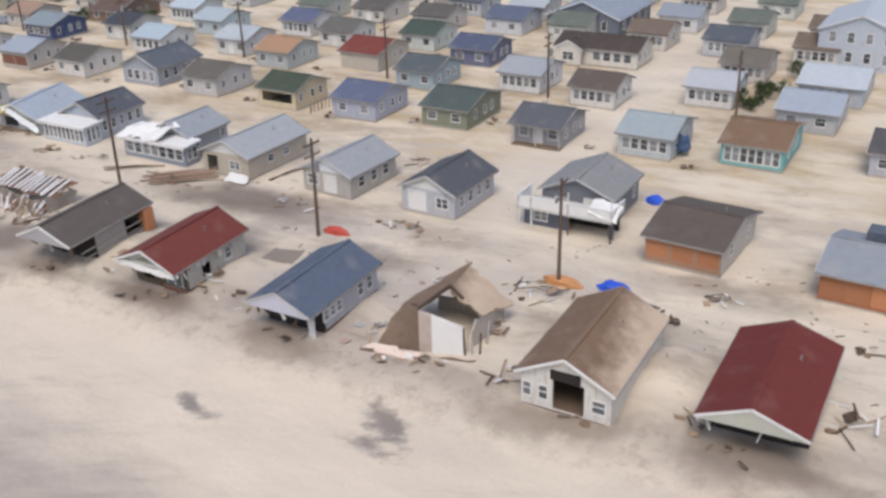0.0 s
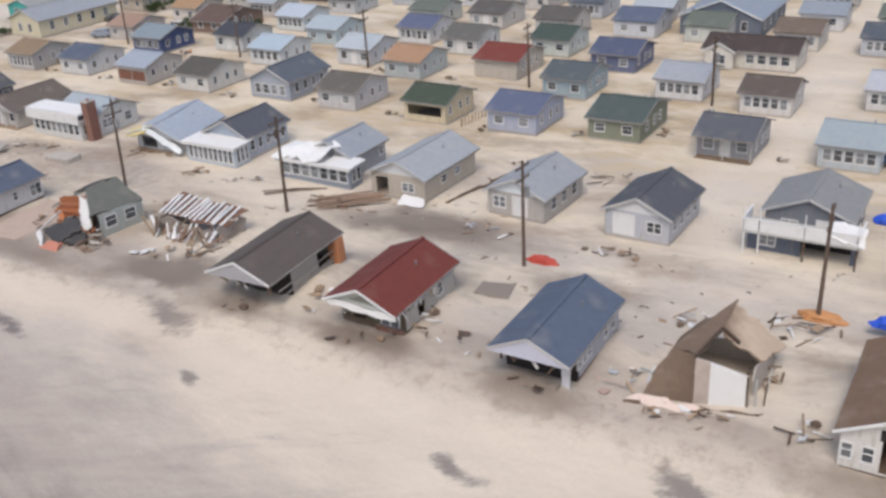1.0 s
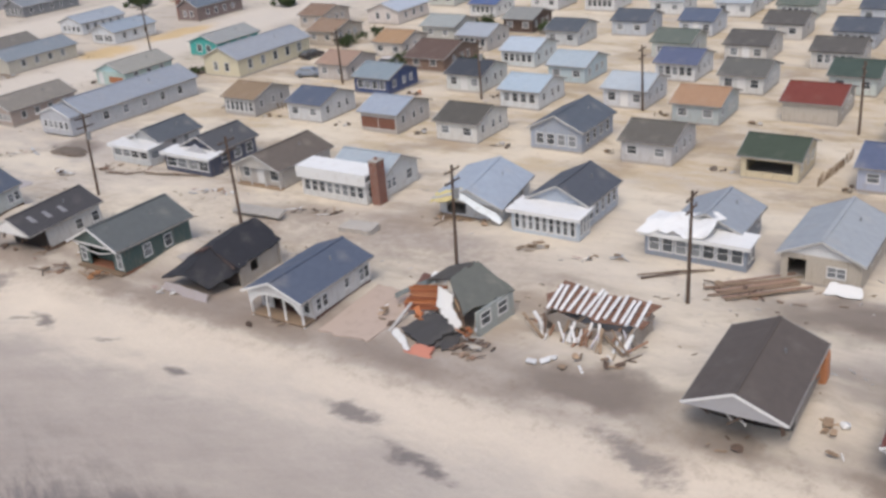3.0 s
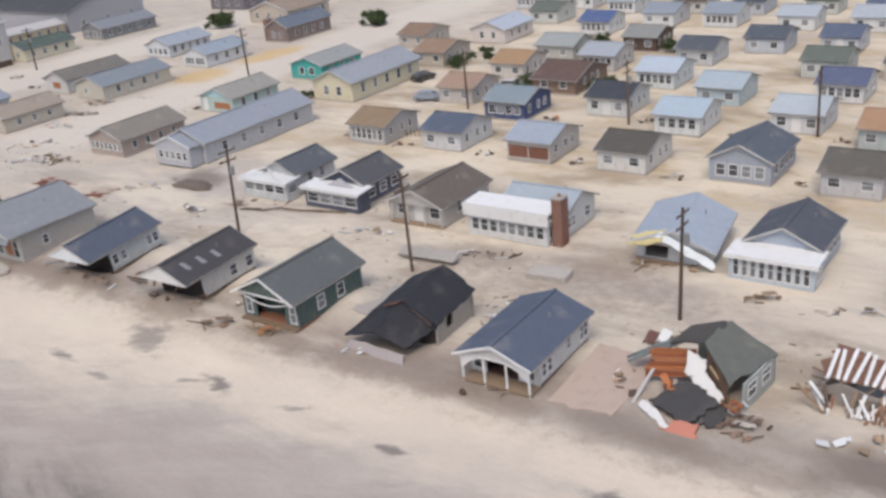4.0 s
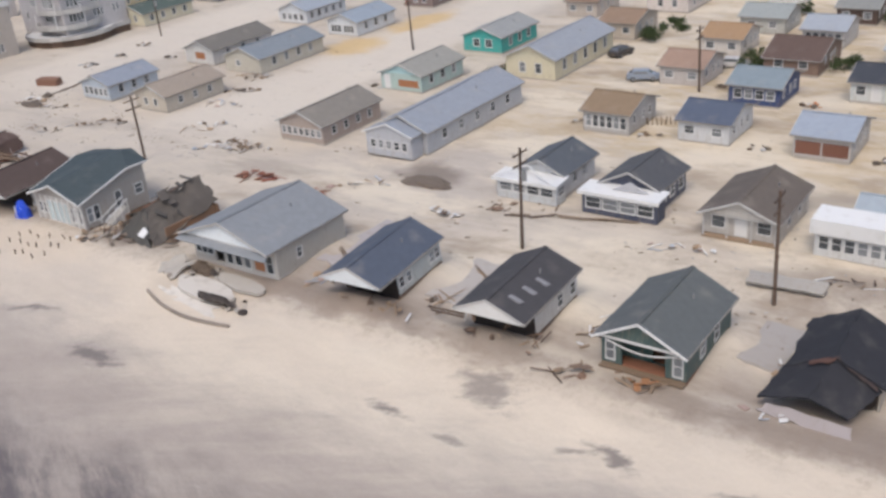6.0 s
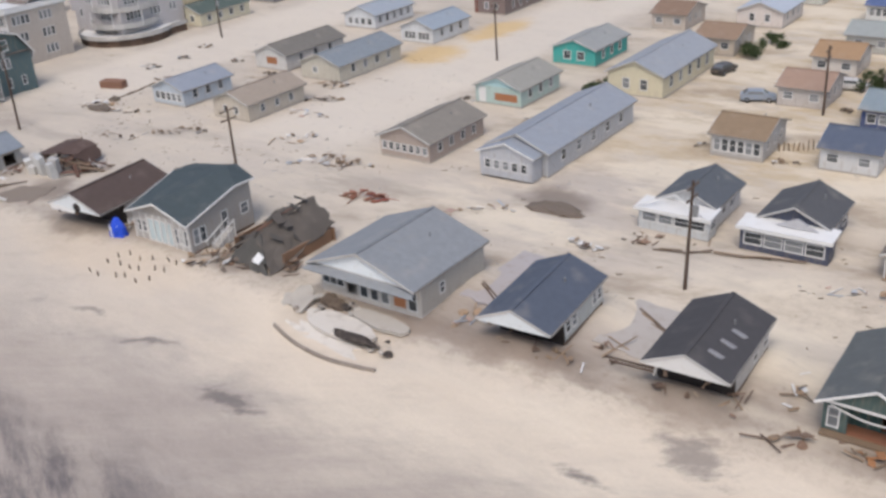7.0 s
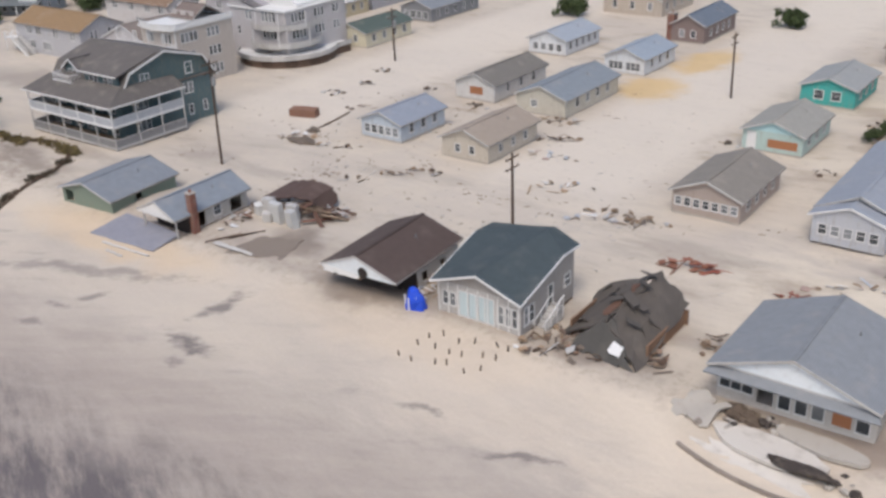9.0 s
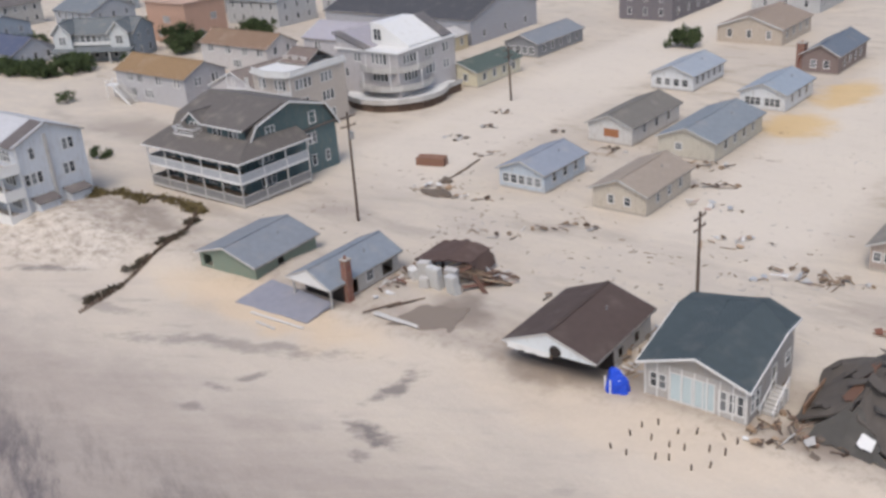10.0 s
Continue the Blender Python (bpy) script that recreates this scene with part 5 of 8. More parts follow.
for x0, y0, turn, ln in ((3.3, 0.4, 90, 6.4), (0.2, 3.9, 180, 6.6), (-3.5, 0.6, -90, 5.8)):
    part("wall", wall_bm(ln, -0.6, 1.3, []), wood_mat((142, 112, 90)), w5).matrix_basis = pose(x0, y0, 0, 0, 0, turn)

w6 = wreck(-219.6, 54.6, "heap of brown roof boards, white cabinets and splintered timber")
CABINET = plain_mat("dirty_white_panel", (222, 220, 216), 0.6, 1.2, 0.5, (140, 128, 116), 0.8)
RUST_ROOF = roof_mat((104, 78, 70))
part("roof_piece", slab((-4.6, -0.6, 0.9), (-0.6, -0.4, 1.7), (-0.8, 3.6, 2.3), (-4.0, 3.6, 1.5), 0.16, 7, 5, 0.12, 0.25, 25), RUST_ROOF, w6)
part("roof_piece", slab((-0.6, -0.4, 1.7), (1.6, 0.6, 1.5), (1.4, 4.0, 1.7), (-0.8, 3.6, 2.3), 0.16, 6, 5, 0.12, 0.2, 27), RUST_ROOF, w6)
part("roof_piece", slab((1.6, 0.6, 1.5), (2.2, 0.8, 0.2), (2.2, 3.8, 0.3), (1.4, 4.0, 1.7), 0.14, 4, 4, 0.12, 0.3, 28), RUST_ROOF, w6)
for i, (bx, by, bw2, bh, turn) in enumerate(((-1.6, -2.0, 1.3, 2.1, 8), (0.2, -2.9, 1.5, 2.3, -6), (1.2, -1.9, 1.2, 2.0, 14), (2.4, -3.0, 1.2, 1.9, -10), (-0.8, -3.4, 0.9, 1.2, 24), (-2.8, -2.6, 1.0, 1.4, -22))):
    bm = bmesh.new()
    box(bm, -bw2 / 2, bw2 / 2, -0.35, 0.35, 0, bh)
    for zz in (0.08, bh * 0.52):
        box(bm, -bw2 / 2 + 0.05, bw2 / 2 - 0.05, -0.39, -0.35, zz, zz + bh * 0.4)
    part("cabinet", bm, (TRIM, CABINET)[i % 2], w6).matrix_basis = pose(bx, by, -0.1, 6, 5 * (i % 3 - 1), turn)
BROWNS = (OLD_WOOD, DARK_WOOD, DARK_WOOD, wood_mat((130, 92, 78)), wood_mat((112, 84, 72)), TRIM)
for i in range(56):
    rnd = random.Random(140 + i)
    o = part("board", board_mesh(rnd.choice(BROWNS), rnd.choice(("plank", "plank", "plank", "sheet"))), None, w6)
    px, py = rnd.uniform(-3.6, 4.8), rnd.gauss(-1.0, 1.3)
    o.matrix_basis = pose(px, py + 0.3 * px, 0.1 + rnd.random() * (1.2 if abs(px) < 3 else 0.6), rnd.gauss(0, 14), rnd.gauss(0, 14), rnd.gauss(18, 32)) @ Matrix.Diagonal((rnd.uniform(0.9, 3.4), rnd.uniform(0.12, 0.45), 0.07, 1))

# ---- the second row ----
house(-21.3, 74.0, 7.0, 9.6, "x", (106, 92, 82), (214, 206, 194), "brown-roofed cottage with its orange-brown front boarded", h=2.5, rise=1.2, rz=-4, front=row_of("p", 3, 6.4, 0.7, 1.7, 1.3), right=SIDE[:2], front_wall=siding_mat((190, 142, 108)))
box_house = house(-7.2, 73.0, 8.0, 9.0, "x", (150, 158, 168), (206, 198, 186), "grey-roofed cottage with an orange timber front", h=2.5, rise=1.2, rz=-3, front=row_of("p", 4, 7.0, 0.5, 1.6, 1.6), front_wall=siding_mat((190, 112, 66)))
bm = bmesh.new()
box(bm, -1.6, 1.0, 0.6, 2.4, 2.6, 4.3)
part("roof_box", bm, siding_mat((92, 104, 122)), box_house, "dark blue-grey box dormer")
deck = house(-32.8, 78.2, 7.4, 7.6, "y", (150, 150, 150), (128, 132, 140), "grey-roofed house behind a broad white-railed deck", h=2.8, rise=1.5, right=SIDE[:2], front=[("w", -1.4, 1.0, 1.2, 1.1), ("d", 1.2, 0.4, 0.9, 2.0)])
bm = bmesh.new()
box(bm, -4.4, 4.4, -6.4, -3.3, 1.75, 1.95)
part("deck_floor", bm, plain_mat("deck_boards", (222, 220, 214)), deck)
for x0, y0, x1, y1 in ((-4.4, -6.4, 4.4, -6.4), (4.4, -6.4, 4.4, -3.4), (-4.4, -6.4, -4.4, -3.4)):
    bm = bmesh.new()
    for zz, hh in ((2.45, 0.95),):
        beam(bm, (x0, y0, zz), (x1, y1, zz), 0.08, hh)
    beam(bm, (x0, y0, 2.98), (x1, y1, 2.98), 0.16, 0.08)
    part("deck_rail", bm, WHITE, deck, "solid white deck rail")
for px in (-4.3, -3.1, 0.4, 4.3):
    bm = bmesh.new()
    beam(bm, (px, -6.3, -0.5), (px, -6.3, 1.75), 0.12, 0.12)
    part("deck_post", bm, WHITE if px < 0 else DARK_WOOD, deck)
    bm = bmesh.new()
    beam(bm, (px, -6.4, 1.95), (px, -6.4, 4.0), 0.08, 0.08)
    part("rail_post", bm, WHITE, deck)
fr = pose(0, -5.4, 0)
ops = [("h", 1.9, -0.2, 3.8, 1.7), ("w", -2.6, 0.5, 1.2, 0.8)]
part("undercroft_wall", wall_bm(8.4, -0.3, 1.75, [o[1:] for o in ops]), siding_mat((104, 114, 134)), deck).matrix_basis = fr
fill(deck, fr, ops)
# dark sheet painted as the shade behind the opening below the deck
bm = bmesh.new()
box(bm, -4.1, 4.1, -3.6, -3.5, -0.3, 1.75)
part("undercroft", bm, SHADE_IN, deck, "dark void under the deck")
part("peeled_edge", slab((2.2, -6.6, 2.6), (4.8, -6.5, 2.1), (4.7, -4.6, 2.9), (2.2, -4.8, 3.2), 0.08, 7, 4, 0.2, 0.3, 37), WHITE, deck, "curled white deck covering")

house(-45.4, 73.9, 6.4, 8.0, "y", (92, 96, 104), (206, 208, 214), "pale grey cottage with a dark roof and white gable", h=2.5, rise=1.5, gable=WHITE, front=[("d", -1.2, 0.3, 1.8, 1.9), ("w", 1.5, 1.0, 1.2, 0.9)], right=win_row(4, 6.4, 1.0, 0.7, 1.0), rz=-2)
house(-56.7, 74.0, 6.5, 8.2, "y", (166, 170, 176), (204, 196, 186), "cream cottage with a grey roof and half-buried porch", h=2.4, rise=1.5, front=[("w", -1.7, 0.9, 1.2, 1.0), ("d", 0.4, 0.3, 1.4, 1.8)], right=win_row(3, 6.0, 0.9, 0.9, 1.0), rz=-3, gable=plain_mat("gable_white", (240, 244, 246)))
tan_side = house(-69.2, 74.6, 6.8, 10.2, "y", (172, 178, 184), (214, 200, 178), "tan-sided cottage with a silvery grey roof", h=2.5, rise=1.5, gable=WHITE, front=[("h", -1.8, 0.3, 1.4, 1.8), ("w", 1.2, 1.0, 1.3, 0.8)], right=win_row(2, 5.0, 1.1, 0.9, 0.7), rz=-1)
part("fallen_board", slab((0.6, -6.0, 0.1), (3.4, -5.9, 0.1), (3.3, -5.2, 0.8), (0.9, -5.2, 0.9), 0.07, 6, 3, 0.12, 0.3, 38), WHITE, tan_side, "white gable boards fallen at the wall")
h1 = house(-79.2, 75.2, 6.4, 6.8, "y", (160, 168, 178), (176, 182, 190), "grey-roofed cottage with a peeled white porch roof", h=2.5, rise=1.4, right=SIDE[:2])
sun_porch(h1, -4.6, 4.2, -5.2, -3.0, 2.2, siding_mat((150, 160, 176)), 7, 0.7, 1.2)
part("peeled_roof", slab((-4.8, -5.6, 2.65), (0.6, -5.8, 2.6), (1.8, -2.8, 3.6), (-4.2, -2.6, 3.3), 0.1, 8, 4, 0.5, 0.5, 31), WHITE, h1, "curled white roof membrane")
h2 = house(-93.4, 76.0, 6.6, 7.4, "y", (92, 96, 108), (190, 202, 218), "pale blue cottage with a dark roof and glazed sun porch", h=2.6, rise=1.6, right=win_row(5, 6.4, 1.0, 0.6, 1.1))
sun_porch(h2, -3.6, 3.3, -5.9, -3.4, 2.2, siding_mat((206, 218, 230)), 9, 0.5, 1.5, side_n=3)
lg = house(-102.6, 74.4, 7.4, 8.6, "y", (172, 184, 202), (226, 228, 230), "light grey roofed cottage sagging at its torn white gable", h=2.2, rise=1.5, tilt=(3, 4), rz=8, setback=0.8, gable=plain_mat("gable_white", (240, 244, 246)), front=[("h", -1.6, 0.4, 2.0, 1.5)], right=win_row(2, 5.0))
part("hanging_gable", slab((-1.6, -4.4, 3.0), (3.6, -4.7, 0.9), (3.7, -4.5, 1.5), (-1.2, -4.3, 3.5), 0.08, 7, 2, 0.15, 0.2, 33), plain_mat("gable_white", (240, 244, 246)), lg, "long white gable board hanging loose")
part("insulation", slab((-3.6, -4.6, 2.0), (-0.9, -4.8, 2.7), (-0.6, -3.6, 3.4), (-3.4, -3.4, 2.5), 0.14, 7, 4, 0.3, 0.6, 39), plain_mat("yellow_insulation", (218, 202, 146), 0.9, 3.0, 0.3), lg, "torn yellow insulation on the eave")
h3 = house(-116.6, 75.0, 7.6, 7.0, "x", (172, 184, 194), (226, 226, 224), "white cottage with pale roof, boxy porch and brick chimney", h=2.5, rise=1.5, right=[("w", -1.6, 0.9, 1.5, 1.0), ("w", 1.6, 0.9, 1.0, 1.0)])
sun_porch(h3, -5.9, 2.7, -5.0, -3.0, 2.3, siding_mat((236, 234, 230)), 8, 0.7, 1.1, parapet=0.9)
part("porch_roof", slab((-6.2, -5.3, 3.3), (3.0, -5.3, 3.3), (3.0, -2.4, 3.5), (-6.2, -2.4, 3.5), 0.2, 8, 3, 0.08, 0, 35), WHITE, h3, "thick white flat roof")
chimney(h3, 3.5, -3.9, -0.3, 4.6, 1.0, 1.3)
house(-128.7, 74.0, 7.2, 9.4, "y", (120, 106, 94), (214, 206, 196), "cream cottage with a brown roof and arched front door", h=2.4, rise=1.5, front=[("w", -2.0, 0.9, 1.1, 1.1), ("d", 0.0, 0.3, 1.0, 2.0), ("w", 2.0, 0.9, 1.1, 1.1)], right=win_row(2, 6.0), setback=0.6, posts=4)
h4 = house(-139.9, 75.2, 6.4, 7.0, "y", (96, 96, 100), (88, 94, 116), "navy cottage with white window frames and white porch roof", h=2.5, rise=1.5, right=win_row(3, 6.0, 0.9, 1.0, 1.0))
sun_porch(h4, -3.9, 3.6, -5.2, -3.2, 2.2, siding_mat((88, 94, 116)), 4, 0.7, 1.0, side_n=0)
part("porch_gable", gable_bm(3.6, 2.5, 0.9), plain_mat("gable_grey", (190, 188, 190)), h4).matrix_basis = pose(0.6, -4.4, 0)
h5 = house(-149.6, 75.4, 6.0, 7.2, "y", (98, 104, 112), (222, 222, 222), "white cottage with dark hipped roof and bright porch roof", h=2.4, rise=1.4, right=win_row(2, 4.0))
sun_porch(h5, -3.7, 3.0, -5.4, -3.4, 2.1, siding_mat((222, 224, 224)), 4, 0.9, 0.8, side_n=1)
bm = bmesh.new()
beam(bm, (-3.7, -5.8, 2.4), (-0.8, -4.2, 3.3), 0.1, 0.1)
beam(bm, (2.6, -5.8, 2.4), (-0.8, -4.2, 3.3), 0.1, 0.1)
part("bent_frame", bm, WHITE, h5)

# the long terrace of two grey houses, and the block beside it
front5 = win_row(5, 5.6, 1.0, 0.7, 0.9)
long_a = house(-170.4, 86.9, 8.0, 21.0, "y", (158, 166, 178), (204, 206, 210), "long pale grey house with white porch gable and window band", h=2.8, rise=1.7, front=front5, right=win_row(5, 17.0, 1.1, 0.9, 1.1))
gable_roof(long_a, 7.2, 3.6, "y", 2.75, 1.25, roof_mat((158, 166, 178)), WHITE, 4, 0.03, -0.3, -10.6)
part("gable", gable_bm(6.4, 2.8, 1.1), siding_mat((206, 208, 214)), long_a).matrix_basis = pose(-0.3, -12.2, 0)
part("porch_wall", wall_bm(6.4, 0.1, 2.8, [o[1:] for o in front5]), siding_mat((206, 208, 214)), long_a).matrix_basis = pose(-0.3, -12.2, 0)
fill(long_a, pose(-0.3, -12.2, 0), front5)
for x0 in (-3.43, 2.83):
    bm = bmesh.new()
    box(bm, x0, x0 + 0.14, -12.06, -10.2, 0.1, 2.8)
    part("porch_wall", bm, siding_mat((206, 208, 214)), long_a)
house(-171.2, 115.4, 8.4, 18.0, "y", (164, 170, 180), (240, 228, 190), "long pale yellow house with a grey roof", h=3.0, rise=1.8, front=win_row(2, 5.0, 1.0, 0.9, 1.3), right=win_row(5, 15.0, 1.1, 0.9, 1.4))
house(-184.0, 80.0, 7.6, 11.6, "y", (150, 140, 128), (198, 178, 164), "pinkish tan cottage with a taupe roof and window band", h=2.5, rise=1.5, front=win_row(7, 6.6, 1.0, 0.62, 0.8), right=win_row(4, 9.0, 1.0, 0.7, 0.9))
house(-185.2, 100.9, 7.6, 10.6, "y", (168, 164, 152), (196, 222, 214), "mint cottage with a taupe roof and orange boarded front", h=2.5, rise=1.4, front=[("p", 1.2, 0.7, 3.4, 1.0), ("d", -2.4, 0.3, 0.9, 1.9)], right=win_row(3, 8.0), gable=plain_mat("gable_mint", (196, 230, 232)))
house(-185.5, 121.9, 7.6, 11.0, "y", (166, 168, 164), (64, 196, 184), "bright turquoise cottage with white windows and grey roof", h=2.6, rise=1.3, front=win_row(2, 4.4, 1.0, 1.1, 1.1), right=win_row(3, 8.0), gable=siding_mat((64, 196, 184)))
house(-214.0, 81.6, 7.2, 11.2, "y", (178, 158, 138), (220, 206, 186), "sand-coloured cottage with a worn tan roof", h=2.4, rise=1.4, front=win_row(2, 4.0, 0.9, 0.7, 0.9), right=win_row(3, 8.0, 0.9, 0.7, 0.9))
house(-227.2, 81.5, 7.0, 9.6, "y", (154, 162, 178), (206, 218, 230), "pale blue cottage with silver roof and window band", h=2.4, rise=1.3, front=win_row(5, 5.6, 0.8, 0.85, 1.0), right=win_row(3, 7.0))
house(-227.0, 103.6, 7.2, 14.0, "y", (134, 126, 116), (232, 228, 222), "white cottage with a brown roof and orange window boards", h=2.5, rise=1.4, front=[("p", 0.2, 0.9, 2.2, 1.1)], right=win_row(3, 10.0))
house(-215.6, 102.7, 8.2, 15.0, "y", (140, 150, 160), (222, 214, 194), "cream cottage with a slate-grey roof", h=2.5, rise=1.5, front=[("w", -1.0, 1.1, 0.9, 0.8)], right=win_row(4, 11.0))
house(-231.8, 129.4, 7.6, 11.6, "y", (168, 178, 190), (236, 238, 240), "white cottage with a blue-grey roof and porch windows", h=2.5, rise=1.4, front=win_row(4, 5.8, 0.8, 0.9, 1.0), right=win_row(5, 10.0))
house(-215.6, 124.2, 7.2, 11.0, "y", (158, 172, 188), (238, 240, 242), "white cottage with light blue roof and big front windows", h=2.5, rise=1.4, front=win_row(2, 5.6, 0.7, 2.2, 1.1), right=win_row(3, 8.0))
n1 = house(-215.6, 148.0, 6.4, 14.0, "y", (112, 124, 142), (150, 128, 122), "slate-roofed house with a red brick front stack", h=3.0, rise=1.7, front=win_row(2, 4.0), right=win_row(4, 10.0))
chimney(n1, -3.3, -5.5, -0.2, 4.4, 1.2, 1.4)
house(-264.6, 119.4, 8.0, 13.0, "y", (92, 108, 100), (238, 228, 196), "cream cottage with a dark green roof", h=2.6, rise=1.4, front=win_row(2, 5.0), right=win_row(4, 11.0))
house(-267.2, 142.5, 8.0, 16.0, "y", (142, 148, 156), (150, 152, 156), "grey long house with a dark glazed porch", h=2.6, rise=1.5, front=win_row(4, 6.0, 0.7, 1.0, 1.2), right=win_row(5, 14.0))
house(-169.4, 153.4, 8.0, 11.0, "y", (186, 196, 212), (240, 226, 216), "pale pink cottage with light grey roof", h=2.6, rise=1.4, front=win_row(2, 5.0), right=win_row(3, 8.0))

# ---- the rows behind, their ridges along the shore ----
BAND = [*win_row(5, 5.0, 0.95, 0.72, 1.1)]
PAIR = [("w", -1.6, 1.05, 1.05, 0.85), ("w", 1.5, 1.05, 1.05, 0.85)]
DOORED = [("w", -1.7, 1.0, 1.0, 1.0), ("d", 0.0, 0.28, 0.9, 2.0), ("w", 1.7, 1.0, 1.0, 1.0)]
OPENP = [("h", 0.0, 0.9, 4.6, 1.2)]
R_SIDE = [("w", -2.2, 1.1, 0.6, 0.9), ("w", 0.2, 1.1, 0.6, 0.9), ("w", 1.9, 1.1, 0.6, 0.9)]


def cottage(x, y, roof, wall, label, front=PAIR, w=6.4, d=8.0, right=R_SIDE, rise=1.3, h=2.55, rz=0.0, **more):
    return house(x, y, w, d, "x", roof, wall, label, h=h, rise=rise, front=front, right=right, rz=rz, **more)


cottage(-32.9, 97.2, (164, 178, 184), (206, 216, 222), "pale blue cottage with seaglass roof and white sill", BAND, d=8.6)
cottage(-22.2, 99.4, (146, 108, 78), (122, 206, 204), "turquoise cottage with a brown roof and tall porch windows", win_row(7, 5.6, 0.7, 0.6, 1.4), w=6.9, d=10.0)
cottage(-8.6, 101.4, (92, 90, 94), (196, 200, 210), "pale grey cottage with a charcoal roof", PAIR, w=6.6)
cottage(-44.5, 95.1, (98, 102, 110), (172, 172, 176), "grey cottage with a charcoal roof and white door", DOORED, setback=0.8, posts=3)
cottage(-56.7, 97.4, (86, 100, 96), (146, 152, 128), "olive green cottage with dark green roof and white windows", PAIR, w=6.6, d=9.4)
cottage(-68.2, 95.2, (96, 108, 142), (190, 198, 220), "pale blue cottage with a denim-blue roof", PAIR, w=6.7, d=8.2)
cottage(-79.4, 94.4, (76, 90, 72), (238, 220, 178), "cream-yellow cottage with a dark green roof and open porch", OPENP, d=7.4)
cottage(-92.6, 95.2, (112, 104, 94), (218, 216, 216), "pale grey cottage with a taupe roof", PAIR)
house(-103.6, 96.2, 7.2, 9.0, "y", (98, 106, 120), (176, 184, 200), "blue-grey cottage with a gabled porch facing the sea", h=2.6, rise=1.7, front=win_row(4, 5.4, 0.8, 0.9, 1.2), right=win_row(4, 7.0))
cottage(-116.3, 94.6, (100, 94, 86), (242, 238, 230), "white cottage with a brown roof and shuttered windows", PAIR)
garage = cottage(-128.0, 94.7, (164, 176, 192), (214, 208, 202), "grey cottage with light blue roof and red front doors", [], w=6.3, gable=None)
cottage(-140.5, 95.0, (92, 104, 128), (228, 228, 228), "white cottage with a blue roof", PAIR)
cottage(-151.8, 94.4, (162, 130, 96), (206, 202, 198), "grey cottage with tan roof and glazed front", win_row(6, 5.2, 0.7, 0.65, 1.3))
bm_red = plain_mat("red_door", (136, 94, 78), 0.8, 3.0, 0.3)
for gxx in (-1.35, 1.35):
    bm = bmesh.new()
    box(bm, -1.25, 1.25, -0.03, 0.03, 0, 1.35)
    for k in range(1, 4):
        box(bm, -1.25, 1.25, -0.05, -0.03, k * 0.34 - 0.02, k * 0.34 + 0.02)
    part("garage_door", bm, bm_red, garage, "faded red panelled door").matrix_basis = pose(gxx, -3.69, 0.55)

cottage(-31.8, 117.0, (190, 194, 202), (238, 236, 234), "white cottage with a pale grey roof", BAND)
cottage(-44.4, 110.8, (108, 94, 84), (238, 232, 226), "white cottage with dark brown roof", BAND, d=7.0)
cottage(-55.2, 113.6, (168, 174, 182), (240, 240, 240), "white cottage with a grey roof and window band", BAND)
cottage(-68.3, 109.4, (92, 102, 108), (168, 192, 202), "sea-blue cottage with a dark slate roof", PAIR)
cottage(-80.6, 115.2, (150, 62, 50), (212, 200, 184), "tan cottage with a rust-red roof", [], w=7.0, d=9.0)
cottage(-92.6, 110.2, (194, 142, 100), (198, 208, 208), "grey-green cottage with an orange-tan roof", PAIR)
cottage(-103.2, 113.8, (188, 198, 206), (228, 230, 234), "white cottage with silver roof", DOORED)
cottage(-115.9, 109.3, (176, 196, 212), (238, 240, 240), "white cottage with a light blue roof", win_row(4, 5.0))
cottage(-127.6, 114.4, (74, 78, 88), (228, 230, 226), "white cottage with a black roof", DOORED)
cottage(-139.9, 109.0, (138, 156, 166), (66, 88, 142), "navy blue cottage with white windows", win_row(4, 5.2, 1.0, 0.9, 1.0), w=6.8)
cottage(-151.1, 114.0, (184, 144, 118), (216, 206, 198), "beige cottage with a tan roof", PAIR)

cottage(-19.1, 125.0, (194, 204, 214), (196, 206, 218), "large pale blue house with light roof", BAND, w=8.0, d=11.0)
cottage(-19.6, 112.6, (168, 180, 196), (196, 200, 206), "pale cottage with a blue-grey roof", PAIR, w=7.0, d=9.0)
cottage(-30.9, 129.6, (122, 112, 100), (218, 208, 198), "beige cottage with brown roof", BAND)
lb = cottage(-51.2, 129.6, (88, 72, 66), (240, 232, 218), "long cream house with a dark brown roof and front gable", win_row(4, 6.0, 0.95, 1.0, 1.1, 2.4), w=12.6, d=7.6)
gable_roof(lb, 4.4, 3.4, "y", 2.5, 1.2, roof_mat((88, 72, 66)), WHITE, 3, 0.03, -3.6, -3.2)
part("gable", gable_bm(3.8, 2.5, 1.05), siding_mat((240, 232, 218)), lb).matrix_basis = pose(-3.6, -4.7, 0)
part("wall", wall_bm(3.8, 0.2, 2.5, [(0, 0.9, 1.6, 1.1)]), siding_mat((240, 232, 218)), lb).matrix_basis = pose(-3.6, -4.7, 0)
fill(lb, pose(-3.6, -4.7, 0), [("w", 0, 0.9, 1.6, 1.1)])
cottage(-67.2, 122.6, (86, 96, 128), (112, 122, 158), "indigo cottage with white windows and porch", PAIR, w=6.9)
cottage(-78.7, 127.6, (76, 94, 82), (218, 228, 222), "white cottage with a bottle-green roof", PAIR)
cottage(-91.6, 124.3, (112, 110, 102), (228, 228, 224), "white cottage with olive-grey roof", DOORED)
cottage(-101.9, 128.0, (96, 106, 142), (240, 240, 240), "white cottage with an indigo roof", BAND)
cottage(-115.8, 122.8, (176, 192, 202), (204, 224, 230), "ice-blue cottage with silver roof", PAIR)
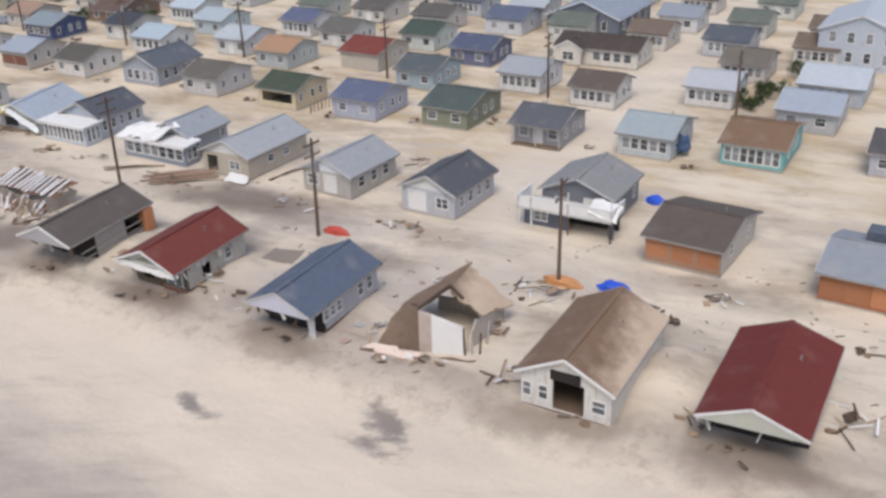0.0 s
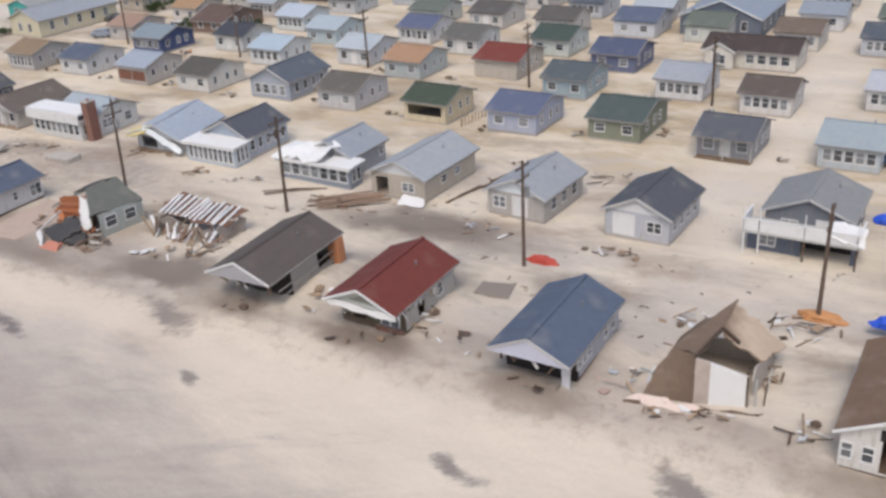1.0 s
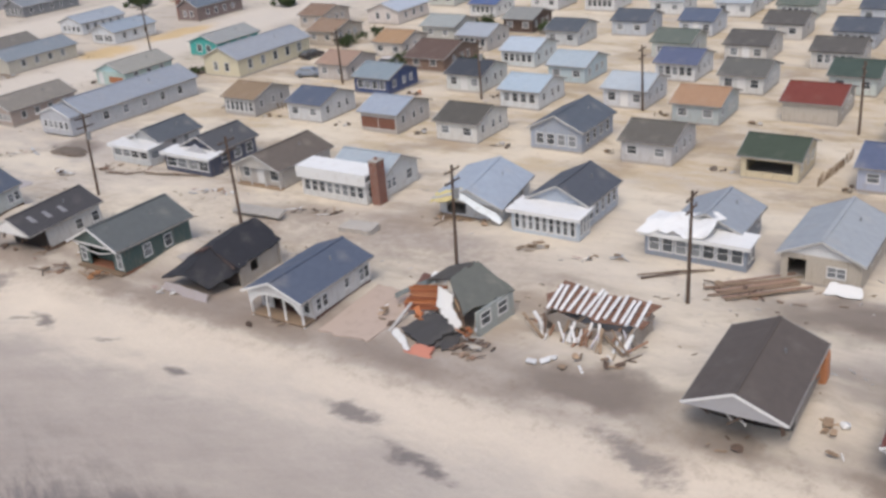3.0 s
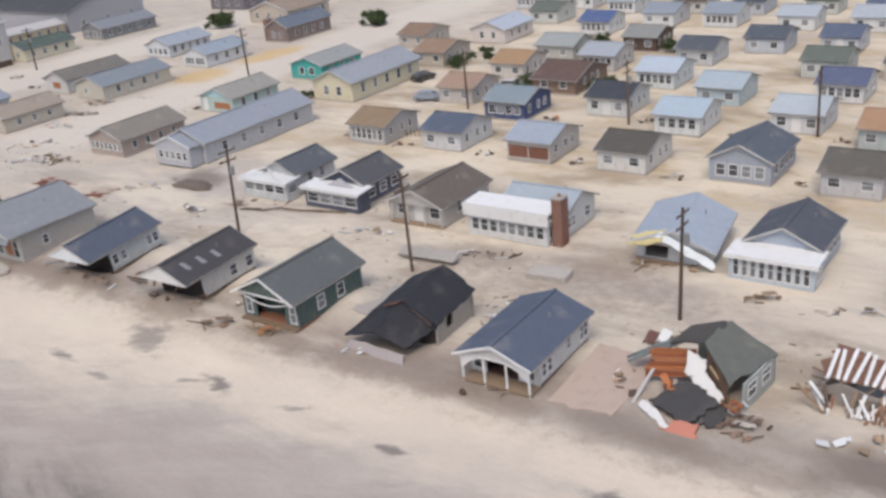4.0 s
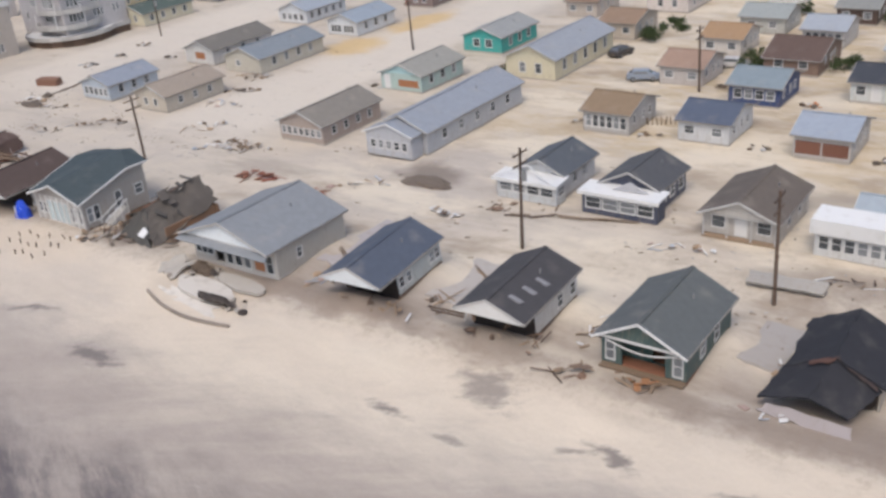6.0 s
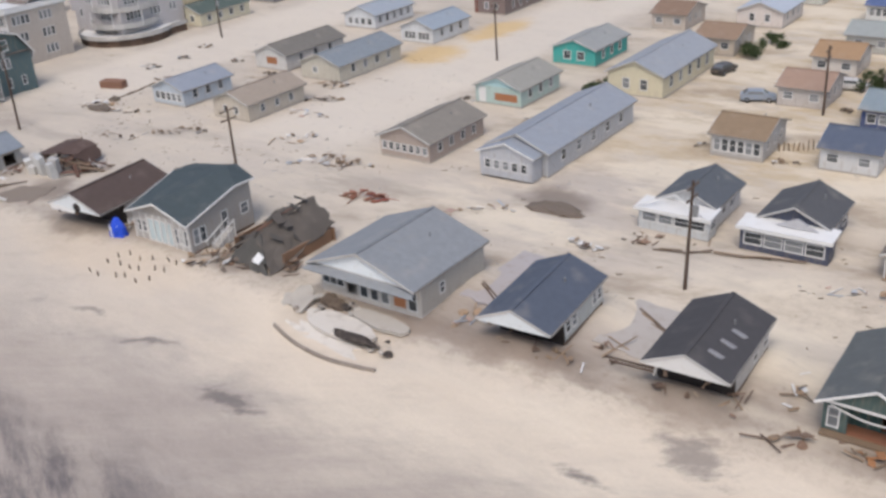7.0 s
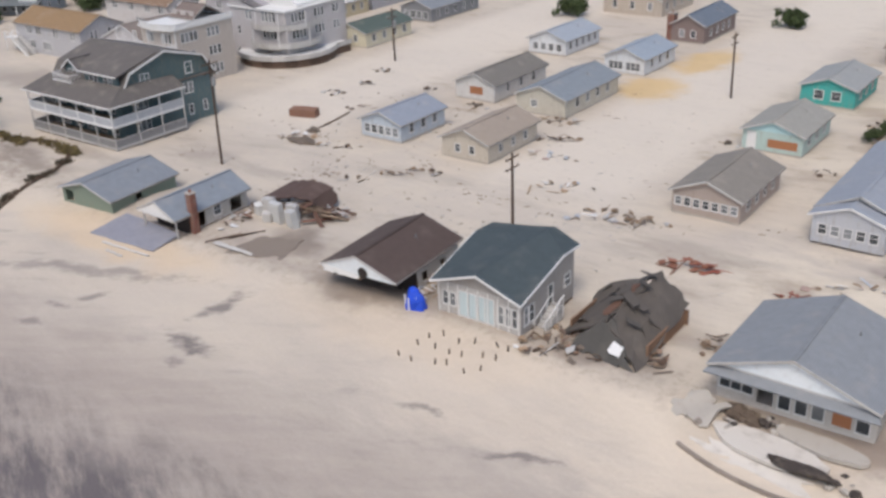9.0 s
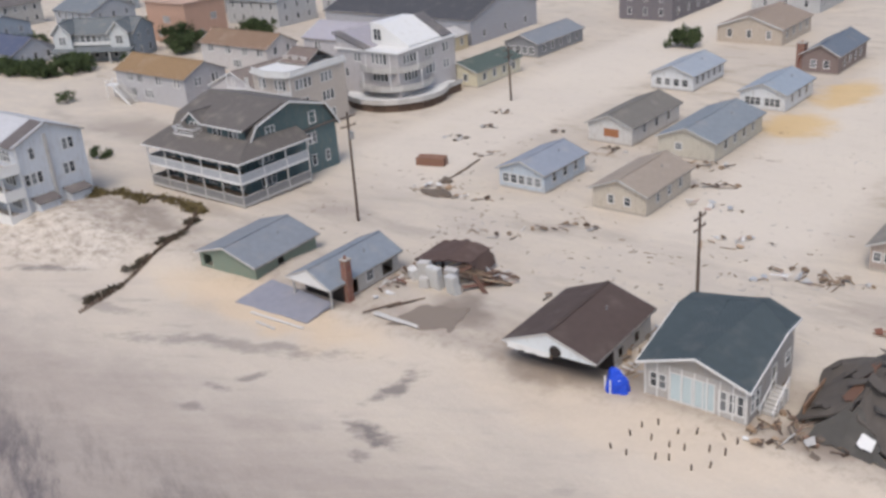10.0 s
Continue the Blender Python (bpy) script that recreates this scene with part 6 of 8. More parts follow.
cottage(-127.1, 129.0, (188, 202, 216), (230, 238, 240), "white cottage with pale blue roof", BAND)
cottage(-139.9, 124.2, (116, 90, 78), (150, 120, 104), "dark brown cottage behind shrubs", PAIR, w=7.6, d=11.0, h=2.2, rise=1.7)
cottage(-151.5, 129.0, (190, 144, 98), (238, 228, 216), "cream cottage with an orange-tan roof", PAIR)
cottage(-127.0, 143.4, (92, 100, 110), (214, 216, 216), "pale cottage with a slate roof", PAIR)
cottage(-140.0, 136.8, (172, 180, 190), (220, 214, 208), "beige cottage with a grey roof", BAND)
cottage(-150.2, 142.0, (166, 172, 168), (206, 204, 196), "stone-coloured cottage with grey-green roof", PAIR, w=7.4)
cottage(-139.1, 150.6, (152, 152, 146), (104, 80, 70), "brown shingled cottage with a grey roof", PAIR)
cottage(-152.9, 161.6, (84, 106, 164), (240, 240, 238), "white cottage with a bright blue roof", BAND)
cottage(-169.6, 134.0, (168, 132, 102), (216, 200, 180), "tan-roofed cottage behind a hedge", PAIR, w=6.6, d=9.0)
cottage(-182.0, 146.0, (158, 122, 96), (214, 198, 182), "brown-roofed cottage near the street", PAIR, d=9.0)

# cottages further inland, in the same street pattern
FAR = [((150, 160, 172), (236, 236, 236), "white cottage with a grey-blue roof"), ((104, 98, 92), (226, 220, 212), "cream cottage with a brown roof"),
       ((92, 100, 112), (206, 212, 220), "pale blue cottage with a slate roof"), ((182, 190, 198), (240, 240, 238), "white cottage with a silver roof"),
       ((110, 120, 108), (220, 224, 214), "pale green cottage with a moss-green roof"), ((130, 108, 92), (234, 226, 214), "cream cottage with a tan roof"),
       ((96, 108, 136), (222, 226, 232), "white cottage with a denim-blue roof")]
rnd = random.Random(12)
for y in (141, 154, 170, 184, 200, 216):
    for i in range(17):
        x = -24 - 12.0 * i + rnd.uniform(-1.2, 1.2)
        near = any(abs(x - a) < 8.5 and abs(y - b) < 9.5 for a, b in ((-127, 143.4), (-140, 136.8), (-150.2, 142), (-139.1, 150.6), (-152.9, 161.6), (-169.6, 134), (-182, 146), (-169.4, 153.4), (-215.6, 148)))
        if near or -44 < x < -37 or x < -0.9 * y - 20 or x > -0.42 * y + 46 or -205 < x < -193 or (y > 195 and x > -112):
            continue
        roof, wall, label = rnd.choice(FAR)
        cottage(x, y + rnd.uniform(-2, 2), roof, wall, label, rnd.choice((PAIR, BAND, DOORED)), w=rnd.uniform(6.2, 7.2), d=rnd.uniform(7.4, 9.0), right=win_row(1, 3.0), group="inland cottages", bare=True)

# ---- large houses at the north end ----
def villa(x0, x1, y0, y1, storeys, wall, roof, ridge, rise, label, sh=2.8, n_front=4, n_right=4, h0=0.2, over=0.3, rz=0.0, ww=0.8, front_ops=None, right_ops=None):
    ob = thing("villa", pose((x0 + x1) / 2, (y0 + y1) / 2, 0, 0, 0, rz), label, "house", "large shore houses")
    w, d = x1 - x0, y1 - y0
    top = h0 + storeys * sh
    wm = siding_mat(wall)
    for name, (fr, length) in sides(w, d).items():
        n = {"front": n_front, "right": n_right}.get(name, 3)
        ops = [o for s in range(storeys) for o in row_of("w", n, length - 1.2, h0 + s * sh + 0.9, ww, 1.3)] if n else []
        if name == "front" and front_ops is not None:
            ops = front_ops
        if name == "right" and right_ops is not None:
            ops = right_ops
        wl = part("wall", wall_bm(length - (0.28 if name in ("right", "left") else 0), -0.8, top, [o[1:] for o in ops]), wm, ob)
        wl.matrix_basis = fr
        fill(ob, fr, ops)
    # floors take the same near-black that stands in for room shade
    for s in range(storeys + 1):
        bm = bmesh.new()
        box(bm, -w / 2 + 0.15, w / 2 - 0.15, -d / 2 + 0.15, d / 2 - 0.15, h0 + s * sh - 0.22, h0 + s * sh - 0.02)
        part("floor_slab", bm, SHADE_IN, ob)
    rm = roof_mat(roof) if isinstance(roof, tuple) else roof
    if rise:
        span = w if ridge == "y" else d
        for name in (("front", "back") if ridge == "y" else ("right", "left")):
            fr, length = sides(w, d)[name]
            part("gable", gable_bm(length, top, rise * length / (length + 2 * over)), wm, ob).matrix_basis = fr
        gable_roof(ob, w + 2 * over, d + 2 * over, ridge, top - rise * over / (span / 2), rise * (1 + over / (span / 2)), rm, WHITE, int(x0), 0.04)
    else:
        part("roof", slab((-w / 2 - 0.3, -d / 2 - 0.3, top + 0.2), (w / 2 + 0.3, -d / 2 - 0.3, top + 0.2), (w / 2 + 0.3, d / 2 + 0.3, top + 0.3), (-w / 2 - 0.3, d / 2 + 0.3, top + 0.3), 0.25, 6, 4, 0.02), rm, ob)
    return ob


def balcony(ob, pts, z, rail=0.95, solid=True, posts=True, below=None, mat=None, panel=None):
    """A deck along a line of points, pushed out from the wall, with its rail and posts."""
    mat = mat or WHITE
    for (xa, ya), (xb, yb) in zip(pts, pts[1:]):
        bm = bmesh.new()
        if panel:
            inner = bmesh.new()
            beam(inner, (xa, ya, z + rail * 0.5), (xb, yb, z + rail * 0.5), 0.05, rail)
            part("rail_panel", inner, panel, ob)
        elif solid:
            beam(bm, (xa, ya, z + rail * 0.5), (xb, yb, z + rail * 0.5), 0.07, rail)
        else:
            n = max(2, int(math.hypot(xb - xa, yb - ya) / 0.3))
            for i in range(n + 1):
                px, py = xa + (xb - xa) * i / n, ya + (yb - ya) * i / n
                beam(bm, (px, py, z), (px, py, z + rail), 0.05, 0.05)
        beam(bm, (xa, ya, z + rail + 0.04), (xb, yb, z + rail + 0.04), 0.14, 0.08)
        beam(bm, (xa, ya, z - 0.1), (xb, yb, z - 0.1), 0.12, 0.3)
        part("balcony_rail", bm, mat, ob)
        if posts:
            n = max(1, int(math.hypot(xb - xa, yb - ya) / 3.2))
            for i in range(0 if (xa, ya) == tuple(pts[0]) else 1, n + 1):
                px, py = xa + (xb - xa) * i / n, ya + (yb - ya) * i / n
                bm = bmesh.new()
                beam(bm, (px, py, (below if below is not None else z - 2.6)), (px, py, z + 2.6), 0.14, 0.14)
                part("balcony_post", bm, mat, ob)


def group(u, z, n, w=0.6, h=1.3):
    """Narrow windows side by side about u."""
    return [("b", u + (i - (n - 1) / 2) * (w + 0.22), z, w, h) for i in range(n)]


TEAL = (98, 124, 128)
TEAL_ROOF = roof_mat((114, 106, 100))
RAIL_GREY = plain_mat("rail_boards", (188, 190, 194), 0.6, 3.0, 0.2, (150, 152, 156), 0.5)
RAIL_DULL = plain_mat("sandy_rail_boards", (150, 148, 148), 0.7, 3.0, 0.3, (122, 112, 102), 0.5)
teal = villa(-269.0, -254.5, 59.5, 74.5, 2, TEAL, TEAL_ROOF, "x", 0, "teal shingled three-storey house with wraparound white balconies", over=0.4,
             front_ops=row_of("w", 5, 13.0, 0.9, 1.3, 1.6) + row_of("w", 5, 13.0, 3.7, 1.4, 1.6), right_ops=group(-4.6, 1.0, 3) + group(-4.6, 3.9, 3) + group(3.2, 1.1, 1) + group(3.2, 4.0, 2) + group(5.6, 1.1, 1))
for z in (0.5, 3.2):
    bm = bmesh.new()
    box(bm, -8.6, 9.2, -10.4, -7.5, z - 0.2, z)
    part("balcony_deck", bm, OLD_WOOD, teal)
    bm = bmesh.new()
    box(bm, 7.3, 9.2, -7.5, 0.5, z - 0.2, z)
    part("balcony_deck", bm, OLD_WOOD, teal)
    balcony(teal, [(-8.6, -4.0), (-8.6, -10.4), (9.2, -10.4), (9.2, 0.5)], z, below=-0.8 if z < 1 else 3.12, mat=WHITE if z > 1 else TRIM, panel=RAIL_GREY if z > 1 else RAIL_DULL)
bm = bmesh.new()
box(bm, -8.3, 9.0, -10.2, -10.12, -0.8, 0.2)
part("lattice", bm, DARK_WOOD, teal)
part("porch_roof", slab((-9.0, -10.9, 5.75), (9.7, -10.9, 5.75), (7.6, -7.2, 7.3), (-7.6, -7.2, 7.3), 0.16, 8, 3, 0.03), TEAL_ROOF, teal)
part("porch_roof", slab((9.7, -10.9, 5.75), (9.7, 0.8, 5.75), (7.4, 0.8, 7.0), (7.4, -7.2, 7.3), 0.16, 8, 3, 0.03), TEAL_ROOF, teal)
bm = bmesh.new()
beam(bm, (-9.0, -10.95, 5.66), (9.75, -10.95, 5.66), 0.06, 0.2)
beam(bm, (9.75, -10.95, 5.66), (9.75, 0.8, 5.66), 0.06, 0.2)
part("fascia", bm, WHITE, teal)
# the gambrel roof and its end walls
GAMBREL = ((-8.0, 5.5), (-5.8, 8.7), (-0.2, 10.4), (5.8, 8.7), (8.0, 5.5))
for k, ((ya, za), (yb, zb)) in enumerate(zip(GAMBREL, GAMBREL[1:])):
    part("roof_slope", slab((-7.6, ya, za), (7.7, ya, za), (7.7, yb, zb), (-7.6, yb, zb), 0.16, 8, 4, 0.03, 0, 70 + k), TEAL_ROOF, teal)
    bm = bmesh.new()
    beam(bm, (7.74, ya, za - 0.12), (7.74, yb, zb - 0.12), 0.07, 0.24)
    part("rake_board", bm, WHITE, teal)
for x0, x1 in ((7.11, 7.25), (-7.25, -7.11)):
    bm = bmesh.new()
    ring = [(-7.5, 5.8), (7.5, 5.8), (5.7, 8.5), (-0.2, 10.2), (-5.7, 8.5)]
    va, vb = [bm.verts.new((x0, y, z)) for y, z in ring], [bm.verts.new((x1, y, z)) for y, z in ring]
    bm.faces.new(va)
    bm.faces.new(vb[::-1])
    for i in range(5):
        bm.faces.new((va[i], vb[i], vb[(i + 1) % 5], va[(i + 1) % 5]))
    part("gable", bm, siding_mat((96, 120, 122)), teal)
# a small gabled dormer with a balcony, and a long shed dormer
fr = pose(-3.4, -6.5, 0)
op = [("w", 0.0, 7.0, 1.5, 1.0)]
part("dormer_wall", wall_bm(2.9, 6.4, 8.3, [o[1:] for o in op]), siding_mat(TEAL), teal).matrix_basis = fr
fill(teal, fr, op)
part("dormer_gable", gable_bm(2.9, 8.3, 1.0), siding_mat(TEAL), teal).matrix_basis = fr
gable_roof(teal, 3.5, 4.6, "y", 8.2, 1.2, TEAL_ROOF, WHITE, 6, 0.0, -3.4, -4.6)
balcony(teal, [(-5.4, -7.0), (-5.4, -8.3), (-1.4, -8.3), (-1.4, -7.0)], 6.9, 0.8, solid=False, posts=False)
fr = pose(3.2, -6.9, 0)
op = group(-1.6, 7.15, 2, 0.7, 0.8) + group(1.4, 7.15, 2, 0.7, 0.8)
part("dormer_wall", wall_bm(7.0, 6.6, 8.4, [o[1:] for o in op]), siding_mat(TEAL), teal).matrix_basis = fr
fill(teal, fr, op)
part("dormer_roof", slab((-0.6, -7.6, 8.5), (7.3, -7.6, 8.5), (7.3, -1.0, 10.32), (-0.6, -1.0, 10.32), 0.16, 6, 3, 0.03, 0, 8), TEAL_ROOF, teal)
bm = bmesh.new()
beam(bm, (-0.6, -7.65, 8.42), (7.3, -7.65, 8.42), 0.06, 0.18)
part("fascia", bm, WHITE, teal)
part("gable_window", window_mesh(1.3, 1.4, 2, True)[0], None, teal).matrix_basis = sides(14.5, 15.0)["right"][0] @ Matrix.Translation((-3.4, -0.05, 6.6))
part("gable_window", window_mesh(1.0, 1.4, 1, True)[0], None, teal).matrix_basis = sides(14.5, 15.0)["right"][0] @ Matrix.Translation((3.6, -0.05, 6.6))

PALE_BLUE = (230, 235, 242)
white = villa(-288.5, -274.2, 41.4, 50.4, 3, PALE_BLUE, (206, 206, 210), "x", 1.9, "tall white modern house with a brown roof edge", sh=2.95,
              front_ops=[o for z in (1.2, 4.1, 7.0) for o in group(-4.6, z, 3) + group(0.0, z, 3) + group(4.8, z, 3)], right_ops=group(-2.8, 4.0, 3) + group(1.9, 4.0, 2) + group(-2.4, 7.0, 1) + group(2.4, 7.0, 2) + group(-2.8, 1.2, 2))
for z in (0.2, 3.2, 6.2):
    bm = bmesh.new()
    box(bm, -7.4, 7.6, -6.9, -4.5, z - 0.2, z)
    part("balcony_deck", bm, CONCRETE, white)
    balcony(white, [(-7.4, -6.9), (7.6, -6.9), (7.6, -4.5)], z, below=-0.8 if z < 1 else z - 0.12, mat=WHITE)
for x0 in (7.17, ):
    bm = bmesh.new()
    box(bm, x0, x0 + 0.25, -0.6, -0.2, 0.0, 9.6)
    part("corner_trim", bm, TRIM, white)
for yy in (-3.6, 0.6):
    bm = bmesh.new()
    box(bm, 7.2, 8.7, yy, yy + 2.6, -0.8, 1.9)
    part("side_bay", bm, siding_mat(PALE_BLUE), white)
    part("side_bay_roof", slab((7.2, yy - 0.2, 2.5), (9.0, yy - 0.2, 2.0), (9.0, yy + 2.8, 2.0), (7.2, yy + 2.8, 2.5), 0.1, 2, 2), roof_mat((128, 116, 112)), white)

part("roof_band", slab((4.4, -4.9, 8.98), (7.0, -4.9, 8.98), (7.0, -0.1, 11.0), (4.4, -0.1, 11.0), 0.06, 4, 4, 0.0), roof_mat((120, 108, 106)), white, "brown shingle band along the gable")

# the white house with rounded balconies
big = villa(-278.0, -265.0, 99.0, 113.0, 3, (214, 208, 208), WHITE, "x", 0, "white three-storey house with rounded corner balconies", sh=2.7,
            front_ops=group(-4.6, 4.0, 1) + group(-2.0, 6.6, 2) + group(2.6, 3.8, 4, 0.6, 1.6) + group(2.6, 6.5, 4, 0.6, 1.6), right_ops=[o for z in (3.8, 6.5) for o in group(-4.2, z, 4) + group(0.6, z, 3) + group(4.6, z, 2)])


def fan_deck(pts, z, thick, cx=2.6, cy=-3.4):
    """A floor fanned out from one point to a curved edge."""
    bm = bmesh.new()
    top, low = bm.verts.new((cx, cy, z)), bm.verts.new((cx, cy, z - thick))
    rim = [(bm.verts.new((px, py, z)), bm.verts.new((px, py, z - thick))) for px, py in pts]
    for (a, b), (c, d) in zip(rim, rim[1:]):
        bm.faces.new((top, a, c))
        bm.faces.new((low, d, b))
        bm.faces.new((a, b, d, c))
    return bm


corner = lambda r, a0, a1, n, cx=2.6, cy=-3.4: [(cx + r * math.cos(radians(a0 + (a1 - a0) * i / n)), cy + r * math.sin(radians(a0 + (a1 - a0) * i / n))) for i in range(n + 1)]
for z, r in ((2.9, 5.9), (5.6, 5.2)):
    pts = [(-1.6, -7.0)] + corner(r, -125, 30, 9) + [(6.5, 1.2)]
    balcony(big, pts, z, 0.6, posts=False, mat=TRIM)
    part("balcony_deck", fan_deck(pts, z + 0.02, 0.2), TRIM, big)
    for px, py in pts[2:-1:3]:
        bm = bmesh.new()
        beam(bm, (px, py, z), (px, py, z + 2.6), 0.14, 0.14)
        part("balcony_post", bm, WHITE, big)
pts = [(-4.6, -7.2)] + corner(8.2, -135, 38, 12) + [(9.0, 5.4), (6.5, 5.4)]
balcony(big, pts[:-1], 1.5, 0.4, posts=False, mat=TRIM)
part("ground_deck", fan_deck(pts, 1.52, 0.22), WHITE, big, "broad white curved deck")
for (xa, ya), (xb, yb) in zip(pts, pts[1:]):
    bm = bmesh.new()
    beam(bm, (xa * 0.97, ya * 0.97, 0.3), (xb * 0.97, yb * 0.97, 0.3), 0.1, 2.0)
    part("lattice", bm, DARK_WOOD, big)
bm = bmesh.new()
ring = ((-6.5, 8.3), (0.6, 8.3), (-0.6, 8.75), (-6.5, 10.7))
for ya, yb in ((-7.0, -6.86), (6.86, 7.0)):
    va, vb = [bm.verts.new((x, ya, z)) for x, z in ring], [bm.verts.new((x, yb, z)) for x, z in ring]
    bm.faces.new(va)
    bm.faces.new(vb[::-1])
    for i in range(4):
        bm.faces.new((va[i], vb[i], vb[(i + 1) % 4], va[(i + 1) % 4]))
box(bm, -6.5, -6.36, -6.86, 6.86, 8.3, 10.7)
part("upper_wall", bm, siding_mat((214, 208, 208)), big)
part("side_roof", slab((-6.9, -7.3, 10.85), (-0.2, -7.3, 8.65), (-0.2, -5.5, 8.65), (-6.9, -5.5, 10.85), 0.16, 5, 3, 0.03), roof_mat((120, 114, 114)), big, "dark grey sloping roof edge")
part("side_roof", slab((-6.9, -5.5, 10.8), (-0.2, -5.5, 8.6), (-0.2, 7.3, 8.6), (-6.9, 7.3, 10.8), 0.16, 5, 4, 0.03), roof_mat((178, 172, 180)), big, "pale lilac sloping roof")
bm = bmesh.new()
ring = ((-1.6, 8.4), (6.0, 8.4), (6.0, 8.9), (0.6, 12.0), (-1.6, 12.0))
va, vb = [bm.verts.new((x, -3.8, z)) for x, z in ring], [bm.verts.new((x, 4.2, z)) for x, z in ring]
bm.faces.new(va)
bm.faces.new(vb[::-1])
for i in range(5):
    bm.faces.new((va[i], vb[i], vb[(i + 1) % 5], va[(i + 1) % 5]))
part("roof_room", bm, WHITE, big, "white roof room with a steep slope")
win = part("window", window_mesh(1.5, 1.7, 2, True)[0], None, big)
win.matrix_basis = pose(-0.2, -3.87, 9.4)
part("pane", window_mesh(1.5, 1.7, 2, True)[1], None, win)
part("back_roof", slab((0.6, 4.2, 12.1), (6.4, 4.2, 8.9), (6.4, 6.6, 8.9), (0.6, 6.6, 12.1), 0.16, 5, 3, 0.03), roof_mat((120, 114, 114)), big)

# the cream tower house with its lower gabled wing and terraces
creamv = villa(-276.4, -268.5, 80.0, 91.0, 3, (218, 204, 190), WHITE, "y", 0, "cream three-storey house with white roof terraces", sh=2.9,
               front_ops=group(-2.0, 6.8, 2) + group(1.8, 6.8, 3) + group(1.8, 4.0, 2), right_ops=[o for z in (1.2, 4.0, 6.8) for o in group(-3.0, z, 2 if z < 6 else 4) + group(1.6, z, 3)])
balcony(creamv, [(-3.9, -5.6), (0.0, -6.6), (3.6, -6.0), (4.1, -5.4), (4.1, 5.6)], 8.95, 0.7, posts=False)
balcony(creamv, [(-3.9, -7.0), (3.0, -7.0), (3.9, -5.5)], 5.9, 0.8, below=-0.5)
bm = bmesh.new()
box(bm, -3.9, 3.0, -6.95, -5.5, 5.6, 5.8)
part("balcony_deck", bm, WHITE, creamv)
gable_roof(creamv, 5.6, 6.0, "x", 9.4, 1.7, roof_mat((140, 120, 110)), WHITE, 4, 0.0, -0.6, 2.4)
part("roof_room", wall_bm(5.0, 8.9, 10.4, [(-1.0, 9.1, 0.8, 1.1), (1.0, 9.1, 0.8, 1.1)]), siding_mat((206, 196, 188)), creamv).matrix_basis = pose(-0.6, 0.0, 0)
wing = villa(-288.0, -276.8, 81.0, 92.0, 2, (220, 214, 214), (150, 134, 122), "y", 2.4, "pale gabled house joined to a cream tower house", sh=2.8, front_ops=group(-2.6, 3.8, 2) + group(2.4, 3.8, 2) + group(0.0, 6.3, 1, 0.6, 0.9), n_right=0)
part("terrace_roof", slab((1.0, -7.4, 5.6), (5.8, -7.4, 5.6), (5.8, -5.6, 5.7), (1.0, -5.6, 5.7), 0.2, 4, 2, 0.02), WHITE, wing)
balcony(wing, [(1.0, -7.4), (5.8, -7.4)], 5.7, 0.8, posts=True, below=-0.5)
tan_villa = villa(-317.0, -297.6, 83.0, 91.6, 2, (204, 202, 204), (170, 130, 84), "x", 2.0, "two-storey grey house with a long tan roof and white stair", front_ops=group(-5.4, 3.5, 2) + group(-2.6, 3.5, 2) + group(2.6, 3.5, 2) + group(7.6, 3.5, 2) + group(-5.0, 1.0, 2) + group(-0.6, 1.0, 3), right_ops=group(-1.6, 3.5, 2) + group(2.0, 3.5, 2) + group(0.0, 1.0, 2), sh=2.5)
bm = bmesh.new()
box(bm, -11.0, -8.6, -6.0, -4.4, 2.5, 2.64)
part("stair_landing", bm, WHITE, tan_villa)
for dy in (-6.0, -4.5):
    bm = bmesh.new()
    beam(bm, (-8.7, dy, 2.4), (-3.4, dy - 0.6, -0.2), 0.08, 0.5)
    beam(bm, (-8.7, dy, 3.4), (-3.4, dy - 0.6, 0.8), 0.06, 0.1)
    beam(bm, (-11.0, dy, 3.4), (-8.7, dy, 3.4), 0.06, 0.1)
    for i in range(7):
        f = i / 6
        beam(bm, (-8.7 + 5.3 * f, dy - 0.6 * f, 2.4 - 2.6 * f), (-8.7 + 5.3 * f, dy - 0.6 * f, 3.4 - 2.6 * f), 0.07, 0.07)
    part("stair_rail", bm, WHITE, tan_villa)
for i in range(13):
    f = (i + 0.5) / 13
    bm = bmesh.new()
    box(bm, -8.85 + 5.3 * f, -8.5 + 5.3 * f, -5.95 - 0.6 * f, -4.55 - 0.6 * f, 2.42 - 2.6 * f, 2.5 - 2.6 * f)
    part("tread", bm, TRIM, tan_villa)
for x, y in ((-10.9, -5.9), (-10.9, -4.5)):
    bm = bmesh.new()
    beam(bm, (x, y, -0.5), (x, y, 3.4), 0.12, 0.12)
    part("stair_post", bm, WHITE, tan_villa)
villa(-322.0, -303.0, 105.5, 113.0, 2, (224, 218, 214), (156, 120, 92), "x", 2.0, "two-storey white house with a tan roof", front_ops=group(-6.5, 3.4, 2) + group(-1.5, 3.4, 2) + group(3.5, 3.4, 2) + group(7.6, 3.4, 2) + group(0.8, 0.9, 3), n_right=2, sh=2.4)
yellow = villa(-288.4, -281.8, 121.5, 138.0, 1, (226, 208, 166), (206, 200, 196), "y", 1.0, "long low yellow hall beside the street", sh=2.7, n_front=2, right_ops=row_of("b", 6, 15.0, 1.0, 0.7, 1.2))
villa(-322.0, -282.0, 139.4, 162.0, 1, (190, 190, 196), (84, 84, 90), "x", 3.6, "large grey hall with a dark slate roof", sh=4.8, n_front=0, n_right=3)
